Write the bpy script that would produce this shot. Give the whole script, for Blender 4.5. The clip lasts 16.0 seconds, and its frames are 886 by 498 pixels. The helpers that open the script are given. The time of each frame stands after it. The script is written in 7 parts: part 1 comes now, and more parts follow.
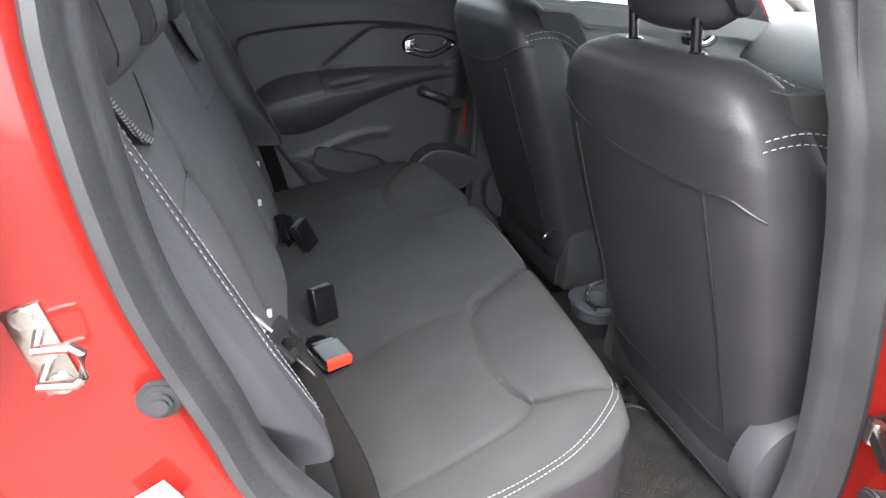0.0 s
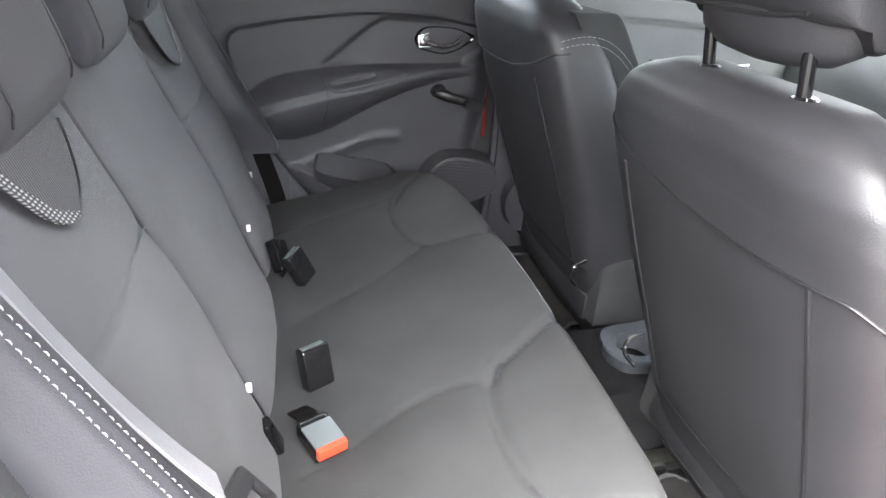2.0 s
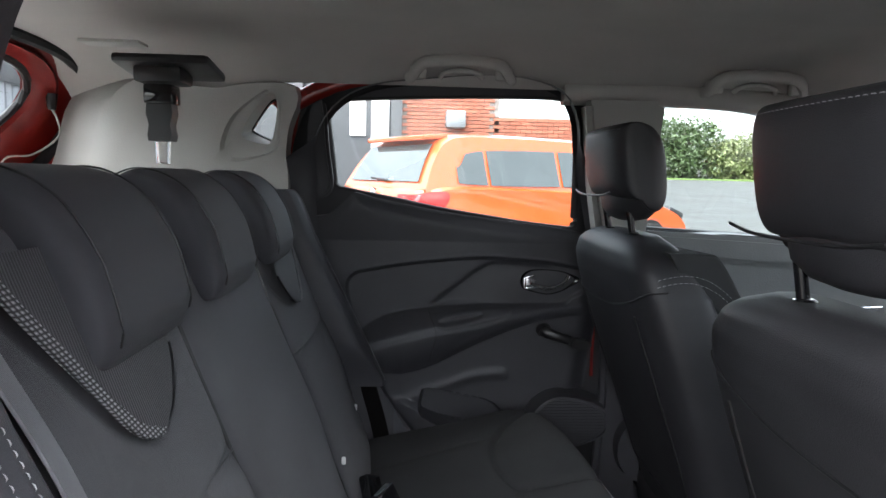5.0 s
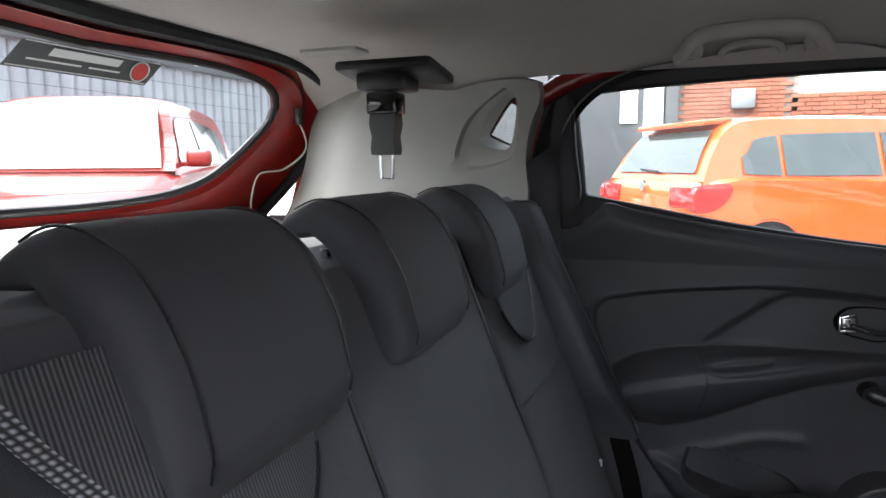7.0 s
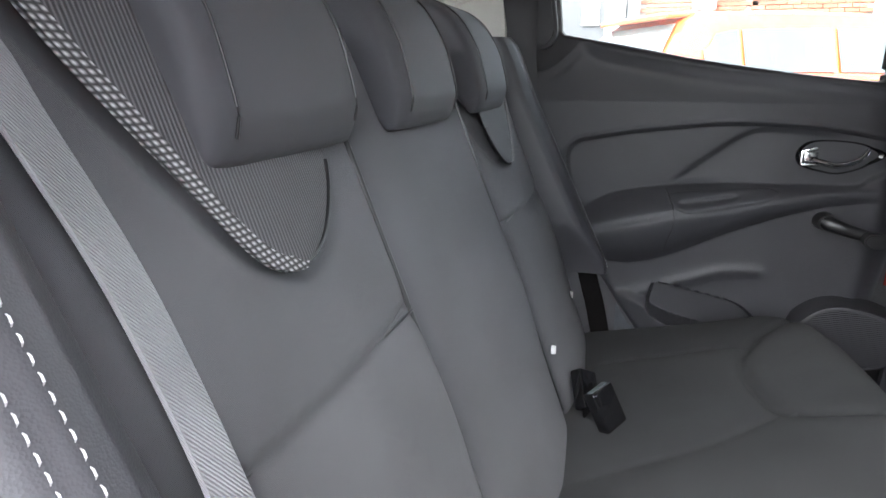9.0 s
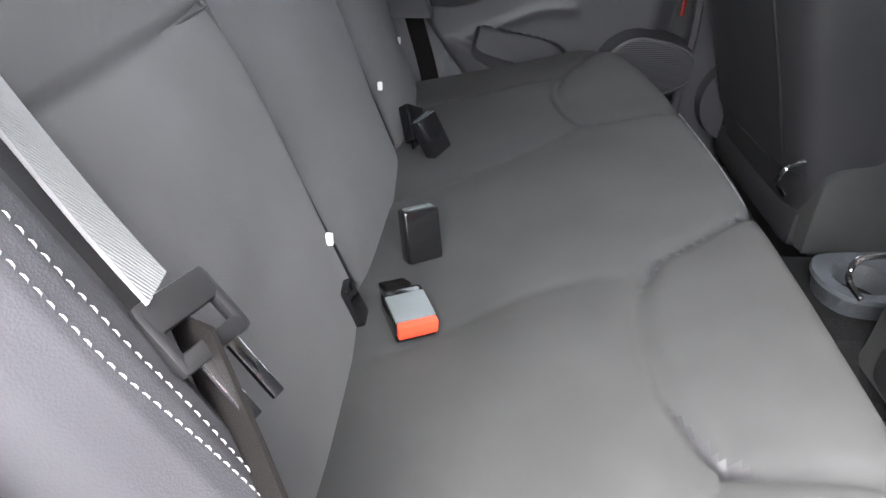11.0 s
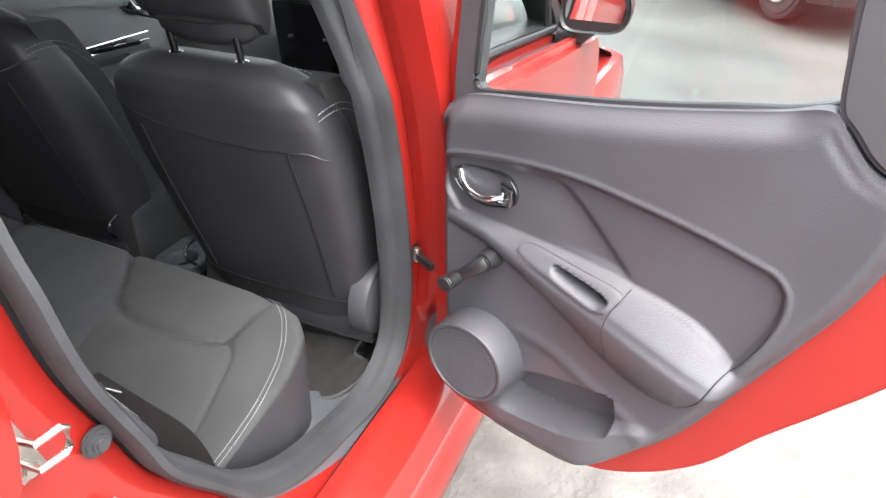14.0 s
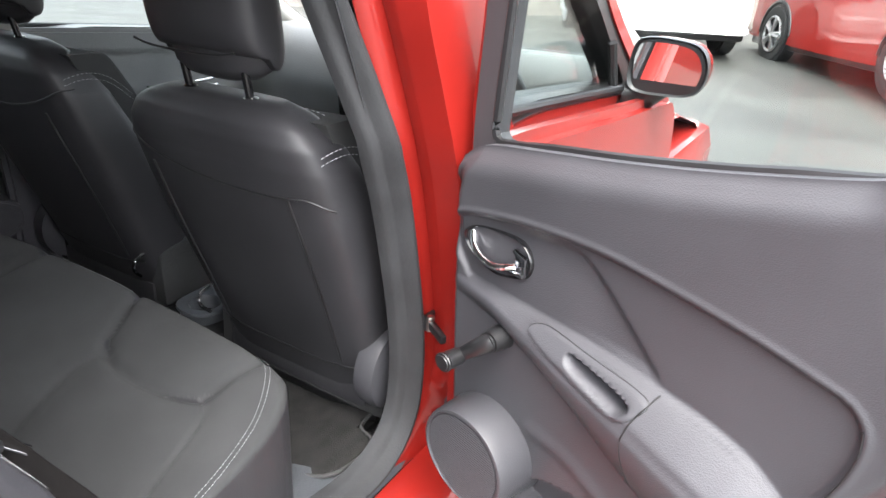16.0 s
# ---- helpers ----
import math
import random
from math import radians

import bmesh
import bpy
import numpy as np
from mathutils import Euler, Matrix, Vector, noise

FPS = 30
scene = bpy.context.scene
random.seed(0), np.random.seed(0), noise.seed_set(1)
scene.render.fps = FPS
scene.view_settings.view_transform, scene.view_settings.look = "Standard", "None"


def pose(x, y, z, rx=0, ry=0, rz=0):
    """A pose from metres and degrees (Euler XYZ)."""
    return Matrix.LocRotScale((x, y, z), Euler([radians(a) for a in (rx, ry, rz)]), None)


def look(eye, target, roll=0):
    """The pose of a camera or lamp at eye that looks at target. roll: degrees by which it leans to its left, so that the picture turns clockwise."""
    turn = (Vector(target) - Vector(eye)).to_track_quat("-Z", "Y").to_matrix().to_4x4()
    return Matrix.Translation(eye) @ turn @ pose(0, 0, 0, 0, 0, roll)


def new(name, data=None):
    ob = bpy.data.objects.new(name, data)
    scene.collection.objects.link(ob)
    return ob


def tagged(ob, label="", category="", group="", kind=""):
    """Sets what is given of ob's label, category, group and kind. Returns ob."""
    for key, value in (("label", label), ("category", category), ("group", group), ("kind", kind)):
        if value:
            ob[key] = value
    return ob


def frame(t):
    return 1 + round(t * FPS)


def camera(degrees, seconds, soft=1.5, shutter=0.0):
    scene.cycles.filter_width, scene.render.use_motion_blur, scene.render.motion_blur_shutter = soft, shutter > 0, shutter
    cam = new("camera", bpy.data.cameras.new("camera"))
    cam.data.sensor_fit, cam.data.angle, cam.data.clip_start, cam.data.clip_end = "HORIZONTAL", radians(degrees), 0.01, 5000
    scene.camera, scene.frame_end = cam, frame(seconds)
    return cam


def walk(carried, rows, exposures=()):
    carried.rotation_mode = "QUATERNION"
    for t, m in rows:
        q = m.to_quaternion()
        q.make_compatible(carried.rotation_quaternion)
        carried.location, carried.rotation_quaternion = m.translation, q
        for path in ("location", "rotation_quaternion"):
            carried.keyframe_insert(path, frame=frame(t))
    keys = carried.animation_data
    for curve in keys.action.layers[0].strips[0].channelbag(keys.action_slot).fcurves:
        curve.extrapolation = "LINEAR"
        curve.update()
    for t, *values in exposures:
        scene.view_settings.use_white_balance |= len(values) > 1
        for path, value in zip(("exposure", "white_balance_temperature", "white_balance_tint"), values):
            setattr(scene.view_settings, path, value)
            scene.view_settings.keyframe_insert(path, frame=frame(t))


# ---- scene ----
cam = camera(69.4, 16.0)
PATH = [
    (0, (0.466, -1.114, 1.105), (0.989, 0.626, 0.268), 3.0),
    (0.5, (0.492, -1.071, 1.029), (1.075, 0.652, 0.197), 3.2),
    (1, (0.517, -1.055, 1.012), (1.124, 0.628, 0.119), 3.5),
    (1.5, (0.534, -0.966, 1.069), (1.131, 0.702, 0.14), 3.1),
    (2, (0.514, -0.902, 1.138), (0.998, 0.808, 0.22), 3.6),
    (2.5, (0.55, -0.919, 1.161), (0.751, 0.887, 0.325), 3.1),
    (3, (0.545, -0.951, 1.172), (0.69, 0.975, 0.653), 2.8),
    (3.5, (0.547, -0.952, 1.127), (0.68, 0.991, 0.672), 2.9),
    (3.7, (0.562, -0.946, 1.117), (0.684, 0.999, 0.666), 2.9),
    (5.8, (0.558, -0.862, 1.156), (0.641, 1.132, 1.03), -0.5),
    (6, (0.557, -0.827, 1.164), (0.519, 1.168, 1.028), -0.6),
    (6.5, (0.572, -0.71, 1.171), (0.154, 1.232, 0.945), -0.5),
    (7, (0.579, -0.677, 1.168), (-0.112, 1.181, 0.907), -0.4),
    (7.5, (0.58, -0.684, 1.165), (-0.188, 1.141, 0.888), -0.4),
    (8, (0.588, -0.686, 1.149), (-0.203, 1.129, 0.864), -0.4),
    (8.5, (0.571, -0.703, 1.068), (-0.177, 1.117, 0.709), -0.2),
    (9, (0.553, -0.722, 1.023), (0.004, 1.128, 0.499), 0.1),
    (9.5, (0.551, -0.746, 0.963), (0.148, 1.078, 0.247), 0.5),
    (9.7, (0.568, -0.747, 0.939), (0.175, 1.048, 0.15), -0.0),
    (11.8, (0.607, -0.83, 0.944), (1.038, 0.731, -0.229), 3.4),
    (12, (0.583, -0.849, 0.975), (1.167, 0.65, -0.212), 4.0),
    (12.5, (0.475, -0.954, 1.107), (1.31, 0.425, -0.076), 3.5),
    (13, (0.335, -1.049, 1.212), (1.4, 0.166, 0.033), 3.0),
    (13.5, (0.184, -1.109, 1.259), (1.594, -0.208, 0.162), 2.8),
    (14, (0.085, -1.163, 1.278), (1.709, -0.52, 0.304), 2.6),
    (14.5, (0.013, -1.215, 1.279), (1.714, -0.601, 0.423), 2.7),
    (15, (0.027, -1.244, 1.233), (1.757, -0.631, 0.438), 2.6),
    (15.5, (0.088, -1.214, 1.162), (1.785, -0.515, 0.368), 3.4),
    (16, (0.265, -1.215, 1.22), (1.842, -0.288, 0.412), 3.6),
]
EXPOSURE = [(0, 3.85, 6450, 10), (1.0, 4.1, 6500, 10), (1.5, 4.4, 6550, 10), (2.5, 4.9, 6500, 10), (3.0, 4.5, 6400, 10), (3.5, 3.6, 6250, 10), (6, 2.9, 6250, 10), (7.5, 2.95, 6300, 10), (8.5, 3.7, 6250, 10), (9.5, 4.45, 6550, 10), (12, 4.4, 6500, 10), (12.5, 4.3, 6500, 10), (13.5, 3.75, 6500, 10), (14.5, 2.95, 6500, 10), (15.5, 2.75, 6450, 10), (16, 3.15, 6450, 10)]
walk(cam, [(t, look(e, g, r)) for t, e, g, r in PATH], EXPOSURE)

SKY, SUN = 0.15, 1.3

# ---- light: a bright overcast yard ----
world = bpy.data.worlds.new("overcast_sky")
scene.world = world
world.use_nodes = True
wn = world.node_tree.nodes
sky = wn.new("ShaderNodeTexSky")
sky.sky_type, sky.sun_disc = "NISHITA", False
sky.sun_elevation, sky.sun_rotation = radians(66), radians(221)
sky.dust_density, sky.ozone_density, sky.air_density = 4.0, 0.6, 1.0
hsv = wn.new("ShaderNodeHueSaturation")
hsv.inputs["Saturation"].default_value = 0.30
world.node_tree.links.new(sky.outputs[0], hsv.inputs["Color"])
world.node_tree.links.new(hsv.outputs[0], wn["Background"].inputs[0])
wn["Background"].inputs[1].default_value = SKY
sun = new("sun", bpy.data.lights.new("sun", "SUN"))
sun.data.energy, sun.data.angle, sun.data.color = SUN, radians(100), (1.0, 0.97, 0.93)
sun.matrix_world = look((-1.4, -2.2, 6.5), (0.6, 0, 0))


# ---- materials ----
def nodes_of(name):
    m = bpy.data.materials.new(name)
    m.use_nodes = True
    return m, m.node_tree.nodes, m.node_tree.links, m.node_tree.nodes["Principled BSDF"]


def surf(name, color, rough=0.6, metal=0.0, grain=400.0, bump=0.15, var=0.18, stain=6.0, coat=0.0, spec=0.5, sheen=0.0, kind="noise", coords="Object", dist=0.002, rough_var=0.08, random=0.0):
    """A plain surface with fine grain, a slow change of tone and a relief."""
    m, n, l, b = nodes_of(name)
    tc = n.new("ShaderNodeTexCoord")
    big = n.new("ShaderNodeTexNoise")
    big.inputs["Scale"].default_value, big.inputs["Detail"].default_value = stain, 5
    l.new(tc.outputs[coords], big.inputs["Vector"])
    ramp = n.new("ShaderNodeMapRange")
    ramp.inputs["From Min"].default_value, ramp.inputs["From Max"].default_value = 0.3, 0.7
    ramp.inputs["To Min"].default_value, ramp.inputs["To Max"].default_value = 1 - var, 1 + var
    l.new(big.outputs["Fac"], ramp.inputs["Value"])
    mul = n.new("ShaderNodeVectorMath")
    mul.operation = "SCALE"
    mul.inputs[0].default_value = color
    l.new(ramp.outputs[0], mul.inputs["Scale"])
    last = mul.outputs[0]
    if random:
        info = n.new("ShaderNodeObjectInfo")
        rr = n.new("ShaderNodeMapRange")
        rr.inputs["To Min"].default_value, rr.inputs["To Max"].default_value = 1 - random, 1 + random
        l.new(info.outputs["Random"], rr.inputs["Value"])
        m2 = n.new("ShaderNodeVectorMath")
        m2.operation = "SCALE"
        l.new(last, m2.inputs[0])
        l.new(rr.outputs[0], m2.inputs["Scale"])
        last = m2.outputs[0]
    l.new(last, b.inputs["Base Color"])
    if kind == "noise":
        g = n.new("ShaderNodeTexNoise")
        g.inputs["Scale"].default_value, g.inputs["Detail"].default_value = grain, 3
        out = g.outputs["Fac"]
    elif kind == "weave":
        g = n.new("ShaderNodeTexWave")
        g.inputs["Scale"].default_value, g.inputs["Distortion"].default_value = grain, 1.5
        g.inputs["Detail"].default_value = 2
        g.bands_direction = "DIAGONAL"
        out = g.outputs["Fac"]
    else:
        g = n.new("ShaderNodeTexVoronoi")
        g.inputs["Scale"].default_value = grain
        out = g.outputs["Distance"]
    l.new(tc.outputs[coords], g.inputs["Vector"])
    bp = n.new("ShaderNodeBump")
    bp.inputs["Strength"].default_value, bp.inputs["Distance"].default_value = bump, dist
    l.new(out, bp.inputs["Height"])
    l.new(bp.outputs[0], b.inputs["Normal"])
    rv = n.new("ShaderNodeMapRange")
    rv.inputs["To Min"].default_value, rv.inputs["To Max"].default_value = max(rough - rough_var, 0.02), min(rough + rough_var, 1)
    l.new(big.outputs["Fac"], rv.inputs["Value"])
    l.new(rv.outputs[0], b.inputs["Roughness"])
    b.inputs["Metallic"].default_value = metal
    b.inputs["Coat Weight"].default_value, b.inputs["Coat Roughness"].default_value = coat, 0.03
    b.inputs["Specular IOR Level"].default_value = spec
    b.inputs["Sheen Weight"].default_value = sheen
    return m


def glass(name, tint=(0.93, 0.96, 0.95), gloss=0.02):
    m, n, l, b = nodes_of(name)
    n.remove(b)
    tr, gl, fr, mx = n.new("ShaderNodeBsdfTransparent"), n.new("ShaderNodeBsdfGlossy"), n.new("ShaderNodeLayerWeight"), n.new("ShaderNodeMixShader")
    pw, sc = n.new("ShaderNodeMath"), n.new("ShaderNodeMath")
    pw.operation, sc.operation = "POWER", "MULTIPLY_ADD"
    pw.inputs[1].default_value, sc.inputs[1].default_value, sc.inputs[2].default_value = 5.0, 0.85, 0.05
    tr.inputs[0].default_value = (*tint, 1)
    gl.inputs["Roughness"].default_value = gloss
    l.new(fr.outputs["Facing"], pw.inputs[0])
    l.new(pw.outputs[0], sc.inputs[0])
    l.new(sc.outputs[0], mx.inputs[0])
    l.new(tr.outputs[0], mx.inputs[1])
    l.new(gl.outputs[0], mx.inputs[2])
    l.new(mx.outputs[0], n["Material Output"].inputs[0])
    return m


def striped(name, c1, c2, scale, rough=0.8, axis="Y", bump=0.4, cross=True):
    """Ribbed mesh cloth: two tones in fine rows, raised."""
    m, n, l, b = nodes_of(name)
    tc, w = n.new("ShaderNodeTexCoord"), n.new("ShaderNodeTexWave")
    w.bands_direction, w.inputs["Scale"].default_value = axis, scale
    l.new(tc.outputs["Object"], w.inputs["Vector"])
    v = n.new("ShaderNodeTexWave")
    v.bands_direction, v.inputs["Scale"].default_value = "Z", scale * 0.7
    l.new(tc.outputs["Object"], v.inputs["Vector"])
    mm = n.new("ShaderNodeMath")
    mm.operation = "MULTIPLY"
    l.new(w.outputs["Fac"], mm.inputs[0])
    mm.inputs[1].default_value = 1.0
    if cross:
        l.new(v.outputs["Fac"], mm.inputs[1])
    mix = n.new("ShaderNodeMix")
    mix.data_type = "RGBA"
    mix.inputs["A"].default_value, mix.inputs["B"].default_value = (*c1, 1), (*c2, 1)
    l.new(mm.outputs[0], mix.inputs["Factor"])
    l.new(mix.outputs["Result"], b.inputs["Base Color"])
    bp = n.new("ShaderNodeBump")
    bp.inputs["Strength"].default_value, bp.inputs["Distance"].default_value = bump, 0.002
    l.new(w.outputs["Fac"], bp.inputs["Height"])
    l.new(bp.outputs[0], b.inputs["Normal"])
    b.inputs["Roughness"].default_value = rough
    return m


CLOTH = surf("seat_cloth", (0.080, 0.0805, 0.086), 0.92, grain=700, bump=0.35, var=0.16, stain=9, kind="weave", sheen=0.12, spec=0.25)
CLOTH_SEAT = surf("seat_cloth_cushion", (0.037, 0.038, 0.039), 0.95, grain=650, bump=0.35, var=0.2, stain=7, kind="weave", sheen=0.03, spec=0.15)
LEATHER = surf("bolster_leatherette", (0.046, 0.046, 0.052), 0.46, grain=750, bump=0.12, var=0.12, stain=8, kind="voronoi", spec=0.45)
PVC = surf("seatback_vinyl", (0.024, 0.0238, 0.0265), 0.5, grain=650, bump=0.14, var=0.16, stain=7, kind="voronoi", spec=0.42)
HEADREST = surf("headrest_cloth", (0.054, 0.054, 0.060), 0.72, grain=600, bump=0.25, var=0.12, stain=8, kind="weave", spec=0.3, sheen=0.05)
MESHCLOTH = striped("ribbed_mesh_cloth", (0.034, 0.034, 0.036), (0.105, 0.105, 0.11), 100, cross=False)
DOTCLOTH = striped("dotted_mesh_band", (0.03, 0.03, 0.03), (0.50, 0.50, 0.51), 115, axis="DIAGONAL")
THREAD = surf("pale_thread", (0.31, 0.31, 0.32), 0.8, grain=1500, bump=0.3, var=0.1, stain=40)
PLASTIC = surf("door_plastic", (0.040, 0.040, 0.045), 0.48, grain=560, bump=0.14, var=0.12, stain=6, kind="voronoi", spec=0.45)
PLASTIC_UP = surf("soft_upper_plastic", (0.036, 0.0355, 0.039), 0.6, grain=700, bump=0.08, var=0.1, stain=4, kind="voronoi", spec=0.38)
SILLGREY = surf("sill_plastic", (0.070, 0.076, 0.085), 0.5, grain=240, bump=0.25, var=0.22, stain=9, kind="voronoi", spec=0.4)
BLACK = surf("black_plastic", (0.012, 0.012, 0.013), 0.35, grain=300, bump=0.1, var=0.1, stain=8)
GLOSSBLACK = surf("gloss_black", (0.008, 0.008, 0.009), 0.08, grain=50, bump=0.0, var=0.05, stain=5, rough_var=0.02)
RUBBER = surf("rubber_seal", (0.025, 0.026, 0.028), 0.72, grain=200, bump=0.3, var=0.25, stain=14, spec=0.35)
CHROME = surf("chrome", (0.72, 0.73, 0.75), 0.12, metal=1.0, grain=60, bump=0.0, var=0.05, stain=8, rough_var=0.04)
STEEL = surf("zinc_steel", (0.55, 0.53, 0.5), 0.32, metal=1.0, grain=120, bump=0.3, var=0.3, stain=30)
RED = surf("flame_red_paint", (0.215, 0.011, 0.008), 0.4, grain=900, bump=0.01, var=0.06, stain=3, coat=0.75, rough_var=0.04, spec=0.2)
ORANGEBTN = surf("orange_button", (0.80, 0.065, 0.030), 0.4, grain=200, bump=0.05, var=0.05)
BUCKLEGREY = surf("buckle_grey", (0.10, 0.115, 0.12), 0.35, grain=200, bump=0.1, var=0.1)
WEBBING = surf("belt_webbing", (0.30, 0.30, 0.315), 0.55, grain=420, bump=0.5, var=0.14, stain=16, kind="weave", spec=0.3)
# belts' lower runs: their shade is put into the colour; buckle straps share it
WEBDARK = surf("dark_shaded_webbing", (0.007, 0.006, 0.006), 0.75, grain=420, bump=0.5, var=0.14, stain=16, kind="weave", spec=0.12)
HEADLINER = surf("headliner_felt", (0.43, 0.41, 0.385), 0.95, grain=350, bump=0.35, var=0.07, stain=5, spec=0.1)
TRIMPALE = surf("pale_pillar_plastic", (0.36, 0.355, 0.33), 0.55, grain=300, bump=0.15, var=0.06, stain=4, kind="voronoi")
SHELF = surf("parcel_shelf_felt", (0.42, 0.42, 0.41), 0.9, grain=350, bump=0.4, var=0.1, stain=8)
CARPET = surf("black_carpet", (0.014, 0.014, 0.015), 0.98, grain=380, bump=0.9, var=0.3, stain=20, spec=0.1, dist=0.004)
MAT = surf("grey_mat_pile", (0.030, 0.0295, 0.029), 0.97, grain=420, bump=1.0, var=0.28, stain=24, spec=0.12, dist=0.005)
MATEDGE = surf("mat_binding", (0.046, 0.046, 0.047), 0.8, grain=500, bump=0.5, var=0.1, kind="weave")
DASH = surf("pale_dash_plastic", (0.16, 0.165, 0.165), 0.5, grain=260, bump=0.2, var=0.08, kind="voronoi")
GLASS = glass("window_glass")
GLASSDARK = glass("tinted_glass", (0.55, 0.62, 0.6))
MIRROR = surf("mirror_silver", (0.85, 0.86, 0.87), 0.02, metal=1.0, grain=10, bump=0.0, var=0.0, rough_var=0.01)
SCREEN = surf("dark_screen", (0.02, 0.025, 0.028), 0.06, grain=10, bump=0.0, var=0.02, rough_var=0.02)
REARGLASS = surf("car_window_dark", (0.055, 0.065, 0.066), 0.06, grain=10, bump=0.0, var=0.05, rough_var=0.02, coat=0.5)
# outdoors
ASPHALT = surf("worn_asphalt", (0.037, 0.039, 0.035), 0.55, grain=90, bump=0.6, var=0.25, stain=1.2, rough_var=0.22, dist=0.01)
CONCRETE = surf("old_concrete", (0.088, 0.083, 0.075), 0.85, grain=55, bump=1.0, var=0.3, stain=11, rough_var=0.15, dist=0.008)
GRASS = surf("mown_grass", (0.10, 0.16, 0.035), 0.9, grain=40, bump=0.8, var=0.3, stain=2)
LEAF = surf("hedge_leaf", (0.055, 0.085, 0.032), 0.6, grain=20, bump=0.2, var=0.4, stain=1.5)
LEAF2 = surf("pale_hedge_leaf", (0.12, 0.14, 0.055), 0.6, grain=20, bump=0.2, var=0.35, stain=1.5)
BARK = surf("bark", (0.06, 0.048, 0.04), 0.9, grain=30, bump=0.9, var=0.3, stain=5)
BRICK = surf("red_brick", (0.30, 0.10, 0.06), 0.85, grain=60, bump=0.5, var=0.2, stain=3, random=0.22, dist=0.004)
MORTAR = surf("mortar", (0.24, 0.21, 0.19), 0.95, grain=120, bump=0.5, var=0.15)
GREYWALL = surf("grey_cladding", (0.07, 0.072, 0.078), 0.6, grain=50, bump=0.15, var=0.1, stain=2)
SHEET = surf("galvanised_sheet", (0.26, 0.28, 0.30), 0.45, metal=0.5, grain=60, bump=0.15, var=0.15, stain=1.5)
WHITE = surf("white_paint", (0.78, 0.78, 0.77), 0.4, grain=80, bump=0.05, var=0.05, coat=0.6)
ORANGE = surf("orange_paint", (0.60, 0.085, 0.013), 0.3, grain=900, bump=0.02, var=0.05, coat=1.0, rough_var=0.05)
LAMPRED = surf("tail_lamp_red", (0.45, 0.02, 0.02), 0.12, grain=40, bump=0.0, var=0.1, coat=1.0)
TYRE = surf("tyre_rubber", (0.018, 0.018, 0.018), 0.8, grain=120, bump=0.5, var=0.2)
ALLOY = surf("silver_alloy", (0.6, 0.61, 0.62), 0.3, metal=0.9, grain=80, bump=0.03, var=0.08)
BOARD = surf("sign_board_grey", (0.07, 0.075, 0.08), 0.5, grain=60, bump=0.05, var=0.1)
SIGNWHITE = surf("sign_white", (0.8, 0.8, 0.79), 0.5, grain=80, bump=0.02, var=0.04)
SIGNRED = surf("sign_red", (0.55, 0.04, 0.035), 0.5, grain=80, bump=0.02, var=0.04)
SIGNBLUE = surf("sign_blue", (0.08, 0.35, 0.62), 0.5, grain=80, bump=0.02, var=0.04)
SIGNGREEN = surf("sign_green", (0.10, 0.32, 0.16), 0.5, grain=80, bump=0.02, var=0.04)


# ---- shaping tools ----
def finish(me, angle=38):
    me.polygons.foreach_set("use_smooth", [True] * len(me.polygons))
    me.set_sharp_from_angle(angle=radians(angle))
    me.update()


def thing(name, label, category, group="", at=(0, 0, 0), kind=""):
    ob = new(name)
    ob.location = at
    ob.empty_display_size = 0.05
    bpy.context.view_layer.update()
    return tagged(ob, label, category, group, kind)


def part(name, bm, material, parent=None, label="", angle=38, kind=""):
    me = bpy.data.meshes.new(name)
    bm.to_mesh(me)
    bm.free()
    me.materials.append(material)
    finish(me, angle)
    ob = new(name, me)
    if parent is not None:
        ob.parent = parent
        ob.matrix_parent_inverse = world_of(parent).inverted()
    return tagged(ob, label, kind=kind)


def world_of(ob):
    """Where a thing or part stands: a thing by its own place, a part by that of the world."""
    return ob.matrix_basis.copy() if ob.parent is None else Matrix.Identity(4)


def box(size, at=(0, 0, 0), bevel=0.004, m=None, seg=2):
    bm = bmesh.new()
    bmesh.ops.create_cube(bm, size=1)
    bmesh.ops.scale(bm, vec=size, verts=bm.verts)
    if bevel:
        bmesh.ops.bevel(bm, geom=bm.edges[:], offset=min(bevel, min(size) * 0.45), segments=seg, profile=0.6, affect="EDGES")
    bmesh.ops.transform(bm, matrix=Matrix.Translation(at) @ (m or Matrix.Identity(4)), verts=bm.verts)
    return bm


def cyl(r, h, at=(0, 0, 0), axis="Z", r2=None, seg=32, bevel=0.0, cap=True):
    bm = bmesh.new()
    bmesh.ops.create_cone(bm, cap_ends=cap, segments=seg, radius1=r, radius2=r if r2 is None else r2, depth=h)
    if bevel:
        bmesh.ops.bevel(bm, geom=[e for e in bm.edges if len(e.link_faces) == 2 and e.calc_face_angle() > 1.0], offset=bevel, segments=2, affect="EDGES")
    rot = {"Z": Matrix.Identity(4), "X": Matrix.Rotation(radians(90), 4, "Y"), "Y": Matrix.Rotation(radians(-90), 4, "X")}[axis]
    bmesh.ops.transform(bm, matrix=Matrix.Translation(at) @ rot, verts=bm.verts)
    return bm


def join(*bms):
    out = bmesh.new()
    for b in bms:
        me = bpy.data.meshes.new("tmp")
        b.to_mesh(me)
        b.free()
        out.from_mesh(me)
        bpy.data.meshes.remove(me)
    return out


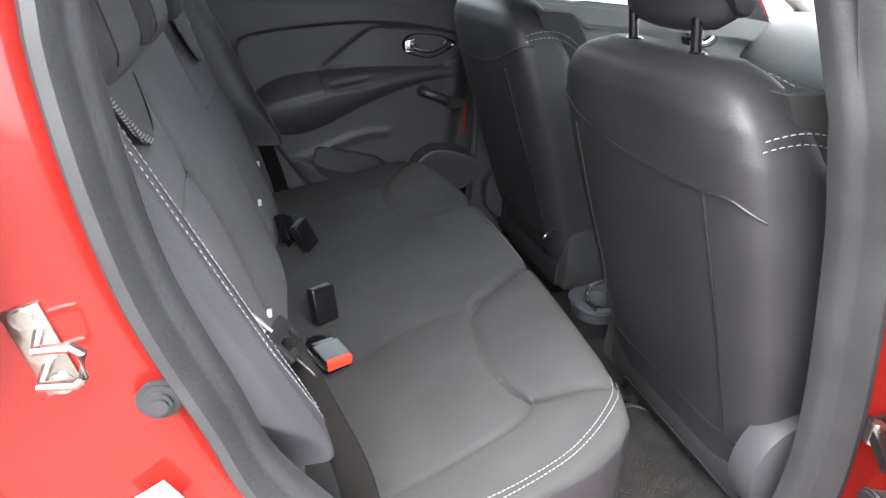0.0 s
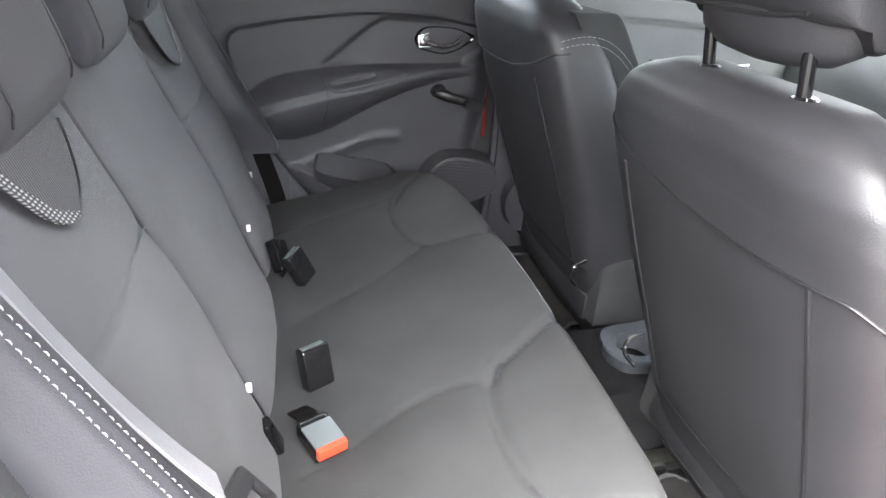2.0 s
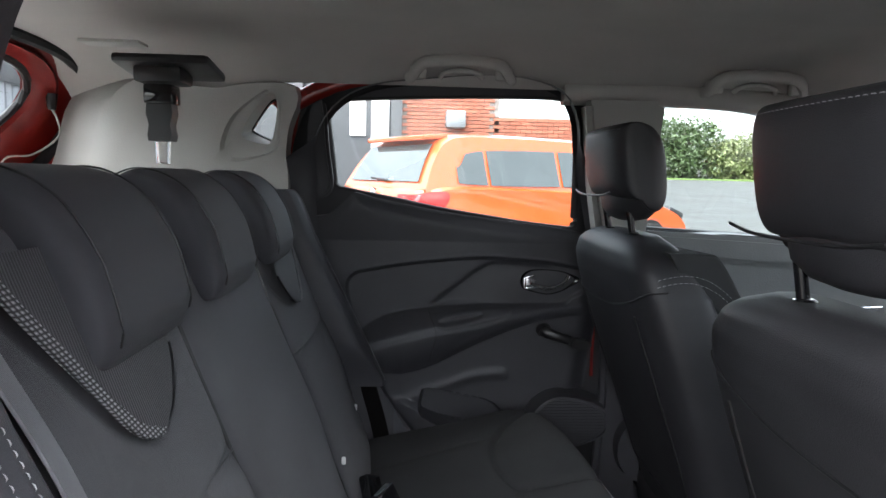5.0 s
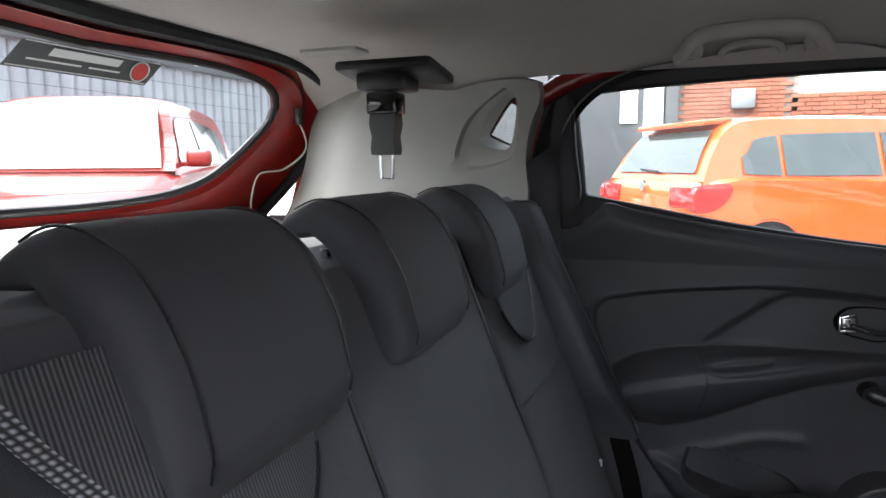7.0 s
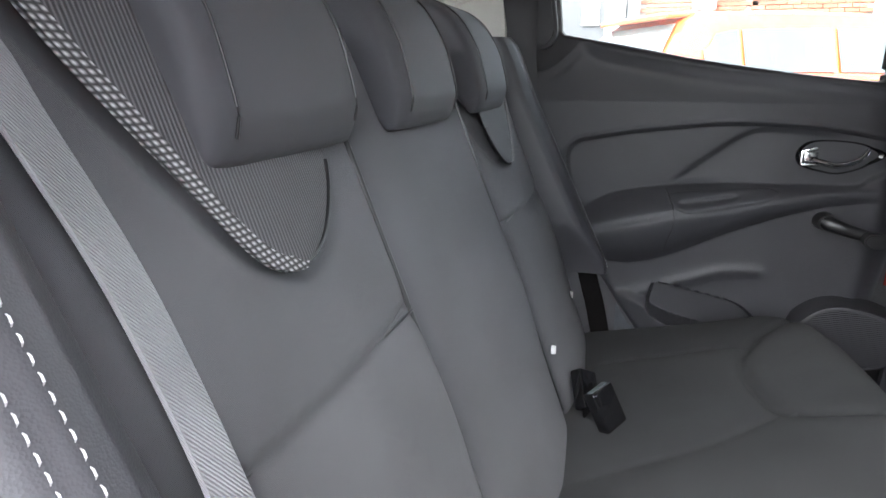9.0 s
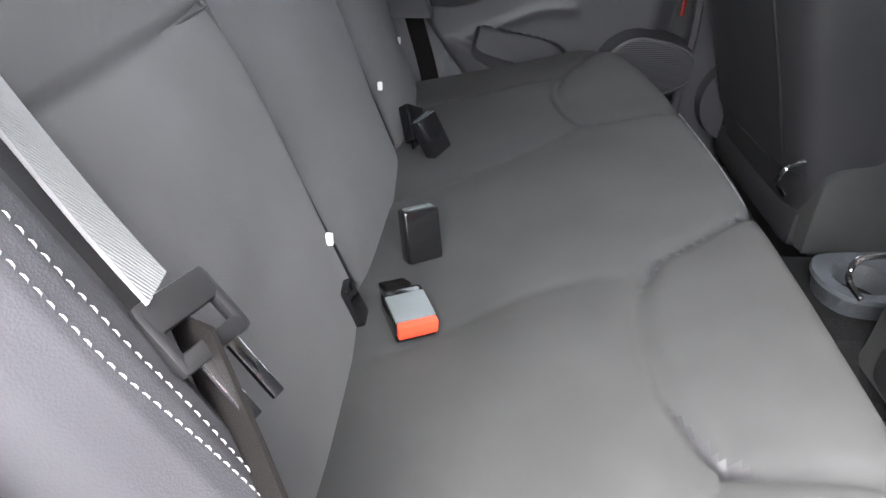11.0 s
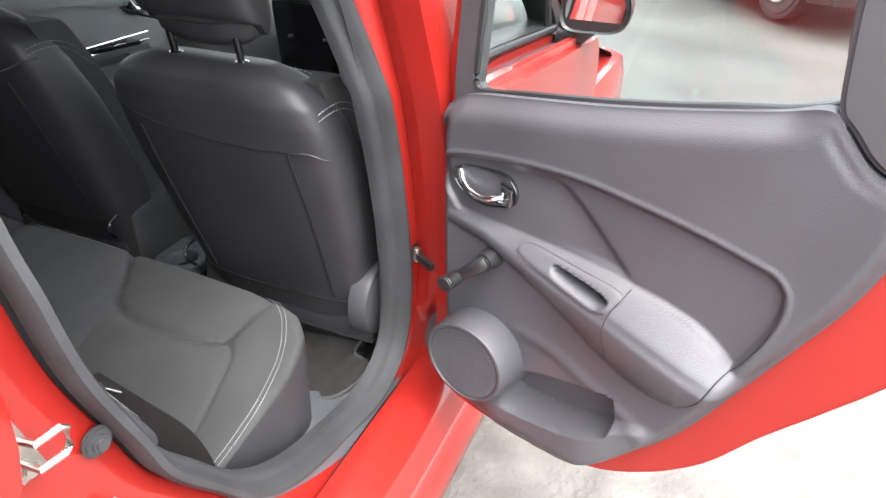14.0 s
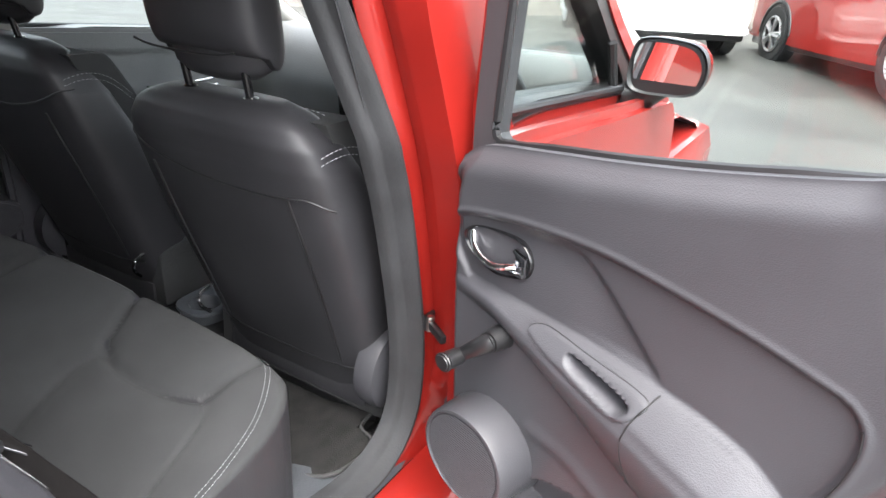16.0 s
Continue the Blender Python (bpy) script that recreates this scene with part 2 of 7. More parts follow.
def bm_data(verts, faces, weld=0.0):
    me = bpy.data.meshes.new("tmp")
    me.from_pydata(verts, [], faces)
    bm = bmesh.new()
    bm.from_mesh(me)
    bpy.data.meshes.remove(me)
    if weld:
        bmesh.ops.remove_doubles(bm, verts=bm.verts, dist=weld)
    bmesh.ops.recalc_face_normals(bm, faces=bm.faces)
    return bm


def grid(X, Y, Z, flip=False):
    nu, nv = X.shape
    v = np.stack([X, Y, Z], -1).reshape(-1, 3).tolist()
    f = [(i * nv + j, (i + 1) * nv + j, (i + 1) * nv + j + 1, i * nv + j + 1) for i in range(nu - 1) for j in range(nv - 1)]
    return v, [q[::-1] for q in f] if flip else f


def shell(front, back):
    """A closed skin from two grids of one size whose borders meet."""
    v, f = grid(*front)
    v2, f2 = grid(*back, flip=True)
    k = len(v)
    f = f + [tuple(i + k for i in q) for q in f2]
    nu, nv = front[0].shape
    rim = [i * nv for i in range(nu)] + [(nu - 1) * nv + j for j in range(1, nv)] + [i * nv + nv - 1 for i in range(nu - 2, -1, -1)] + [j for j in range(nv - 2, 0, -1)]
    f += [(rim[i], rim[(i + 1) % len(rim)], rim[(i + 1) % len(rim)] + k, rim[i] + k) for i in range(len(rim))]
    return bm_data(v + v2, f, weld=0.0004)


def edge_round(t, p):
    return np.clip(1 - np.abs(2 * t - 1) ** p, 0, 1) ** (1 / p)


def spread(n, k=1.0):
    s = np.linspace(0, 1, n)
    return (1 - k) * s + k * (0.5 - 0.5 * np.cos(np.pi * s))


def smooth_curve(pts, n, closed=False):
    """n points along a soft curve through pts."""
    P = np.array(pts, float)
    m = len(P)
    if closed:
        idx = lambda i: P[i % m]
        spans = m
    else:
        idx = lambda i: P[min(max(i, 0), m - 1)]
        spans = m - 1
    dense = []
    for i in range(spans):
        p0, p1, p2, p3 = idx(i - 1), idx(i), idx(i + 1), idx(i + 2)
        for s in np.linspace(0, 1, 14, endpoint=False):
            dense.append(0.5 * (2 * p1 + (p2 - p0) * s + (2 * p0 - 5 * p1 + 4 * p2 - p3) * s**2 + (3 * p1 - p0 - 3 * p2 + p3) * s**3))
    dense.append(P[0] if closed else P[-1])
    D = np.array(dense)
    L = np.r_[0, np.cumsum(np.linalg.norm(np.diff(D, axis=0), axis=1))]
    at = np.linspace(0, L[-1], n, endpoint=not closed)
    return np.stack([np.interp(at, L, D[:, k]) for k in range(D.shape[1])], 1)


def far_from(X, Z, pts):
    """Distance of each (X, Z) from a bent line."""
    P = np.array(pts, float)
    best = np.full(X.shape, 9.0)
    for a, b in zip(P[:-1], P[1:]):
        d = b - a
        t = np.clip(((X - a[0]) * d[0] + (Z - a[1]) * d[1]) / (d @ d + 1e-12), 0, 1)
        best = np.minimum(best, np.hypot(X - a[0] - t * d[0], Z - a[1] - t * d[1]))
    return best


def within(X, Z, poly):
    P = np.array(poly, float)
    ins = np.zeros(X.shape, bool)
    for (x0, z0), (x1, z1) in zip(P, np.roll(P, -1, 0)):
        hit = (z0 > Z) != (z1 > Z)
        with np.errstate(divide="ignore", invalid="ignore"):
            ins ^= hit & (X < (x1 - x0) * (Z - z0) / (z1 - z0 + 1e-12) + x0)
    return ins


def signed(X, Z, poly):
    d = far_from(X, Z, list(poly) + [poly[0]])
    return np.where(within(X, Z, poly), d, -d)


def step(v, a, b):
    t = np.clip((v - a) / (b - a), 0, 1)
    return t * t * (3 - 2 * t)


def tube(pts, r, closed=False, seg=8, flat=1.0, up=(0, 0, 1)):
    P = np.array(pts, float)
    n = len(P)
    T = (np.roll(P, -1, 0) - np.roll(P, 1, 0)) if closed else np.gradient(P, axis=0)
    T /= np.linalg.norm(T, axis=1, keepdims=True) + 1e-12
    U = np.tile(np.array(up, float), (n, 1))
    A = np.cross(T, U)
    bad = np.linalg.norm(A, axis=1) < 1e-3
    A[bad] = np.cross(T[bad], (0.13, 0.9, 0.3))
    A /= np.linalg.norm(A, axis=1, keepdims=True)
    B = np.cross(A, T)
    R = np.broadcast_to(np.asarray(r, float), (n,))
    ang = np.linspace(0, 2 * np.pi, seg, endpoint=False)
    v = (P[:, None] + R[:, None, None] * (np.cos(ang)[None, :, None] * A[:, None] + flat * np.sin(ang)[None, :, None] * B[:, None])).reshape(-1, 3).tolist()
    f = [(i * seg + j, i * seg + (j + 1) % seg, ((i + 1) % n) * seg + (j + 1) % seg, ((i + 1) % n) * seg + j) for i in range(n if closed else n - 1) for j in range(seg)]
    if not closed:
        f += [tuple(range(seg))[::-1], tuple((n - 1) * seg + j for j in range(seg))]
    return bm_data(v, f)


def ribbon(pts, across, width, thick):
    """A flat strap along pts; across: its sideways direction at each point."""
    P, A = np.array(pts, float), np.array(across, float)
    A = np.broadcast_to(A, P.shape) / np.linalg.norm(np.broadcast_to(A, P.shape), axis=1, keepdims=True)
    T = np.gradient(P, axis=0)
    N = np.cross(A, T)
    N /= np.linalg.norm(N, axis=1, keepdims=True)
    prof = [(-0.5, 0.3), (-0.48, 0.5), (-0.16, 0.5), (-0.13, 0.36), (0.13, 0.36), (0.16, 0.5), (0.48, 0.5), (0.5, 0.3), (0.5, -0.5), (-0.5, -0.5)]
    k, n = len(prof), len(P)
    v = [(P[i] + A[i] * a * width + N[i] * b * thick).tolist() for i in range(n) for a, b in prof]
    f = [(i * k + j, i * k + (j + 1) % k, (i + 1) * k + (j + 1) % k, (i + 1) * k + j) for i in range(n - 1) for j in range(k)]
    f += [tuple(range(k))[::-1], tuple((n - 1) * k + j for j in range(k))]
    return bm_data(v, f)


def stitches(pts, normal, length=0.0058, gap=0.0036, width=0.0021, tilt=0.0):
    """A row of separate raised thread stitches along a line."""
    P = np.array(pts, float)
    L = np.r_[0, np.cumsum(np.linalg.norm(np.diff(P, axis=0), axis=1))]
    N0 = np.broadcast_to(np.array(normal, float), P.shape)
    verts, faces = [], []
    for s in np.arange(0, L[-1] - length, length + gap):
        a = np.array([np.interp(s, L, P[:, k]) for k in range(3)])
        b = np.array([np.interp(s + length, L, P[:, k]) for k in range(3)])
        n = np.array([np.interp(s, L, N0[:, k]) for k in range(3)])
        n /= np.linalg.norm(n)
        t = (b - a) / np.linalg.norm(b - a)
        w = np.cross(n, t) * width / 2
        a, b = a + w * tilt, b - w * tilt
        k = len(verts)
        for c, h in ((a, 0.0), (a * 0.75 + b * 0.25, 0.0012), (a * 0.25 + b * 0.75, 0.0012), (b, 0.0)):
            verts += [(c - w * (0.6 if h == 0 else 1) + n * h * 0.5).tolist(), (c + n * h).tolist(), (c + w * (0.6 if h == 0 else 1) + n * h * 0.5).tolist()]
        for q in range(3):
            faces += [(k + 3 * q, k + 3 * q + 1, k + 3 * q + 4, k + 3 * q + 3), (k + 3 * q + 1, k + 3 * q + 2, k + 3 * q + 5, k + 3 * q + 4)]
    return bm_data(verts, faces)


def loft(loops, cap=True, closed=True):
    n, k = len(loops), len(loops[0])
    v = [list(map(float, p)) for lp in loops for p in lp]
    f = [(i * k + j, i * k + (j + 1) % k, (i + 1) * k + (j + 1) % k, (i + 1) * k + j) for i in range(n - 1) for j in range(k if closed else k - 1)]
    if cap:
        f += [tuple(range(k))[::-1], tuple((n - 1) * k + j for j in range(k))]
    return bm_data(v, f)


def prism(outline, y0, y1, bevel=0.004, lean=None):
    """A slab from a closed outline of (x, z), from y0 to y1."""
    lean = lean or (lambda z: 0.0)
    n = len(outline)
    v = [(x, y0 + lean(z), z) for x, z in outline] + [(x, y1 + lean(z), z) for x, z in outline]
    f = [tuple(range(n)), tuple(range(2 * n - 1, n - 1, -1))] + [(i, (i + 1) % n, n + (i + 1) % n, n + i) for i in range(n)]
    bm = bm_data(v, f)
    if bevel:
        es = [e for e in bm.edges if len(e.link_faces) == 2 and e.calc_face_angle() > 0.9]
        bmesh.ops.bevel(bm, geom=es, offset=bevel, segments=2, affect="EDGES", clamp_overlap=True)
    return bm


def ring(outer, inner, y0, y1, n=72, lean=None, bevel=0.0):
    """A frame between two closed outlines of (x, z)."""
    lean = lean or (lambda z: 0.0)
    o, i = smooth_curve(outer, n, True), smooth_curve(inner, n, True)
    k = int(np.argmin(np.linalg.norm(i - o[0], axis=1)))
    i = np.roll(i, -k, 0)
    loops = [[(x, y + lean(z), z) for x, z in c] for c, y in ((o, y0), (i, y0), (i, y1), (o, y1), (o, y0))]
    return bm_data([list(map(float, p)) for lp in loops[:4] for p in lp], [(a * n + j, a * n + (j + 1) % n, ((a + 1) % 4) * n + (j + 1) % n, ((a + 1) % 4) * n + j) for a in range(4) for j in range(n)])


# ---- the car's shell: floor, sills, pillars, roof ----
def lean(z):
    """The sides lean in above the waist."""
    return -0.14 * max(z - 0.98, 0) - 0.02 * max(0.55 - z, 0)


OPENING = [(0.955, 1.19), (0.985, 1.08), (1.013, 0.97), (1.044, 0.88), (1.076, 0.75), (1.098, 0.64), (1.108, 0.54), (1.10, 0.445), (1.06, 0.382), (0.98, 0.352), (0.85, 0.378), (0.685, 0.445), (0.575, 0.522), (0.500, 0.62), (0.446, 0.70), (0.421, 0.77), (0.382, 0.88), (0.363, 0.98), (0.354, 1.07), (0.362, 1.18), (0.40, 1.265), (0.48, 1.315), (0.62, 1.335), (0.78, 1.345), (0.90, 1.325), (0.942, 1.27)]


def side_lean(side, x, z):
    """The centre pillar of the open side leans in further; the seal stands out along the rear edge."""
    more = -0.16 * max(z - 0.98, 0) * float(step(x, 0.75, 0.95)) if side < 0 else 0.0
    return lean(z) + more + 0.022 * (1 - float(step(x, 0.60, 0.90))) * float(step(1.15 - z, 0, 0.1))


def offset_loop(pts, d):
    P = np.array(pts, float)
    T = np.roll(P, -1, 0) - np.roll(P, 1, 0)
    N = np.stack([T[:, 1], -T[:, 0]], 1)
    N /= np.linalg.norm(N, axis=1, keepdims=True)
    C = P.mean(0)
    N *= np.sign(((P - C) * N).sum(1, keepdims=True))
    return P + N * np.reshape(d, (-1, 1))


def jamb(side):
    """The painted door surround, from the rubber seal out to the skin of the body."""
    n = 120
    base = smooth_curve(OPENING, n, True)
    x, z = base[:, 0], base[:, 1]
    front = step(x, 0.80, 0.98) * step(z, 0.40, 0.52)
    top = step(z, 1.22, 1.32)
    rear = 1 - np.maximum(front, top)
    loops = []
    for d, y in ((0.011, 0.664), (0.018, 0.680), (0.05, 0.684), (0.09, 0.688), (0.13, 0.700), (0.165, 0.730), (0.185, 0.775), (0.20, 0.815), (0.32, 0.838), (0.80, 0.815)):
        k = np.where(d > 0.06, np.clip(0.035 / d, 0, 1) * front + np.clip(0.06 / d, 0, 1) * top + rear, 1.0)
        if d > 0.2:
            low = rear * (1 - step(z, 0.60, 1.02))
            k = low + (1 - low) * 0.20 / d
        high = rear * step(z, 0.96, 1.08)
        lp = offset_loop(base, d * k * (1 - high) + min(d, 0.075) * high)
        lp[:, 1] = np.maximum(lp[:, 1], float(np.interp(d, [0.13, 0.20, 0.32, 0.80], [0.30, 0.24, 0.14, 0.04])))
        lp[:, 0] = np.maximum(lp[:, 0], -0.45)
        yy = y - np.where(d > 0.06, front * (y - 0.73) * 0.6, 0) - high * max(y - 0.70, 0) * 0.8
        loops.append([(a, side * (b + (side_lean(side, a, c) if d < 0.0 else lean(c))), c) for (a, c), b in zip(lp, np.broadcast_to(yy, n))])
    return loft(loops, cap=False)


car = thing("car_shell", "red five-door hatchback body with its rear door open", "car body", kind="structure")
for side in (-1, 1):
    far = side > 0
    part("door_surround", jamb(side), RUBBER if far else RED, car, "black rubber-lined door surround" if far else "flame red painted door surround", 75)
    sealpts = offset_loop(smooth_curve(OPENING, 150, True), 0.022 if far else 0.0)
    wide = 0.55 + 0.45 * step(sealpts[:, 0], 0.85, 1.0)
    band = []
    for d, y in ((-0.025, 0.634), (-0.025, 0.650), (-0.020, 0.660), (-0.013, 0.663), (-0.010, 0.668), (-0.007, 0.682), (0.001, 0.691), (0.009, 0.690), (0.014, 0.680), (0.013, 0.660)):
        k = (wide if d < 0 else 1.0) * (0.45 if far else 1.0)
        band.append([(a, side * (y + side_lean(side, a, b)), b) for a, b in offset_loop(sealpts, d * k)])
    if not far:
        part("door_seal", loft(band, cap=False), RUBBER, car, "dark grey moulded rubber door seal", 50)
    lip = offset_loop(smooth_curve(OPENING, 120, True), 0.022 if far else 0.0)
    reach = 0.02 + 0.15 * step(0.93 - lip[:, 0], 0, 0.08) * step(1.16 - lip[:, 1], 0, 0.08) + 0.045 * step(0.46 - lip[:, 0], 0, 0.06) * step(lip[:, 1], 1.08, 1.16)
    keep = step(1.22 - lip[:, 1], 0, 0.08) if far else 1.0 + 0 * lip[:, 0]
    cover = [[(a, side * (y + lean(b)), b) for a, b in offset_loop(lip, d * keep)] for d, y in ((-0.014 + 0 * reach, 0.656), (0.004 + 0 * reach, 0.646), (reach * 0.6, 0.638), (reach, 0.632))]
    part("inner_side_trim", loft(cover, cap=False), PLASTIC, car, "black plastic inner side trim")

# floor: tunnel, footwells and sills in one pressed sheet
gx, gy = np.meshgrid(np.linspace(-0.15, 2.45, 120), np.linspace(-0.70, 0.70, 90), indexing="ij")
fz = 0.278 + 0.105 * step(0.17 - np.abs(gy), 0, 0.07) + 0.045 * step(np.abs(gy), 0.50, 0.64)
fz = fz + 0.12 * step(0.72 - gx, 0, 0.3) + 0.35 * step(gx, 2.0, 2.4)
v, f = grid(gx, gy, fz)
part("floor_pan", bm_data(v, f), CARPET, car, "black carpeted floor pan with a raised tunnel")
under = box((2.6, 1.5, 0.03), (1.15, 0, 0.19), 0.01)
part("underbody", under, BLACK, car)

# grey sill trims along the door openings
for side in (-1, 1):
    edge = smooth_curve(OPENING, 300, True)
    low = edge[(edge[:, 1] < 0.62) & (edge[:, 0] < 1.03)]
    loops = []
    for x in np.linspace(0.54, 1.10, 40):
        top = float(np.interp(x, *low[np.argsort(low[:, 0])].T)) - 0.006
        depth = 0.655 - 0.075 * float(step(x, 0.66, 0.86)) * (1 - float(step(x, 0.93, 1.0)))
        shelf = (0.655 - depth) * 0.75
        prof = [(depth - 0.055 - shelf, 0.285), (depth - 0.040 - shelf, min(top - 0.014, 0.345 + 0.6 * max(top - 0.36, 0))), (depth, top - 0.010), (0.5 * (depth + 0.672), top - 0.002), (0.672, top), (0.680, top - 0.02), (0.680, 0.285)]
        loops.append([(x, side * a, max(b, 0.285)) for a, b in prof])
    part("sill_trim", loft(loops), SILLGREY, car, "mid-grey moulded plastic sill trim, scuffed")

for side in (-1, 1):
    sill = [[(x, side * (0.700 + a), b) for a, b in ((-0.01, 0.10), (-0.01, 0.335), (0.02, 0.340), (0.065, 0.322), (0.105, 0.27), (0.118, 0.16), (0.112, 0.05), (0.10, 0.035))] for x in np.linspace(0.50, 2.25, 12)]
    part("rocker_panel", loft(sill), RED, car, "red painted sill panel under the doors", 50)

# roof lining with a soft arch, and the skin above it
gx, gy = np.meshgrid(np.linspace(-0.20, 1.95, 60), np.linspace(-0.615, 0.615, 64), indexing="ij")
hz = 1.430 - 0.088 * (np.abs(gy) / 0.615) ** 7 - 0.055 * step(0.35 - gx, 0, 0.55) - 0.07 * step(gx, 1.45, 2.0) - 0.012 * step(np.abs(gx - 0.45), 0, 0.05) * 0
lin = shell((gx, gy, hz), (gx, gy, hz + 0.022))
ceiling = tagged(part("ceiling", lin, HEADLINER), "warm grey felt car headliner", "headliner", kind="structure")
gx, gy = np.meshgrid(np.linspace(-0.30, 2.0, 40), np.linspace(-0.66, 0.66, 40), indexing="ij")
rz = 1.478 - 0.10 * (np.abs(gy) / 0.66) ** 3 - 0.06 * step(0.2 - gx, 0, 0.5) - 0.08 * step(gx, 1.5, 2.0)
part("roof_skin", shell((gx, gy, rz), (gx, gy, rz + 0.006)), RED, car, "red painted roof")


def pillar_trim(side):
    """Pale trim round the small quarter window, from the door to the tailgate."""
    hole = smooth_curve([(0.258, 1.292), (0.252, 1.305), (0.235, 1.297), (0.198, 1.242), (0.194, 1.230), (0.204, 1.223), (0.236, 1.208), (0.244, 1.212), (0.252, 1.25)], 64, True)
    outer = smooth_curve([(0.288, 1.09), (0.283, 1.17), (0.292, 1.24), (0.315, 1.30), (0.30, 1.335), (0.20, 1.335), (0.09, 1.315), (-0.03, 1.335), (-0.085, 1.315), (-0.125, 1.26), (-0.15, 1.17), (-0.19, 1.07), (-0.20, 1.0), (-0.05, 0.96), (0.15, 0.96), (0.27, 0.985)], 64, True)
    mid = smooth_curve([(0.274, 1.29), (0.262, 1.322), (0.235, 1.318), (0.165, 1.262), (0.135, 1.20), (0.138, 1.165), (0.17, 1.155), (0.236, 1.172), (0.262, 1.19), (0.272, 1.24)], 64, True)

    def turn(loop, ref):
        k = int(np.argmin(np.linalg.norm(loop - ref, axis=1)))
        return np.roll(loop, -k, 0)
    hole, mid, outer = turn(hole, np.array((0.28, 1.25))), turn(mid, np.array((0.29, 1.25))), turn(outer, np.array((0.30, 1.25)))

    def depth(x, z):
        return 0.622 + lean(z) * 0.55 - 0.05 * float(step(0.25 - x, 0, 0.5)) - 0.03 * float(step(1.12 - z, 0, 0.1))
    loops = [[(x, side * (0.655), z) for x, z in hole], [(x, side * (depth(x, z) + 0.012), z) for x, z in hole * 0.75 + mid * 0.25]]
    for k in (0.55, 0.85, 1.0):
        c = hole * (1 - k) + mid * k
        loops.append([(x, side * (depth(x, z) + (0.006 if k < 0.9 else -0.003)), z) for x, z in c])
    for k in (0.08, 0.25, 0.5, 0.75, 0.93, 1.0):
        c = mid * (1 - k) + outer * k
        loops.append([(x, side * (depth(x, z) - 0.003 + (0.012 if k > 0.95 else 0)), z) for x, z in c])
    loops.append([(x - 0.09 * float(step(-x, -0.05, 0.05)), side * (depth(x, z) + 0.05), z) for x, z in outer])
    return loft(loops, cap=False), hole


for side in (-1, 1):
    bm, hole = pillar_trim(side)
    part("rear_pillar_trim", bm, TRIMPALE, car, "pale grey plastic rear pillar trim")
    g = part("quarter_glass", prism([(x, z) for x, z in hole], side * 0.662, side * 0.666, 0), GLASS, car, "small triangular quarter window")
    g.visible_shadow = False
    part("quarter_seal", tube([(x, side * 0.656, z) for x, z in hole], 0.004, True, 6), BLACK, car)
    # painted rear wing outside, pierced for the small window
    big = smooth_curve([(0.32, 1.31), (0.10, 1.345), (-0.20, 1.31), (-0.36, 1.05), (-0.40, 0.80), (-0.10, 0.75), (0.25, 0.8), (0.30, 1.0), (0.31, 1.15)], 64, True)
    k = int(np.argmin(np.linalg.norm(big - np.array((0.31, 1.25)), axis=1)))
    big = np.roll(big, -k, 0)
    wing = loft([[(x, side * 0.668, z) for x, z in hole], [(x, side * 0.670, z) for x, z in big * 0.06 + hole * 0.94], [(x, side * 0.672, z) for x, z in big * 0.2 + hole * 0.8], [(x, side * (0.70 + 0.6 * lean(z)), z) for x, z in big * 0.6 + hole * 0.4], [(x, side * (0.73 + lean(z)), z) for x, z in big]], cap=False)
    part("rear_wing", wing, RED, car, "red painted rear wing")
    # lower side trim beside the load space
    part("load_side_trim", box((0.62, 0.03, 0.62), (0.03, side * 0.60, 0.68), 0.01), BLACK, car)
    # centre pillar with its dark trim, upper pale part and belt
    up = [(1.028, 0.97), (0.998, 1.12), (0.980, 1.25), (0.970, 1.315), (1.16, 1.318), (1.15, 1.14), (1.14, 0.97)]
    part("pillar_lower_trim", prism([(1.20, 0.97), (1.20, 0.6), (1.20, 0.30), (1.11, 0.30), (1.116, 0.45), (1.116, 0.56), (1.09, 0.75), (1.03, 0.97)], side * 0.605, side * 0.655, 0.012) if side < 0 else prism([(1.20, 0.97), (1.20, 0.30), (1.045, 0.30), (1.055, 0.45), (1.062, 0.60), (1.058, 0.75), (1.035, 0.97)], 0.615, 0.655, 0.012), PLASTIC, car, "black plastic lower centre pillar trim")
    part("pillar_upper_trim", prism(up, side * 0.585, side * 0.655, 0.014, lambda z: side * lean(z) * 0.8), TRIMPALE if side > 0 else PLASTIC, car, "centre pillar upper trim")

part("pillar_seal", box((0.20, 0.03, 0.80), (1.100, 0.712, 0.60), 0.006), RUBBER, car, "black seal behind the far pillar")
part("pillar_paint", tube([(1.050, 0.694, 0.95), (1.056, 0.694, 0.75), (1.056, 0.694, 0.62)], 0.005), RED, car, "thin line of red paint beside the far door")

# painted inside of the tailgate, round the rear glass
def on_gate(y, z):
    return -0.214 + 0.684 * (z - 1.33)


def gate_loop(half, n=80):
    full = list(half) + [(-a, b) for a, b in reversed(half)]
    return smooth_curve(full, n, True)


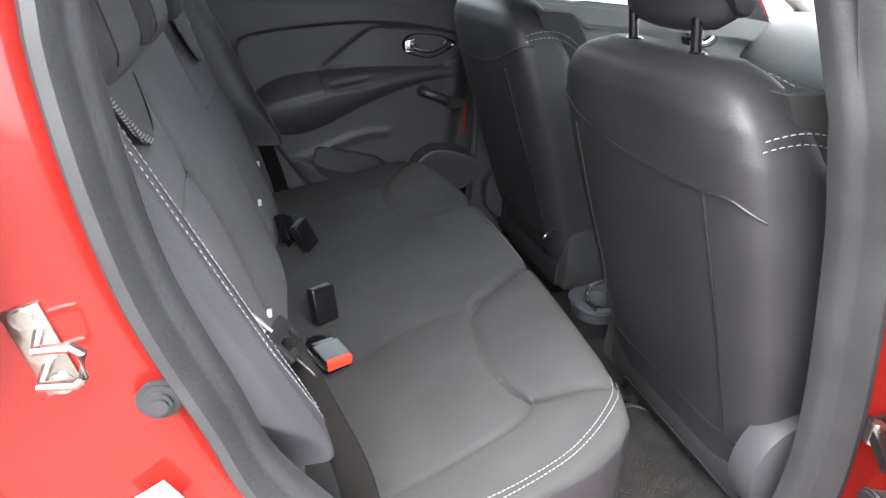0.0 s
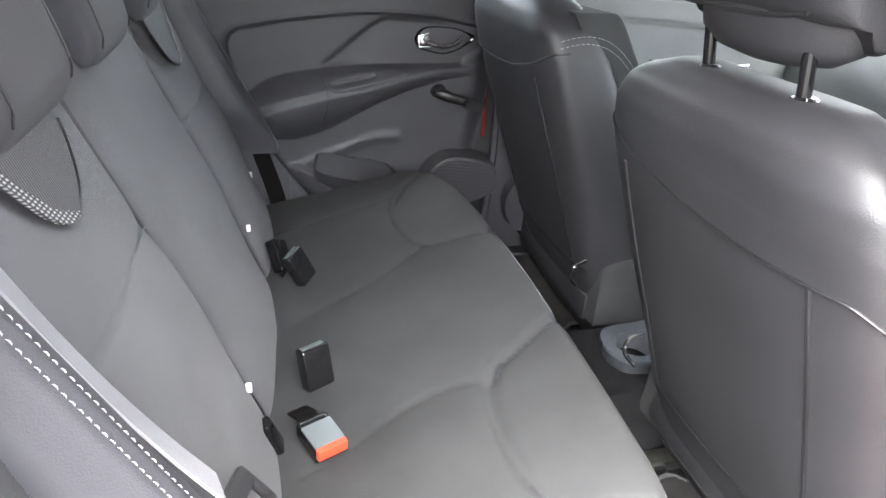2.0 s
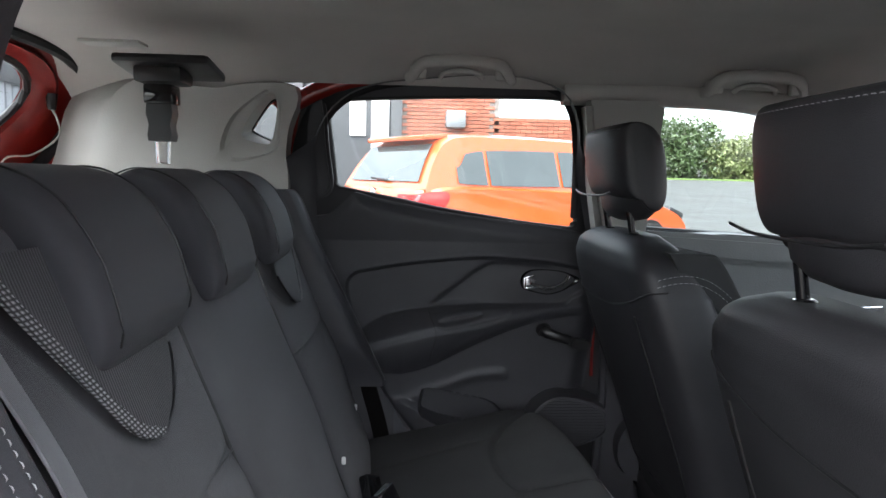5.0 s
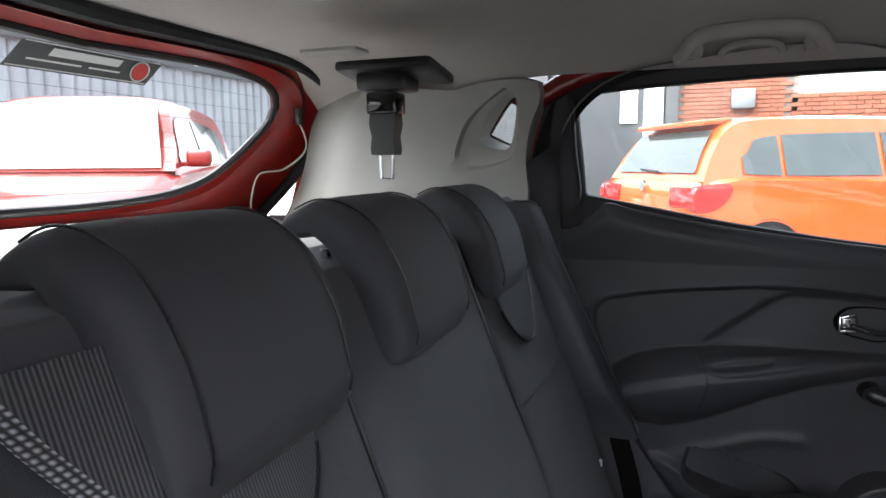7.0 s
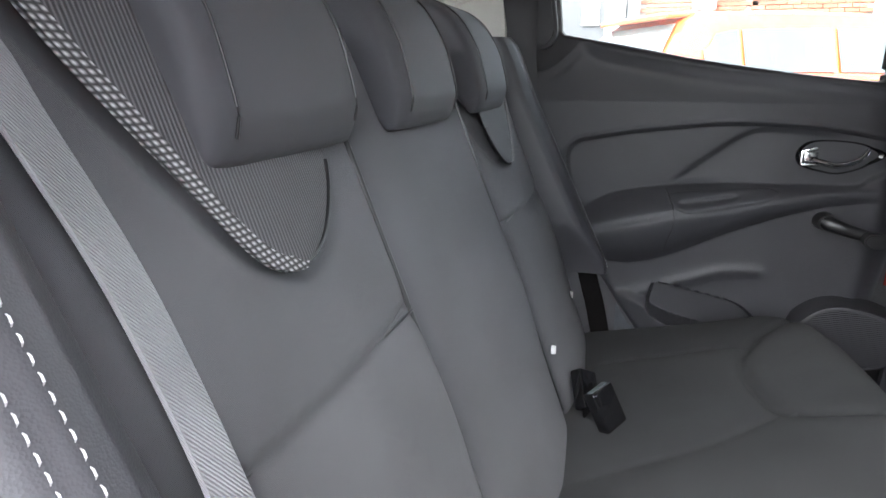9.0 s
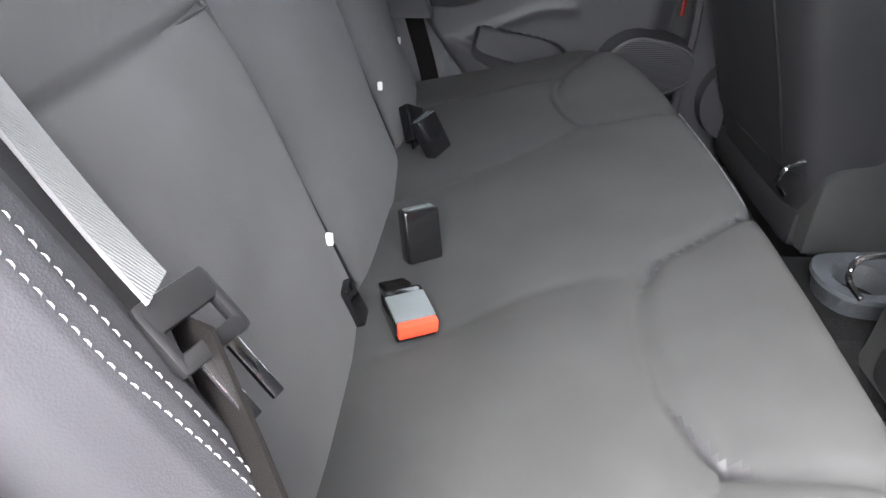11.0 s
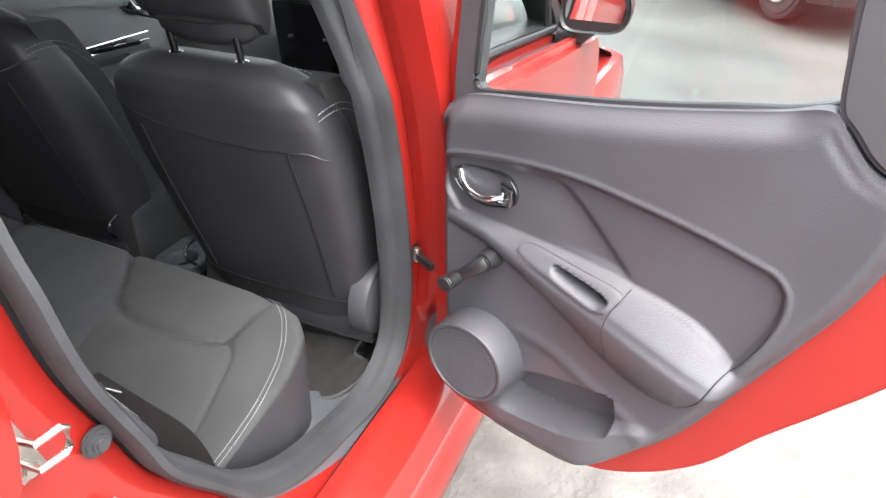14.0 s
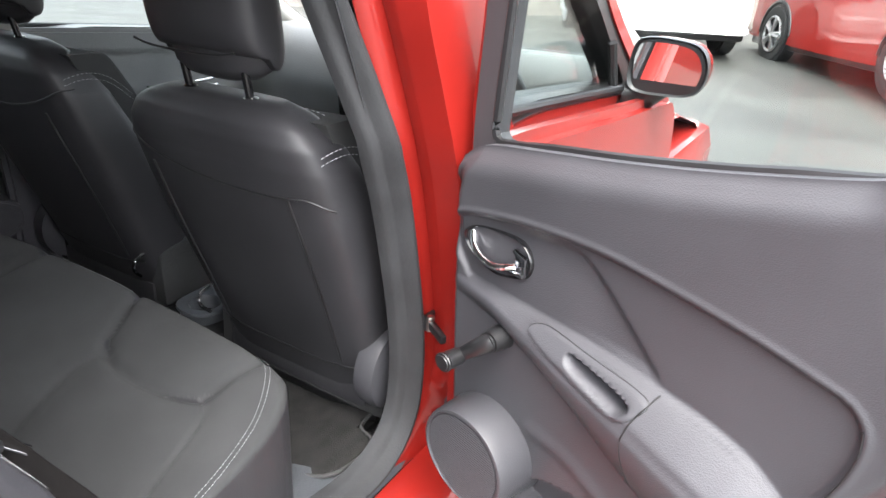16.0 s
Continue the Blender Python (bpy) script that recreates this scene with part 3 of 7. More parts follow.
glass_half = [(0.0, 1.340), (0.20, 1.346), (0.32, 1.345), (0.43, 1.333), (0.49, 1.308), (0.508, 1.270), (0.476, 1.213), (0.417, 1.152), (0.34, 1.121), (0.25, 1.107), (0.12, 1.10), (0.0, 1.10)]
seal_half = [(0.0, 1.366), (0.22, 1.370), (0.42, 1.368), (0.55, 1.350), (0.635, 1.305), (0.668, 1.235), (0.65, 1.14), (0.59, 1.05), (0.52, 0.97), (0.0, 0.93)]
ga, gb = gate_loop(glass_half), gate_loop(seal_half)
gb = np.roll(gb, -int(np.argmin(np.linalg.norm(gb - ga[0], axis=1))), 0)
gate = loft([[(on_gate(y, z) - 0.012, y, z) for y, z in ga], [(on_gate(y, z) + 0.014, y, z) for y, z in ga * 0.88 + gb * 0.12], [(on_gate(y, z) + 0.03, y, z) for y, z in ga * 0.55 + gb * 0.45], [(on_gate(y, z) + 0.012, y, z) for y, z in ga * 0.25 + gb * 0.75], [(on_gate(y, z) + 0.03, y, z) for y, z in gb], [(on_gate(y, z) - 0.06, y * 1.04, z * 1.0) for y, z in gb]], cap=False)
part("tailgate_frame", gate, RED, car, "bare red painted inner frame of the tailgate")
gp_ = bm_data([(on_gate(y, z) - 0.010, y, z) for y, z in ga.tolist()] + [(on_gate(0, 1.2) - 0.010, 0, 1.2)], [(i, (i + 1) % 80, 80) for i in range(80)])
rg = part("rear_glass", gp_, GLASS, car, "rear window with fine heater lines")
rg.visible_shadow = False
part("rear_glass_border", tube([(on_gate(y, z) + 0.001, y, z) for y, z in ga], 0.0085, True, 8), BLACK, car)
part("tailgate_seal", tube([(on_gate(y, z) + 0.045, y, z) for y, z in gb * 1.0], 0.013, True, 8), RUBBER, car, "black tailgate seal")
for k in range(8):
    z = 1.125 + 0.026 * k
    w = float(np.interp(z, [1.10, 1.15, 1.21, 1.27, 1.32], [0.24, 0.40, 0.46, 0.47, 0.44]))
    part("heater_line", box((0.0006, 2 * w, 0.0006), (on_gate(0, z) - 0.004, 0, z), 0), BLACK, car)
part("gate_lower_panel", box((0.03, 1.15, 0.42), (-0.47, 0, 0.72), 0.01), BLACK, car)
part("tailgate_skin", box((0.05, 1.40, 0.50), (-0.535, 0, 0.80), 0.04, None, 3), RED, car, "red tailgate below the glass")
part("rear_bumper", box((0.24, 1.60, 0.30), (-0.56, 0, 0.42), 0.08, None, 3), RED, car, "red rear bumper")
part("gate_cable", tube(smooth_curve([(-0.225, 0.555, 1.275), (-0.21, 0.565, 1.24), (-0.215, 0.575, 1.20), (-0.26, 0.555, 1.16), (-0.285, 0.50, 1.15), (-0.30, 0.49, 1.10), (-0.31, 0.50, 1.07)], 40), 0.0022), TRIMPALE, car, "thin pale wash cable")
part("cable_grommet", cyl(0.008, 0.035, (-0.215, 0.556, 1.275), "Z", 0.013, 16), BLACK, car)

# ---- front of the cabin ----
part("front_bulkhead", box((0.04, 1.42, 0.75), (2.42, 0, 0.60), 0.01), BLACK, car)
for side in (-1, 1):
    part("windscreen_pillar", tube(smooth_curve([(1.62, side * 0.60, 1.30), (1.90, side * 0.65, 1.16), (2.25, side * 0.70, 0.98), (2.42, side * 0.72, 0.90)], 24), 0.035, False, 10), TRIMPALE, car, "pale windscreen pillar trim")
    part("roof_rail", tube(smooth_curve([(0.93, side * 0.62, 1.335), (1.20, side * 0.62, 1.340), (1.45, side * 0.615, 1.325), (1.64, side * 0.605, 1.29)], 24), 0.028, False, 10), HEADLINER, car)
    part("roof_edge", tube(smooth_curve([(0.30, side * 0.64, 1.30), (0.40, side * 0.645, 1.345), (0.62, side * 0.645, 1.372), (1.0, side * 0.645, 1.38), (1.4, side * 0.64, 1.37), (1.66, side * 0.63, 1.33)], 30), 0.022, False, 10), RED, car)
ws = bm_data([(1.66, -0.58, 1.31), (1.66, 0.58, 1.31), (2.46, 0.68, 0.90), (2.46, -0.68, 0.90)], [(0, 1, 2, 3)])
w_ = part("windscreen", ws, GLASS, car, "clear windscreen")
w_.visible_shadow = False
bonnet = loft([[(x, y, z - 0.10 * (abs(y) / 0.75) ** 3) for y in np.linspace(-0.75, 0.75, 15)] for x, z in ((2.44, 0.90), (2.7, 0.87), (3.0, 0.80), (3.25, 0.68))], cap=False, closed=False)
part("bonnet", bonnet, RED, car, "red bonnet")
part("front_end", box((0.85, 1.60, 0.40), (2.86, 0, 0.48), 0.10), RED, car)
for x, y in ((2.59, -0.74), (2.59, 0.74), (0.0, -0.74), (0.0, 0.74)):
    part("road_wheel", cyl(0.30, 0.19, (x, y, 0.30), "Y", bevel=0.03), TYRE, car)

# ---- rear doors: drawn in (u, z), u running back from the hinge edge, h standing into the cabin ----
D_LEFT = [(0.285, 0.436), (0.232, 0.450), (0.203, 0.49), (0.191, 0.55), (0.184, 0.645), (0.176, 0.768), (0.172, 0.883), (0.170, 0.945), (0.179, 0.990)]
D_TOP = [(0.179, 0.990), (0.211, 1.013), (0.296, 1.027), (0.390, 1.040), (0.474, 1.054), (0.549, 1.069), (0.616, 1.084), (0.652, 1.096), (0.668, 1.094), (0.682, 1.077), (0.707, 1.051), (0.727, 1.040), (0.746, 1.041), (0.765, 1.056)]
D_RIGHT = [(0.415, 0.434), (0.488, 0.464), (0.543, 0.513), (0.592, 0.576), (0.626, 0.637), (0.662, 0.714), (0.704, 0.804), (0.736, 0.874), (0.757, 0.940), (0.767, 0.995), (0.765, 1.056)]
D_LOW = [(0.285, 0.436), (0.350, 0.429), (0.415, 0.434)]
INSERT = [(0.180, 0.896), (0.187, 0.913), (0.218, 0.926), (0.301, 0.939), (0.399, 0.943), (0.489, 0.934), (0.572, 0.922), (0.634, 0.909), (0.660, 0.902), (0.677, 0.884), (0.680, 0.857), (0.673, 0.817), (0.656, 0.772), (0.645, 0.757), (0.628, 0.772), (0.593, 0.793), (0.549, 0.805), (0.502, 0.812), (0.449, 0.818), (0.380, 0.823), (0.307, 0.825), (0.222, 0.828), (0.204, 0.842), (0.187, 0.868)]
ARM_U = [0.185, 0.222, 0.264, 0.330, 0.394, 0.440, 0.484, 0.520, 0.557, 0.597, 0.627, 0.645, 0.662, 0.672]
ARM_TOP = [0.828, 0.829, 0.827, 0.825, 0.823, 0.819, 0.815, 0.810, 0.803, 0.791, 0.773, 0.757, 0.745, 0.742]
ARM_EDGE = [0.822, 0.822, 0.820, 0.803, 0.785, 0.776, 0.769, 0.760, 0.751, 0.739, 0.730, 0.725, 0.722, 0.722]
ARM_LOW = [0.806, 0.800, 0.792, 0.766, 0.735, 0.708, 0.682, 0.667, 0.658, 0.660, 0.684, 0.706, 0.712, 0.712]
ARM_OUT = [0.000, 0.007, 0.012, 0.018, 0.023, 0.028, 0.034, 0.037, 0.039, 0.039, 0.036, 0.030, 0.016, 0.0]
PULL = [(0.392, 0.811), (0.432, 0.805), (0.470, 0.797), (0.482, 0.789), (0.476, 0.780), (0.463, 0.777), (0.430, 0.784), (0.398, 0.793), (0.388, 0.803)]
BEZEL = [(0.328, 0.813), (0.349, 0.824), (0.42, 0.816), (0.492, 0.806), (0.490, 0.786), (0.468, 0.772), (0.430, 0.777), (0.394, 0.786), (0.350, 0.799)]
POCKET = [(0.322, 0.540), (0.342, 0.568), (0.370, 0.592), (0.430, 0.608), (0.503, 0.622), (0.515, 0.600), (0.519, 0.568), (0.498, 0.551), (0.450, 0.535), (0.395, 0.524), (0.345, 0.522)]
SWOOP = [(0.301, 0.939), (0.352, 0.931), (0.392, 0.910), (0.434, 0.873), (0.470, 0.839), (0.492, 0.816)]
POST = [(0.666, 1.098), (0.657, 1.149), (0.648, 1.23), (0.638, 1.31), (0.662, 1.312), (0.698, 1.262), (0.721, 1.215), (0.742, 1.160), (0.757, 1.115), (0.763, 1.081), (0.765, 1.060), (0.746, 1.045), (0.727, 1.044), (0.707, 1.055), (0.682, 1.081)]
SKIN = [(0.165, 0.965), (0.30, 0.985), (0.50, 1.010), (0.64, 1.035), (0.74, 1.045), (0.845, 1.06), (0.850, 0.968), (0.846, 0.885), (0.806, 0.795), (0.756, 0.718), (0.699, 0.635), (0.640, 0.540), (0.560, 0.462), (0.470, 0.410), (0.350, 0.390), (0.230, 0.392), (0.170, 0.42), (0.156, 0.50), (0.152, 0.75), (0.152, 0.95)]
CORNER = [(0.735, 1.05), (0.848, 1.05), (0.853, 1.12), (0.840, 1.20), (0.805, 1.28), (0.755, 1.345), (0.69, 1.36), (0.655, 1.345), (0.69, 1.30), (0.725, 1.22), (0.75, 1.13)]


def door_relief(U, Z, slot=0.044):
    """How far the lining stands into the cabin, over the plain of the door."""
    ins = signed(U, Z, smooth_curve(INSERT, 120, True))
    upper = step(Z, np.interp(U, ARM_U, ARM_TOP) + 0.012, np.interp(U, ARM_U, ARM_TOP) + 0.03)
    h = -0.0075 * step(ins, 0.0, 0.007) + 0.0022 * np.exp(-((ins + 0.003) / 0.0035) ** 2) * upper
    P = smooth_curve(SWOOP, 40)
    sw = far_from(U, Z, P)
    ahead = U < np.interp(Z, P[::-1, 1], P[::-1, 0])
    h = h - 0.006 * np.where(ahead, np.exp(-(sw / 0.05) ** 2), np.exp(-(sw / 0.007) ** 2)) * step(ins, 0.004, 0.02)
    zt, ze, zl, out = (np.interp(U, ARM_U, a) for a in (ARM_TOP, ARM_EDGE, ARM_LOW, ARM_OUT))
    on = step(U, 0.183, 0.20) * (1 - step(U, 0.656, 0.674))
    s1 = np.clip((zt - Z) / np.maximum(zt - ze, 1e-3), 0, 1)
    s2 = np.clip((ze - Z) / np.maximum(ze - zl, 1e-3), 0, 1)
    h = h + on * out * np.where(Z > ze, s1 ** 0.9, 1 - s2 ** 2.6) - on * out * 0.10 * np.exp(-((Z - ze) / 0.006) ** 2)
    h = h + 0.0022 * step(signed(U, Z, smooth_curve(BEZEL, 80, True)), -0.001, 0.003)
    h = h - slot * step(signed(U, Z, smooth_curve(PULL, 60, True)), 0.0, 0.010)
    # pocket: a bulging lower wall and a deep slot behind it
    pk = signed(U, Z, smooth_curve(POCKET, 80, True))
    floor = np.interp(U, [0.20, 0.32, 0.36, 0.45, 0.52, 0.56], [0.50, 0.53, 0.532, 0.545, 0.585, 0.60])
    belly = 0.034 * step(floor + 0.006 - Z, 0.0, 0.02) * step(Z, 0.425, 0.50) * step(U, 0.22, 0.34) * (1 - step(U, 0.47, 0.60))
    h = h + belly
    h = np.where(pk > 0, h + (-0.035 - h) * step(pk, 0.0, 0.007), h)
    fold = far_from(U, Z, smooth_curve([(0.345, 0.66), (0.40, 0.655), (0.46, 0.63), (0.53, 0.60), (0.57, 0.575)], 40))
    return h + 0.004 * np.exp(-(fold / 0.012) ** 2) * (pk < 0)


def coons(left, top, right, low, nu, nv):
    """A four-sided patch between soft border curves."""
    a, b = spread(nu, 0.35), spread(nv, 0.35)
    pick = lambda c, t: np.stack([np.interp(t, np.linspace(0, 1, 400), smooth_curve(c, 400)[:, k]) for k in (0, 1)], -1)
    L, R, T, B = pick(left, b), pick(right, b), pick(top, a), pick(low, a)
    A, Bv = a[:, None, None], b[None, :, None]
    ruled = (1 - A) * L[None] + A * R[None] + (1 - Bv) * B[:, None] + Bv * T[:, None]
    return ruled - ((1 - A) * (1 - Bv) * L[0] + A * (1 - Bv) * R[0] + (1 - A) * Bv * L[-1] + A * Bv * R[-1])


def lining_mesh(slot):
    G = coons(D_LEFT, D_TOP, D_RIGHT, D_LOW, 300, 280)
    U, Z = G[..., 0], G[..., 1]
    rim = np.concatenate([G[:, 0], G[-1, :], G[::-1, -1], G[0, ::-1]])[::4]
    e = np.maximum(signed(U, Z, rim), 0)
    under = np.interp(U[:, -1], np.array(D_TOP)[:, 0], np.array(D_TOP)[:, 1])[:, None] - Z
    roll = 0.030 * (1 - step(e, 0, 0.03)) ** 2 * (0.12 + 0.88 * step(under, 0.01, 0.05))
    belt = 0.016 * (1 - step(under, 0.0, 0.05)) ** 2 * (1 - step(U, 0.62, 0.67))
    H = door_relief(U, Z, slot) * step(e, 0, 0.012) - roll - belt
    return shell((U, H, Z), (U, np.full_like(U, -0.062), Z))


FOOT, ALONG, INTO = Vector((1.0772, -0.6279, -0.0868)), Vector((-0.316, -1.023, 0)), Vector((-1.023, 0.316, 0))
FAR_U, FAR_X = [0.14, 0.17, 0.208, 0.272, 0.305, 0.485, 0.675, 0.767, 0.86], [1.085, 1.07, 0.98, 0.905, 0.860, 0.641, 0.423, 0.310, 0.20]


def near_place(u, h, z):
    p = FOOT + ALONG * math.sqrt(max(u * u - 0.0119, 0.0001)) + INTO * h + Vector((0, 0, 1.07 * z))
    return p


def far_place(u, h, z):
    return Vector((float(np.interp(u, FAR_U, FAR_X)), 0.655 + lean(z) - h, z - 0.008 - 0.06 * max(0.9 - z, 0) - 0.010 * max(z - 1.1, 0)))


WIN_NEAR = [(0.664, 1.097), (0.55, 1.069), (0.474, 1.054), (0.39, 1.040), (0.296, 1.027), (0.222, 1.015), (0.207, 1.022), (0.206, 1.04), (0.213, 1.18), (0.222, 1.29), (0.236, 1.320), (0.275, 1.331), (0.42, 1.332), (0.58, 1.324), (0.625, 1.320), (0.637, 1.308), (0.646, 1.25), (0.656, 1.16)]
OUT_NEAR = [(0.768, 1.03), (0.60, 1.03), (0.40, 1.00), (0.21, 0.965), (0.180, 0.99), (0.182, 1.15), (0.192, 1.30), (0.215, 1.345), (0.29, 1.358), (0.42, 1.357), (0.60, 1.348), (0.66, 1.322), (0.70, 1.27), (0.725, 1.215), (0.750, 1.14), (0.766, 1.08)]
WIN_FAR = [(0.388, 1.108), (0.391, 1.101), (0.402, 1.098), (0.46, 1.087), (0.541, 1.072), (0.655, 1.050), (0.766, 1.033), (0.874, 1.018), (0.975, 1.008), (0.992, 1.012), (0.995, 1.03), (0.984, 1.178), (0.972, 1.292), (0.955, 1.318), (0.915, 1.330), (0.751, 1.329), (0.539, 1.321), (0.395, 1.311), (0.376, 1.304), (0.371, 1.29), (0.372, 1.27), (0.380, 1.19), (0.386, 1.125)]
OUT_FAR = [(0.300, 1.02), (0.50, 1.03), (0.70, 1.00), (0.98, 0.965), (1.026, 0.99), (1.024, 1.15), (1.008, 1.30), (0.980, 1.345), (0.90, 1.358), (0.751, 1.357), (0.539, 1.349), (0.37, 1.339), (0.330, 1.325), (0.308, 1.28), (0.296, 1.20), (0.292, 1.10)]


POST_FAR = [(0.386, 1.105), (0.378, 1.19), (0.370, 1.298), (0.352, 1.300), (0.338, 1.29), (0.330, 1.25), (0.326, 1.18), (0.328, 1.11), (0.338, 1.085), (0.362, 1.075)]
far_u = lambda pts: [(float(np.interp(-x, [-q for q in FAR_X], FAR_U)), z + 0.008) for x, z in pts]


def build_door(label, place, base, spk, wind, win, out):
    """A rear door; place() lays its own (u, h, z) into the car."""
    near = place is near_place
    d = thing("rear_car_door", label, "car door", "rear doors of the car", base)

    def P(name, bm, mat, parent=d, lab="", a=38):
        for v in bm.verts:
            v.co = place(*v.co)
        bmesh.ops.recalc_face_normals(bm, faces=bm.faces)
        return part(name, bm, mat, parent, lab, a)

    def face(u, z):
        return float(door_relief(np.array([[u]]), np.array([[z]]))[0, 0])
    skin = np.array(SKIN) if near else np.array([(max(u, 0.174), z) for u, z in SKIN])
    flat = lambda pts, n=90: [tuple(map(float, p)) for p in smooth_curve(pts, n, True)]
    P("door_lining", lining_mesh(0.036 if near else 0.006), PLASTIC, d, "charcoal grained plastic door lining", 55)
    P("door_inner_metal", prism(flat(skin, 120), -0.085, -0.045, 0.006), RED, d, "red painted inner metal of the door")
    P("outer_skin", prism([tuple(p) for p in offset_loop(smooth_curve(skin, 120, True), 0.014)], -0.145, -0.086, 0.02), RED, d, "red painted outer door skin")
    if near:
        P("corner_metal", prism(flat(CORNER, 60), -0.090, -0.048, 0.006), RED, d, "red painted rear corner of the window frame")
    fr = P("window_frame", ring(out, win, -0.068, -0.034, 240), PLASTIC_UP, d, "black plastic window surround")
    if near:
        P("frame_paint", ring(offset_loop(out, 0.020), offset_loop(out, -0.003), -0.10, -0.056, 120), RED, d)
    P("rear_post_trim", prism(flat(POST, 70) if near else flat(far_u(POST_FAR), 60), -0.036, -0.004, 0.006), PLASTIC_UP, fr, "smooth black rear post trim")
    g = P("door_glass", prism([tuple(p) for p in smooth_curve(offset_loop(win, 0.008), 80, True)], -0.050, -0.046, 0), GLASS, d, "clear wind-down side window")
    g.visible_shadow = False
    P("glass_run", tube([(x, -0.040, z) for x, z in smooth_curve(win, 120, True)], 0.0065, True), BLACK, d, "black rubber glass run")
    # opening lever in its dish
    dish = smooth_curve([(0.197, 0.889), (0.214, 0.906), (0.250, 0.913), (0.292, 0.911), (0.310, 0.890), (0.305, 0.867), (0.280, 0.856), (0.250, 0.852), (0.214, 0.866)], 60, True)
    dc = dish.mean(0)
    rings = ((1.0, -0.02), (1.0, 0.000), (0.96, 0.003), (0.91, 0.001), (0.85, -0.012), (0.5, -0.018), (0.05, -0.018))
    hd = P("lever_dish", loft([[(x, y - 0.0075, z) for x, z in dc + (dish - dc) * k] for k, y in rings], cap=False), GLOSSBLACK, d, "black recessed dish")
    lev = smooth_curve([(0.212, -0.008, 0.897), (0.221, -0.001, 0.884), (0.237, 0.004, 0.874), (0.256, 0.004, 0.869), (0.272, 0.002, 0.872), (0.286, -0.006, 0.877)], 30)
    P("door_lever", tube(lev, np.interp(np.linspace(0, 1, 30), [0, 0.3, 0.7, 1], [0.0045, 0.0062, 0.0072, 0.006]), False, 10, 0.8), CHROME, hd, "curved chrome opening lever")
    P("lock_cap", join(box((0.005, 0.010, 0.026), (0.302, -0.004, 0.881), 0.002), box((0.020, 0.010, 0.005), (0.293, -0.004, 0.895), 0.002, Matrix.Rotation(radians(24), 4, "Y")), box((0.022, 0.010, 0.005), (0.292, -0.004, 0.868), 0.002)), CHROME, hd, "chrome lock surround")
    P("lock_button", box((0.018, 0.010, 0.018), (0.290, -0.012, 0.882), 0.003), CHROME, hd)
    # window winder
    wa, wb = Vector((wind[0], 0, wind[1])), Vector((wind[2], 0, wind[3]))
    base = P("winder_boss", cyl(0.017, 0.034, (wa.x, 0.016, wa.z), "Y", 0.014, 24, 0.003), BLACK, d, "black winder boss")
    arm = np.array([wa.lerp(wb, t) for t in (-0.12, 0, 0.5, 1)])
    P("winder_arm", tube([(p[0], y, p[2]) for p, y in zip(arm, (0.030, 0.034, 0.038, 0.038))], [0.009, 0.0125, 0.0105, 0.009], False, 12, 0.6, (0, 1, 0)), BLACK, base, "black window winder arm")
    knob = [cyl(0.0115, 0.030, (wb.x, 0.054, wb.z), "Y", 0.0125, 24, 0.003), cyl(0.014, 0.006, (wb.x, 0.070, wb.z), "Y", 0.0125, 24, 0.002)]
    P("winder_knob", join(*knob), BLACK, base, "ribbed black winder knob")
    # loudspeaker in a round pod
    turn = np.linspace(0, 2 * math.pi, 64, endpoint=False)
    R = spk[2]
    sp = P("speaker_pod", loft([[(spk[0] + r * R * math.cos(a), y, spk[1] + r * R * math.sin(a)) for a in turn] for r, y in ((1.16, -0.02), (1.14, 0.0), (1.10, 0.035), (1.08, 0.050), (1.05, 0.056), (1.00, 0.057), (0.985, 0.0545), (0.97, 0.052))], cap=False), PLASTIC, d, "round loudspeaker pod")
    P("speaker_grille", bm_data(*speaker_face(spk)), PLASTIC, sp, "perforated dark loudspeaker grille")
    seam = smooth_curve([(0.502, 0.813), (0.491, 0.788), (0.486, 0.768), (0.486, 0.745), (0.494, 0.712), (0.497, 0.695)], 30)
    P("armrest_joint", tube([(x, face(x, z) - 0.0004, z) for x, z in seam], 0.0012), BLACK, d)
    rear_line = smooth_curve([(0.677, 0.884), (0.680, 0.857), (0.673, 0.817), (0.656, 0.772), (0.640, 0.745), (0.632, 0.722), (0.618, 0.690), (0.598, 0.664)], 40)
    P("lining_groove", tube([(x, face(x, z) + 0.0002, z) for x, z in rear_line], 0.0012, False, 6), BLACK, d)
    c = smooth_curve(BEZEL, 110, True)
    P("pull_bezel", tube([(x, face(x, z) - 0.0003, z) for x, z in c], 0.0008, True, 6), BLACK, d)
    # latch and jamb details on the painted rear edge
    lt = P("door_latch", box((0.026, 0.014, 0.030), (0.828, -0.042, 0.922), 0.003, Matrix.Rotation(radians(-20), 4, "Y")), BLACK, d, "black door latch mouth")
    P("latch_claw", box((0.016, 0.020, 0.012), (0.838, -0.040, 0.914), 0.003, Matrix.Rotation(radians(-25), 4, "Y")), STEEL, lt, "zinc latch claw")
    for u, z in ((0.812, 0.940), (0.842, 0.945), (0.838, 0.892)):
        P("latch_screw", cyl(0.0055, 0.006, (u, -0.044, z), "Y", None, 16, 0.001), STEEL, lt)
    P("jamb_hole", join(cyl(0.010, 0.003, (0.796, -0.0445, 0.897), "Y", None, 20), cyl(0.006, 0.003, (0.808, -0.0445, 0.902), "Y", None, 16)), BLACK, d)
    P("jamb_plug", cyl(0.006, 0.005, (0.802, -0.044, 0.995), "Y", None, 16, 0.001), RED, d)
    return d


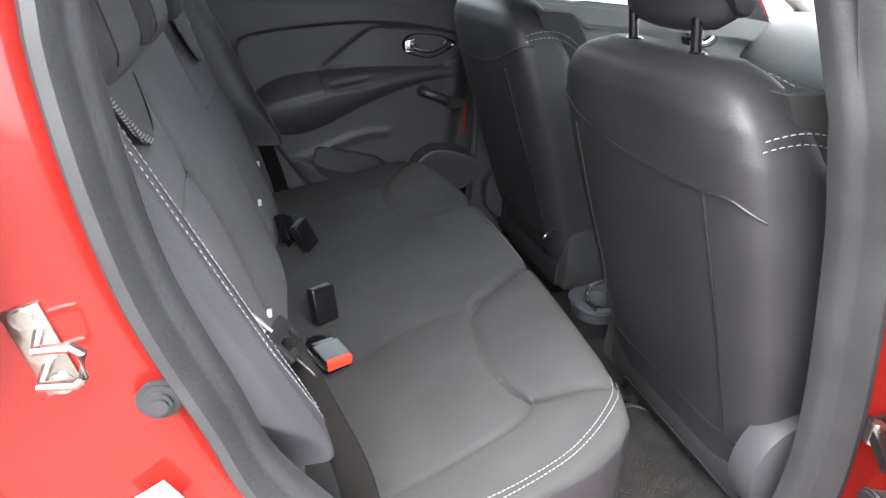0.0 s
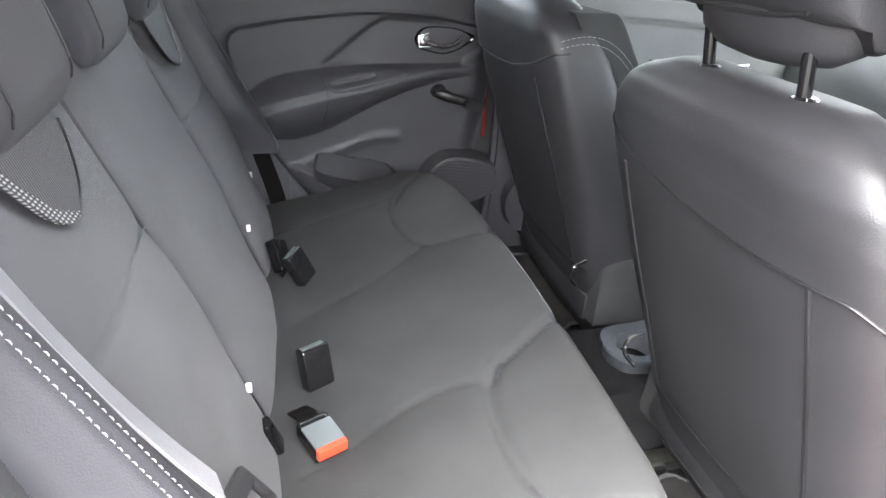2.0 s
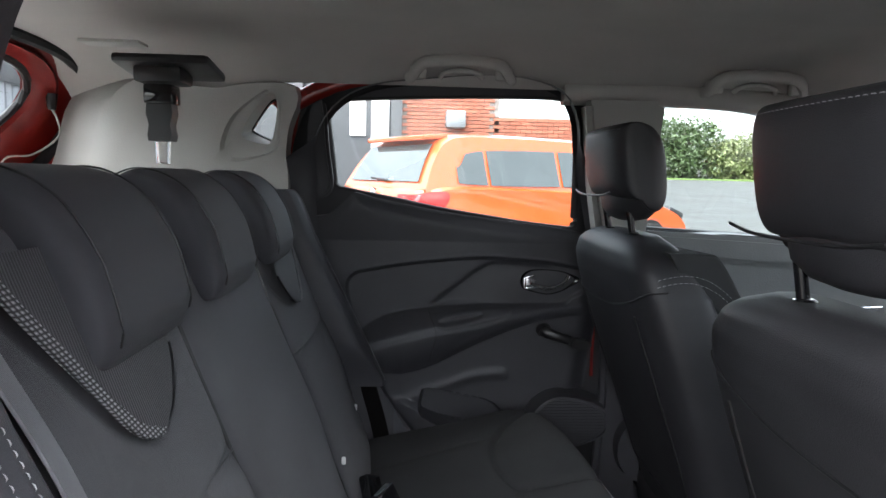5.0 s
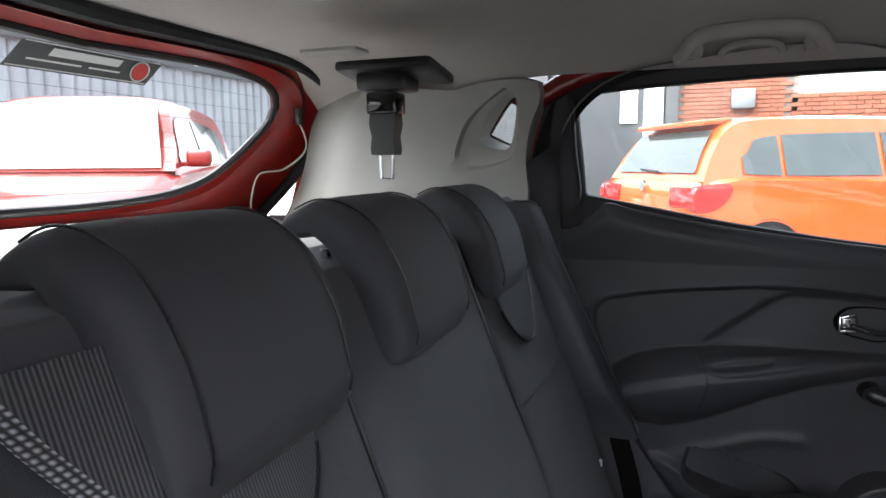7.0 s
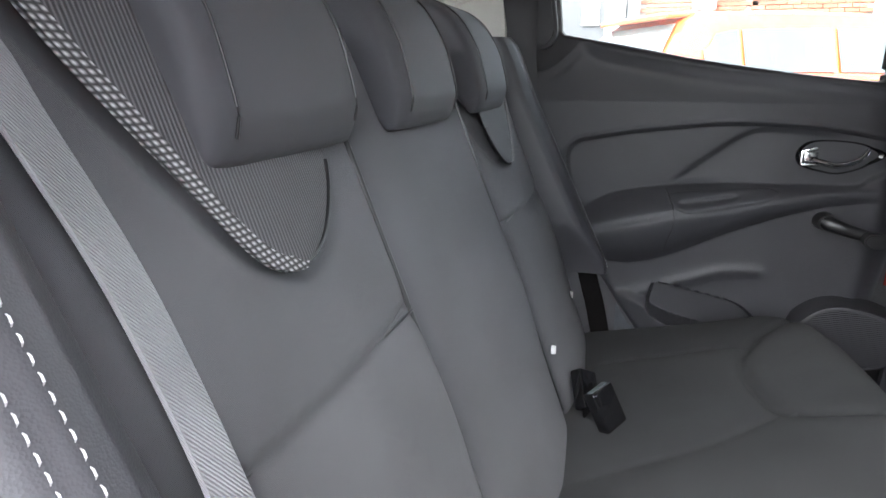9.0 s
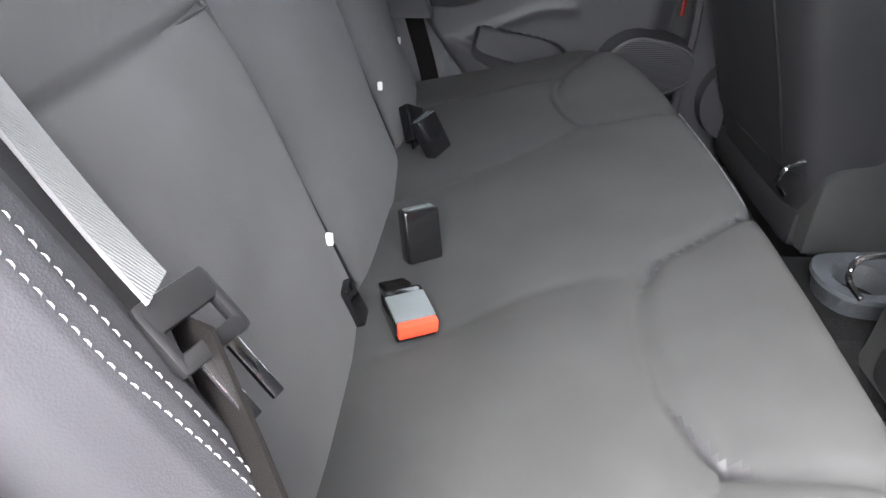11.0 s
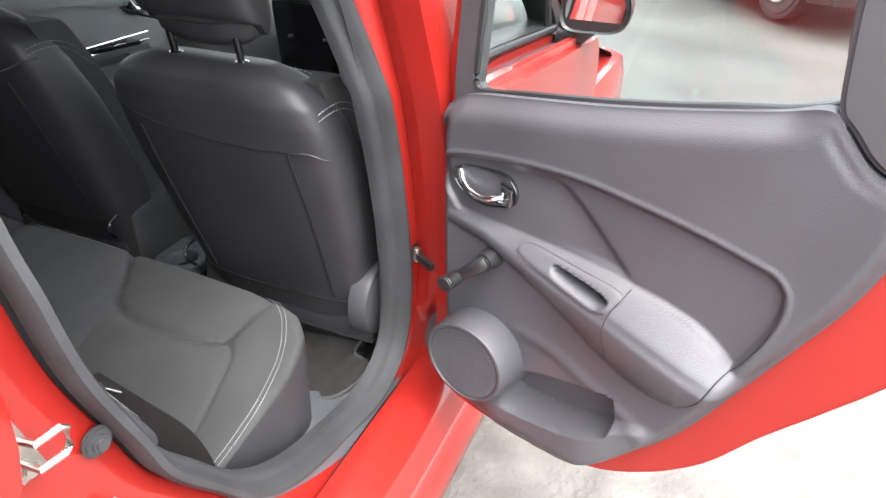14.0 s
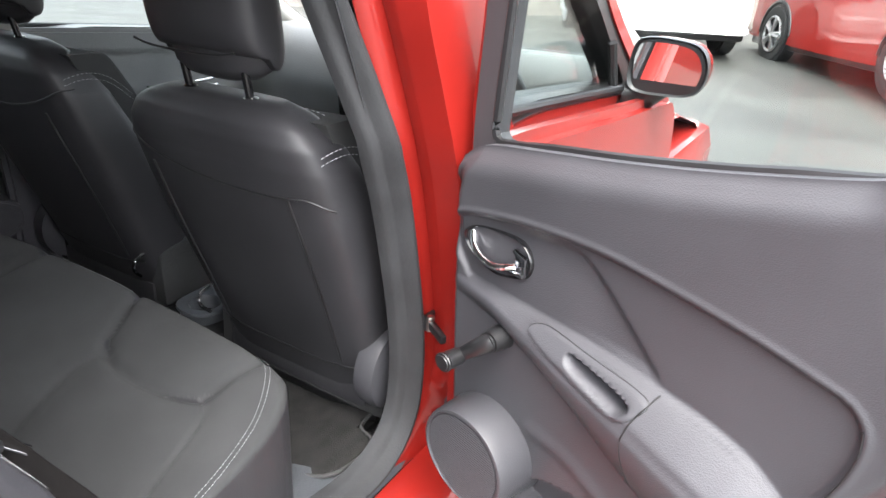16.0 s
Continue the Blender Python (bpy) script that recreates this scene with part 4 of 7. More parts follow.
def speaker_face(spk):
    v, f, n, R = [], [], 48, spk[2]
    rings = ((0.98, 0.0530), (0.75, 0.0545), (0.5, 0.0552), (0.25, 0.0555))
    for r, y in rings:
        for a in np.linspace(0, 2 * math.pi, n, endpoint=False):
            v.append((spk[0] + r * R * math.cos(a), y, spk[1] + r * R * math.sin(a)))
    for k in range(3):
        f += [(k * n + j, k * n + (j + 1) % n, (k + 1) * n + (j + 1) % n, (k + 1) * n + j) for j in range(n)]
    f.append(tuple(3 * n + j for j in range(n)))
    # raised fine ribs of the grille
    for i in range(-16, 17):
        z = i * 0.0037
        w = math.sqrt(max((0.93 * R) ** 2 - z * z, 0))
        b = len(v)
        for x in (-w, w):
            for dz, y in ((-0.0011, 0.0552), (-0.0005, 0.0568), (0.0005, 0.0568), (0.0011, 0.0552)):
                v.append((spk[0] + x, y, spk[1] + z + dz))
        f += [(b + q, b + q + 1, b + 5 + q, b + 4 + q) for q in range(3)]
    return v, f


far_door = build_door("closed rear car door, charcoal lining with speaker and winder", far_place, (1.06, 0.70, 0.33), (0.226, 0.557, 0.060), (0.262, 0.768, 0.204, 0.748), far_u(WIN_FAR), far_u(OUT_FAR))
near_door = build_door("open red rear car door, charcoal lining with speaker and winder", near_place, (1.114, -0.73, 0.33), (0.280, 0.590, 0.067), (0.285, 0.775, 0.247, 0.737), WIN_NEAR, OUT_NEAR)
strap = thing("door_check_strap", "greasy black steel check strap between pillar and open door", "door check", at=(1.114, -0.70, 0.632))
part("strap_bar", box((0.06, 0.012, 0.016), (1.100, -0.722, 0.632), 0.003, Matrix.Rotation(radians(55), 4, "Z")), BLACK, strap)
part("strap_pin", cyl(0.008, 0.030, (1.116, -0.698, 0.633), "Z", None, 14, 0.002), STEEL, strap)
part("strap_bracket", box((0.030, 0.008, 0.030), (1.124, -0.690, 0.633), 0.003), BLACK, strap)

# striker, rubber stop and label on the near door surround
striker = thing("door_striker", "bright zinc door striker loop screwed to red metal", "striker", at=(0.312, -0.69, 0.845))
part("striker_plate", box((0.026, 0.005, 0.072), (0.312, -0.687, 0.845), 0.002, Matrix.Rotation(radians(-14), 4, "Y")), STEEL, striker)
part("striker_loop", tube([(0.312, -0.688, 0.860), (0.316, -0.712, 0.860), (0.338, -0.715, 0.862), (0.343, -0.715, 0.857), (0.341, -0.715, 0.838), (0.336, -0.715, 0.833), (0.314, -0.712, 0.832), (0.312, -0.688, 0.832)], 0.0038), STEEL, striker)
for z in (0.872, 0.818):
    part("screw", cyl(0.009, 0.005, (0.312 - (z - 0.845) * 0.25, -0.690, z), "Y", None, 18, 0.002), STEEL, striker)
stop = thing("rubber_door_stop", "round dark rubber door stop on red metal", "door stop", at=(0.380, -0.69, 0.795))
part("stop_base", cyl(0.0175, 0.010, (0.380, -0.690, 0.795), "Y", 0.015, 28, 0.003), RUBBER, stop)
part("stop_button", cyl(0.010, 0.010, (0.380, -0.697, 0.795), "Y", 0.009, 24, 0.003), RUBBER, stop)

lab = thing("jamb_label", "white printed label on the red door surround", "label", at=(0.372, -0.69, 0.705))
tilt = Matrix.Rotation(radians(-30), 4, "Y")
part("label_sheet", box((0.030, 0.001, 0.040), (0.372, -0.700, 0.700), 0, tilt), SIGNWHITE, lab)
for k in range(5):
    part("text_bar", box((0.020 - 0.004 * (k % 2), 0.0006, 0.0020), (0.366 + 0.003 * k, -0.701, 0.713 - 0.0065 * k), 0, tilt), SHEET, lab)

# ---- rear bench ----
def back_x(z):
    return 0.438 - 0.381 * (z - 0.604)


bench = thing("rear_bench_seat", "dark grey cloth rear bench with pale double stitching", "car seat", at=(0.66, 0, 0.33))
FY = [-0.622, -0.617, -0.606, -0.589, -0.558, -0.51, -0.43, -0.31, -0.18, 0.0, 0.2, 0.41, 0.5, 0.56, 0.60]
FX = [0.760, 0.800, 0.838, 0.870, 0.900, 0.918, 0.928, 0.935, 0.941, 0.945, 0.942, 0.926, 0.905, 0.875, 0.83]


def front_x(y):
    return np.interp(y, FY, FX)


def cushion_z(x, y):
    """The rounded top of the rear cushion, without its creases."""
    u, v = (y + 0.622) / 1.222, (x - 0.455) / (front_x(y) - 0.455)
    k = edge_round(u, 46) * edge_round(v, 14)
    return 0.335 + (0.534 + 0.225 * (x - 0.667) - 0.335) * k


U, V = np.meshgrid(spread(240, 0.9), spread(140, 0.9), indexing="ij")
cy = -0.622 + 1.222 * U
cx = 0.455 + (front_x(cy) - 0.455) * V
lines = [
    [(0.50, 0.045), (0.583, 0.082), (0.657, 0.113), (0.72, 0.155), (0.778, 0.203)],
    [(0.935, 0.206), (0.89, 0.204), (0.83, 0.205), (0.785, 0.228), (0.765, 0.29), (0.759, 0.36), (0.768, 0.44), (0.80, 0.50), (0.86, 0.55)],
    [(0.52, -0.290), (0.578, -0.268), (0.651, -0.230), (0.72, -0.212), (0.761, -0.210), (0.800, -0.225)],
    [(0.932, -0.117), (0.844, -0.173), (0.807, -0.195), (0.783, -0.245), (0.774, -0.303), (0.775, -0.36), (0.782, -0.410), (0.803, -0.460), (0.85, -0.480), (0.90, -0.493)],
    [(0.500, -0.560), (0.60, -0.545), (0.685, -0.526), (0.761, -0.504), (0.788, -0.483), (0.803, -0.460)],
    [(0.50, 0.425), (0.549, 0.442), (0.66, 0.458), (0.770, 0.468)],
]
dent = np.zeros_like(cx)
for k, ln in enumerate(lines):
    wd = 0.0038 if k in (0, 2, 4, 5) else 0.009
    dep = 0.0045 if k in (0, 2, 4, 5) else 0.010
    dd = far_from(cx, cy, smooth_curve(ln, 60))
    dent -= dep * np.exp(-(dd / wd) ** 2) + 0.005 * np.exp(-(dd / 0.03) ** 2)
lipN = np.exp(-((cx - 0.872) / 0.05) ** 2) * (step(np.abs(cy), 0.16, 0.28))
dent += 0.010 * lipN - 0.008 * np.exp(-((np.abs(cy) - 0.35) / 0.14) ** 2 - ((cx - 0.62) / 0.12) ** 2)
wr = np.vectorize(lambda a, b: noise.noise(Vector((a * 7, b * 7, 3.1))))(cx, cy)
dent += 0.0022 * wr
dent *= edge_round(U, 30) * edge_round(V, 12)
skin = shell((cx, cy, cushion_z(cx, cy) + dent), (0.455 + (cx - 0.455) * 0.94, cy * 0.93, np.full_like(cx, 0.320)))
flank = skin.copy()


def is_flank(f):
    c = f.calc_center_median()
    return c.z < 0.534 + 0.225 * (c.x - 0.667) - 0.014 and (c.y < -0.40 or c.x > 0.80)


bmesh.ops.delete(flank, geom=[f for f in flank.faces if not is_flank(f)], context="FACES")
bmesh.ops.delete(skin, geom=[f for f in skin.faces if is_flank(f)], context="FACES")
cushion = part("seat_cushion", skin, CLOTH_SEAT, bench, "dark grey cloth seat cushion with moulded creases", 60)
part("cushion_side", flank, PVC, cushion, "black leather-look cushion side", 60)
edge = smooth_curve([(0.50, -0.609), (0.579, -0.6155), (0.641, -0.616), (0.71, -0.611), (0.777, -0.597), (0.822, -0.580), (0.862, -0.555), (0.895, -0.522), (0.912, -0.485)], 110)
for off in (0.0, 0.0095):
    ln = []
    for (x, y), (tx, ty) in zip(edge, np.gradient(edge, axis=0)):
        q = off / math.hypot(tx, ty)
        xx, yy = x - ty * q * 0.8, y + tx * q * 0.8
        ln.append((xx, yy, float(cushion_z(xx, yy)) + 0.0015 + 0.010 * math.exp(-((xx - 0.872) / 0.05) ** 2) * float(step(abs(yy), 0.16, 0.28))))
    part("stitching", stitches(ln, (0.2, -0.45, 0.87), 0.0042, 0.0020, 0.0009), THREAD, cushion, "pale double stitching along the cushion edge")
fe = smooth_curve([(0.925, -0.11), (0.929, 0.0), (0.929, 0.10), (0.925, 0.19)], 60)
part("stitching", stitches([(x, y, float(cushion_z(x, y)) + 0.001) for x, y in fe], (0.6, 0, 0.8), 0.005, 0.0028, 0.0016), THREAD, cushion)

def back_pad(name, y0, y1, z0, z1, mat, label, grooves=(), pu=10, crown=0.012, top_drop=0.0, nu=90, nv=130):
    U, V = np.meshgrid(spread(nu, 0.85), spread(nv, 0.85), indexing="ij")
    y, z = y0 + (y1 - y0) * U, z0 + (z1 - z0 - top_drop * np.abs(2 * U - 1) ** 3) * V
    e = edge_round(U, pu) * edge_round(V, 16)
    out = 0.06 * e - 0.05 + crown * (1 - (2 * U - 1) ** 2) - crown * 0.6 + 0.008 * np.exp(-((z - 0.72) / 0.10) ** 2)
    for ln, wd, dep in grooves:
        dd = far_from(y, z, smooth_curve(ln, 50))
        out -= dep * np.exp(-(dd / wd) ** 2) + dep * 0.5 * np.exp(-(dd / 0.022) ** 2)
    out += 0.0018 * np.vectorize(lambda a, b: noise.noise(Vector((a * 8, b * 8, 7.7))))(y, z)
    x = back_x(z) + out
    return part(name, shell((x, y, z), (back_x(z) - 0.10, y, z)), mat, bench, label, 60)


U_N = [(-0.506, 1.085), (-0.494, 1.068), (-0.477, 1.036), (-0.459, 1.008), (-0.437, 0.976), (-0.412, 0.938), (-0.390, 0.914), (-0.365, 0.904), (-0.338, 0.905), (-0.312, 0.917), (-0.288, 0.940), (-0.276, 0.960)]
U_F = [(0.492, 1.047), (0.47, 1.005), (0.445, 0.963), (0.41, 0.925), (0.375, 0.892), (0.345, 0.884), (0.31, 0.887), (0.282, 0.902), (0.258, 0.925), (0.246, 0.945)]
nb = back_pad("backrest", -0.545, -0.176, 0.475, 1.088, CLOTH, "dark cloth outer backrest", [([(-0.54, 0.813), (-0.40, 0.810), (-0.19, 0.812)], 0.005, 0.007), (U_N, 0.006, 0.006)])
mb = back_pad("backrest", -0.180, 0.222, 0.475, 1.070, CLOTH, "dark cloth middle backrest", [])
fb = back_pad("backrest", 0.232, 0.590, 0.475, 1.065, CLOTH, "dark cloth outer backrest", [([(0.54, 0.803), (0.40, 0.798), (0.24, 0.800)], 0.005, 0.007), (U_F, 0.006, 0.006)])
for pad, y0, y1, z in ((nb, -0.53, -0.19, 0.811), (fb, 0.245, 0.55, 0.800)):
    part("seam", tube([(back_x(z) + 0.0055, y, z) for y in np.linspace(y0, y1, 20)], 0.0011), BLACK, pad)
for y, pad in ((-0.178, nb), (0.227, fb)):
    part("seam", tube([(back_x(z) - 0.004, y, z) for z in np.linspace(0.50, 1.06, 30)], 0.004), BLACK, pad)


def mesh_insert(pad, pts, s):
    """Ribbed mesh cloth below the headrest, edged by a pale dotted band."""
    c = smooth_curve(pts, 60)
    tip = int(np.argmin(c[:, 1]))
    zs = np.linspace(c[tip, 1] + 0.001, 1.072, 44)
    outer = np.interp(zs, c[: tip + 1][::-1, 1], c[: tip + 1][::-1, 0])
    inner = np.interp(zs, np.r_[c[tip:, 1], 1.08], np.r_[c[tip:, 0], s * 0.255])
    T, Zg = np.meshgrid(np.linspace(0, 1, 30), zs, indexing="ij")
    Yg = outer[None] + (inner - outer)[None] * T
    Xg = back_x(Zg) + 0.0275 - 0.004 * (2 * T - 1) ** 2
    part("mesh_panel", bm_data(*grid(Xg, Yg, Zg)), MESHCLOTH, pad, "ribbed dark mesh cloth panel")
    band = [(back_x(z) + 0.0245, y, z) for y, z in c[: tip + 1]]
    across = [(-0.25, s * -0.72, 0.68)] * len(band)
    part("mesh_band", ribbon(np.array(band), across, np.float64(0.0115), 0.004), DOTCLOTH, pad, "pale dotted mesh edging")
    part("piping", tube([(back_x(z) + 0.0235, y, z) for y, z in c[tip - 3:]], 0.0022), BLACK, pad)


mesh_insert(nb, U_N, -1)
mesh_insert(fb, U_F, 1)


def headrest(yc, w, pad):
    """An L-shaped headrest that hooks over the backrest."""
    cen = smooth_curve([(0.318, 0.968), (0.308, 1.010), (0.288, 1.060), (0.262, 1.096), (0.230, 1.112), (0.202, 1.107), (0.182, 1.098)], 44)
    half = np.interp(np.linspace(0, 1, 44), [0, 0.04, 0.12, 0.35, 0.55, 0.75, 0.93, 1], [0.008, 0.017, 0.026, 0.031, 0.030, 0.024, 0.016, 0.008])
    T = np.gradient(cen, axis=0)
    T /= np.linalg.norm(T, axis=1, keepdims=True)
    N = np.stack([-T[:, 1], T[:, 0]], 1)
    N *= np.sign(N[:, :1] + N[:, 1:])
    ts = np.linspace(0, 1, 44)
    loops = []
    for u in -np.cos(np.linspace(0.0, np.pi, 40)):
        k = (1 - abs(u) ** 4.5) ** (1 / 4.5) if abs(u) < 1 else 0.0
        k = max(k, 0.02)
        shrink = 1 - 0.06 * (1 - k)
        width = w * (1 - 0.09 * (1 - ts) ** 3 * 1.0 - 0.12 * step(ts, 0.55, 1.0))
        mid = cen.mean(0)
        c = mid + (cen - mid) * shrink
        a, b = c + N * (half * k)[:, None], c - N * (half * k)[:, None]
        y = yc + u * width / 2
        lp = [(p[0], yy, p[1]) for p, yy in zip(a, y)] + [(p[0], yy, p[1]) for p, yy in zip(b[::-1], y[::-1])]
        loops.append(lp)
    hr = part("headrest", loft(loops), HEADREST, bench, "black cloth headrest hooked over the backrest", 70)
    for q in (-0.34, 0.34):
        part("headrest_seam", tube([(p[0] + n[0] * h * 0.965, yc + q * w * 1.12, p[1] + n[1] * h * 0.965) for p, n, h in zip(cen[3:40], N[3:40], half[3:40])], 0.0011), BLACK, hr)
    for q in (-0.07, 0.07):
        part("headrest_post", cyl(0.006, 0.07, (0.225, yc + q, 1.045), "Z", None, 14), CHROME, hr)
    return hr


headrest(-0.318, 0.215, nb)
headrest(-0.015, 0.216, mb)
headrest(0.318, 0.205, fb)


def bolster(s):
    """A leather-look wing beside the backrest, with a stitched front edge."""
    def reach(y):
        return np.interp(y, [0.54, 0.555, 0.57, 0.585, 0.60, 0.62, 0.64, 0.656], [0.018, 0.040, 0.051, 0.054, 0.051, 0.038, 0.016, -0.01])
    bx = lambda z: back_x(z) + 0.008 + 0.10 * np.maximum(0.99 - z, 0)
    U, V = np.meshgrid(spread(60, 0.6), spread(90, 0.8), indexing="ij")
    z = 0.630 + 0.465 * V
    yi = 0.548 + 0.022 * (1 - step(V, 0, 0.25))
    yo = 0.656 - 0.050 * (1 - step(V, 0, 0.30))
    y = yi + (yo - yi) * U
    k = edge_round(np.clip(V * 0.98 + 0.01, 0, 1), 12)
    x = bx(z) - 0.02 + (0.02 + reach(y)) * k * (0.35 + 0.65 * edge_round(U, 9))
    xb = bx(z) - 0.05
    b = part("side_bolster", shell((x, s * y, z), (xb, s * y, z)), LEATHER, bench, "black leather-look side bolster", 60)
    for row in (0.34, 0.44):
        i = int(np.argmin(np.abs(U[:, 0] - row)))
        pts = [(x[i, j] + 0.0012, s * y[i, j], z[i, j]) for j in range(6, 84)]
        part("stitching", stitches(pts, (0.9, s * -0.2, 0.3), 0.0046, 0.0022, 0.0012, 0.5), THREAD, b, "pale double stitching on the bolster")
    return b


bolster(-1)
bolster(1)
# small white anchor tabs and slots where backrest meets cushion
for y, z in ((0.243, 0.596), (0.524, 0.596), (-0.209, 0.580)):
    part("anchor_tab", box((0.008, 0.006, 0.014), (back_x(z) + 0.012, y, z), 0.002), SIGNWHITE, bench, "small white anchor tab")
part("anchor_slot", box((0.012, 0.030, 0.052), (0.485, -0.232, 0.512), 0.004, Matrix.Rotation(radians(-22), 4, "Y")), GLOSSBLACK, bench, "glossy black anchor slot cover")
part("bench_base", box((0.42, 1.16, 0.10), (0.66, 0.0, 0.29), 0.01), BLACK, bench)

# ---- front seats ----
def build_front_seat(yc, dx, dz, label):
    """A front seat seen from behind: shell, side panels, headrest on two posts, rails."""
    s = -1 if yc < 0 else 1
    st = thing("driver_seat" if yc < 0 else "passenger_seat", label, "car seat", "front seats", (1.30 + dx, yc, 0.25))
    zs = np.array([0.40, 0.43, 0.50, 0.60, 0.72, 0.82, 0.90, 0.945, 0.975, 0.993, 1.002])
    xr = np.array([1.150, 1.138, 1.112, 1.078, 1.034, 0.999, 0.972, 0.962, 0.965, 0.980, 1.005])
    hw = np.array([0.200, 0.214, 0.226, 0.236, 0.243, 0.244, 0.235, 0.218, 0.192, 0.160, 0.120])
    th = np.array([0.10, 0.14, 0.17, 0.18, 0.175, 0.165, 0.150, 0.135, 0.115, 0.085, 0.045])
    Zd = np.concatenate([np.linspace(0.40, 0.9, 40), np.linspace(0.905, 1.002, 26)])
    pick = lambda a: np.interp(Zd, zs, a)
    kern = np.array([1, 2, 3, 2, 1]) / 9.0
    soft = lambda a: np.convolve(np.pad(pick(a), 2, "edge"), kern, "valid")
    XR, HW, TH = soft(xr), soft(hw), soft(th)
    ang = np.linspace(0, 2 * np.pi, 88, endpoint=False)
    p = 4.2
    cs = np.sign(np.cos(ang)) * np.abs(np.cos(ang)) ** (2 / p)
    sn = np.sign(np.sin(ang)) * np.abs(np.sin(ang)) ** (2 / p)
    loops = [[(x + t / 2 + t / 2 * a + dx + 0.012 * math.sin(6 * z) * 0, yc + w * b, z + dz) for a, b in zip(cs, sn)] for z, x, w, t in zip(Zd, XR, HW, TH)]

    def rear(y, z):
        x, w, t = np.interp(z, Zd, XR), np.interp(z, Zd, HW), np.interp(z, Zd, TH)
        q = min(abs(y) / w, 0.999)
        return x + t / 2 - t / 2 * (1 - q**p) ** (1 / p) + dx
    back = part("backrest_shell", loft(loops), PVC, st, "black vinyl seat back cover", 70)
    yoke = smooth_curve([(-s * 0.23, 0.915), (-s * 0.16, 0.885), (-s * 0.05, 0.862), (s * 0.08, 0.855), (s * 0.165, 0.860), (s * 0.205, 0.862), (s * 0.236, 0.845)], 60)
    part("seam", tube([(rear(y, z) - 0.0004, yc + y, z + dz) for y, z in yoke], 0.0022), BLACK, back)
    for q in (1, -1):
        line = smooth_curve([(q * s * 0.165, 0.860), (q * s * 0.168, 0.75), (q * s * 0.165, 0.60), (q * s * 0.160, 0.48)], 40)
        part("seam", tube([(rear(y, z) - 0.0004, yc + y, z + dz) for y, z in line], 0.0026), BLACK, back)
    hem = smooth_curve([(-0.20, 0.47), (-0.1, 0.462), (0.1, 0.462), (0.20, 0.47)], 30)
    part("seam", tube([(rear(y, z) - 0.0004, yc + y, z + dz) for y, z in hem], 0.0022), BLACK, back)
    # outer side panel and shoulder stitching
    for q in (1, -1):
        for off in (0.0, 0.012):
            arc = [(1.004 + dx + 0.15 * k, yc + q * s * (0.225 + 0.010 * math.sin(3 * k)), 0.922 + off + dz + 0.018 * math.sin(math.pi * k) - 0.05 * k * k) for k in np.linspace(0, 1, 40)]
            part("stitching", stitches(arc, (0, q * s * 0.6, 0.8), 0.006, 0.003, 0.0013), THREAD, back, "pale twin stitching over the shoulder")
    dots = smooth_curve([(1.022 + dx, yc + s * 0.105, 0.999 + dz), (1.06 + dx, yc + s * 0.15, 0.990 + dz), (1.10 + dx, yc + s * 0.185, 0.965 + dz), (1.13 + dx, yc + s * 0.20, 0.945 + dz)], 40)
    part("stitching", stitches(dots, (0, 0.2 * s, 1), 0.006, 0.003, 0.004), THREAD, back)
    # front face and cushion
    U, V = np.meshgrid(spread(50, 0.8), spread(50, 0.8), indexing="ij")
    y = yc - 0.215 + 0.43 * U
    z = 0.52 + 0.46 * V
    x0 = np.interp(z, Zd, XR) + np.interp(z, Zd, TH)
    bulge = 0.05 * edge_round(U, 5) * edge_round(V, 8) + 0.03 * (np.abs(2 * U - 1) ** 2) * edge_round(U, 12)
    part("backrest_face", shell((x0 - 0.02 + bulge + dx, y, z + dz), (x0 - 0.05 + dx, y, z + dz)), CLOTH_SEAT, back, "dark cloth backrest face", 60)
    y = yc - 0.235 + 0.47 * U
    x = 1.16 + 0.46 * V
    h = 0.13 * edge_round(U, 8) * edge_round(V, 8) + 0.02 * np.abs(2 * U - 1) ** 2 * edge_round(U, 14)
    part("seat_cushion", shell((x + dx, y, 0.37 + h + 0.03 * V + dz), (x + dx, y, np.full_like(x, 0.35) + dz)), CLOTH_SEAT, st, "dark cloth seat cushion", 60)
    # headrest
    yy, zz = np.meshgrid(spread(40, 0.85), spread(46, 0.85), indexing="ij")
    ry = yc - 0.123 + 0.246 * yy
    rz = 1.068 + 0.140 * zz
    e = edge_round(yy, 3.2) * edge_round(zz, 3.2)
    rx = 1.008 - 0.02 * zz
    hr = part("headrest", shell((rx - 0.045 * e + dx, ry, rz + dz), (rx + dx + 0.075 * e, ry, rz + dz - 0.035 * edge_round(yy, 6) * edge_round(zz, 6) * (1 - zz))), PVC, st, "black vinyl front headrest", 70)
    low = loft([[(1.005 + dx + 0.045 * r * math.cos(a) + 0.02, yc + 0.108 * r * math.sin(a), z + dz) for a in np.linspace(0, 2 * math.pi, 32, endpoint=False)] for z, r in ((1.024, 0.35), (1.030, 0.7), (1.045, 0.95), (1.075, 1.05), (1.12, 1.0))])
    part("headrest_underside", low, PVC, hr, "", 70)
    lip = smooth_curve([(-0.115, 1.080), (-0.06, 1.073), (0.06, 1.073), (0.115, 1.080)], 30)
    part("headrest_seam", tube([(0.945 + dx + 0.25 * y * y, yc + y, z + dz) for y, z in lip], 0.002), BLACK, hr)
    j = int(np.argmin(np.abs(zz[0] - 0.90)))
    part("stitching", stitches([(rx[i, j] - 0.045 * e[i, j] + dx - 0.0008, ry[i, j], rz[i, j] + dz) for i in range(5, 35)], (-0.8, 0, 0.6), 0.005, 0.003, 0.0014), THREAD, hr)
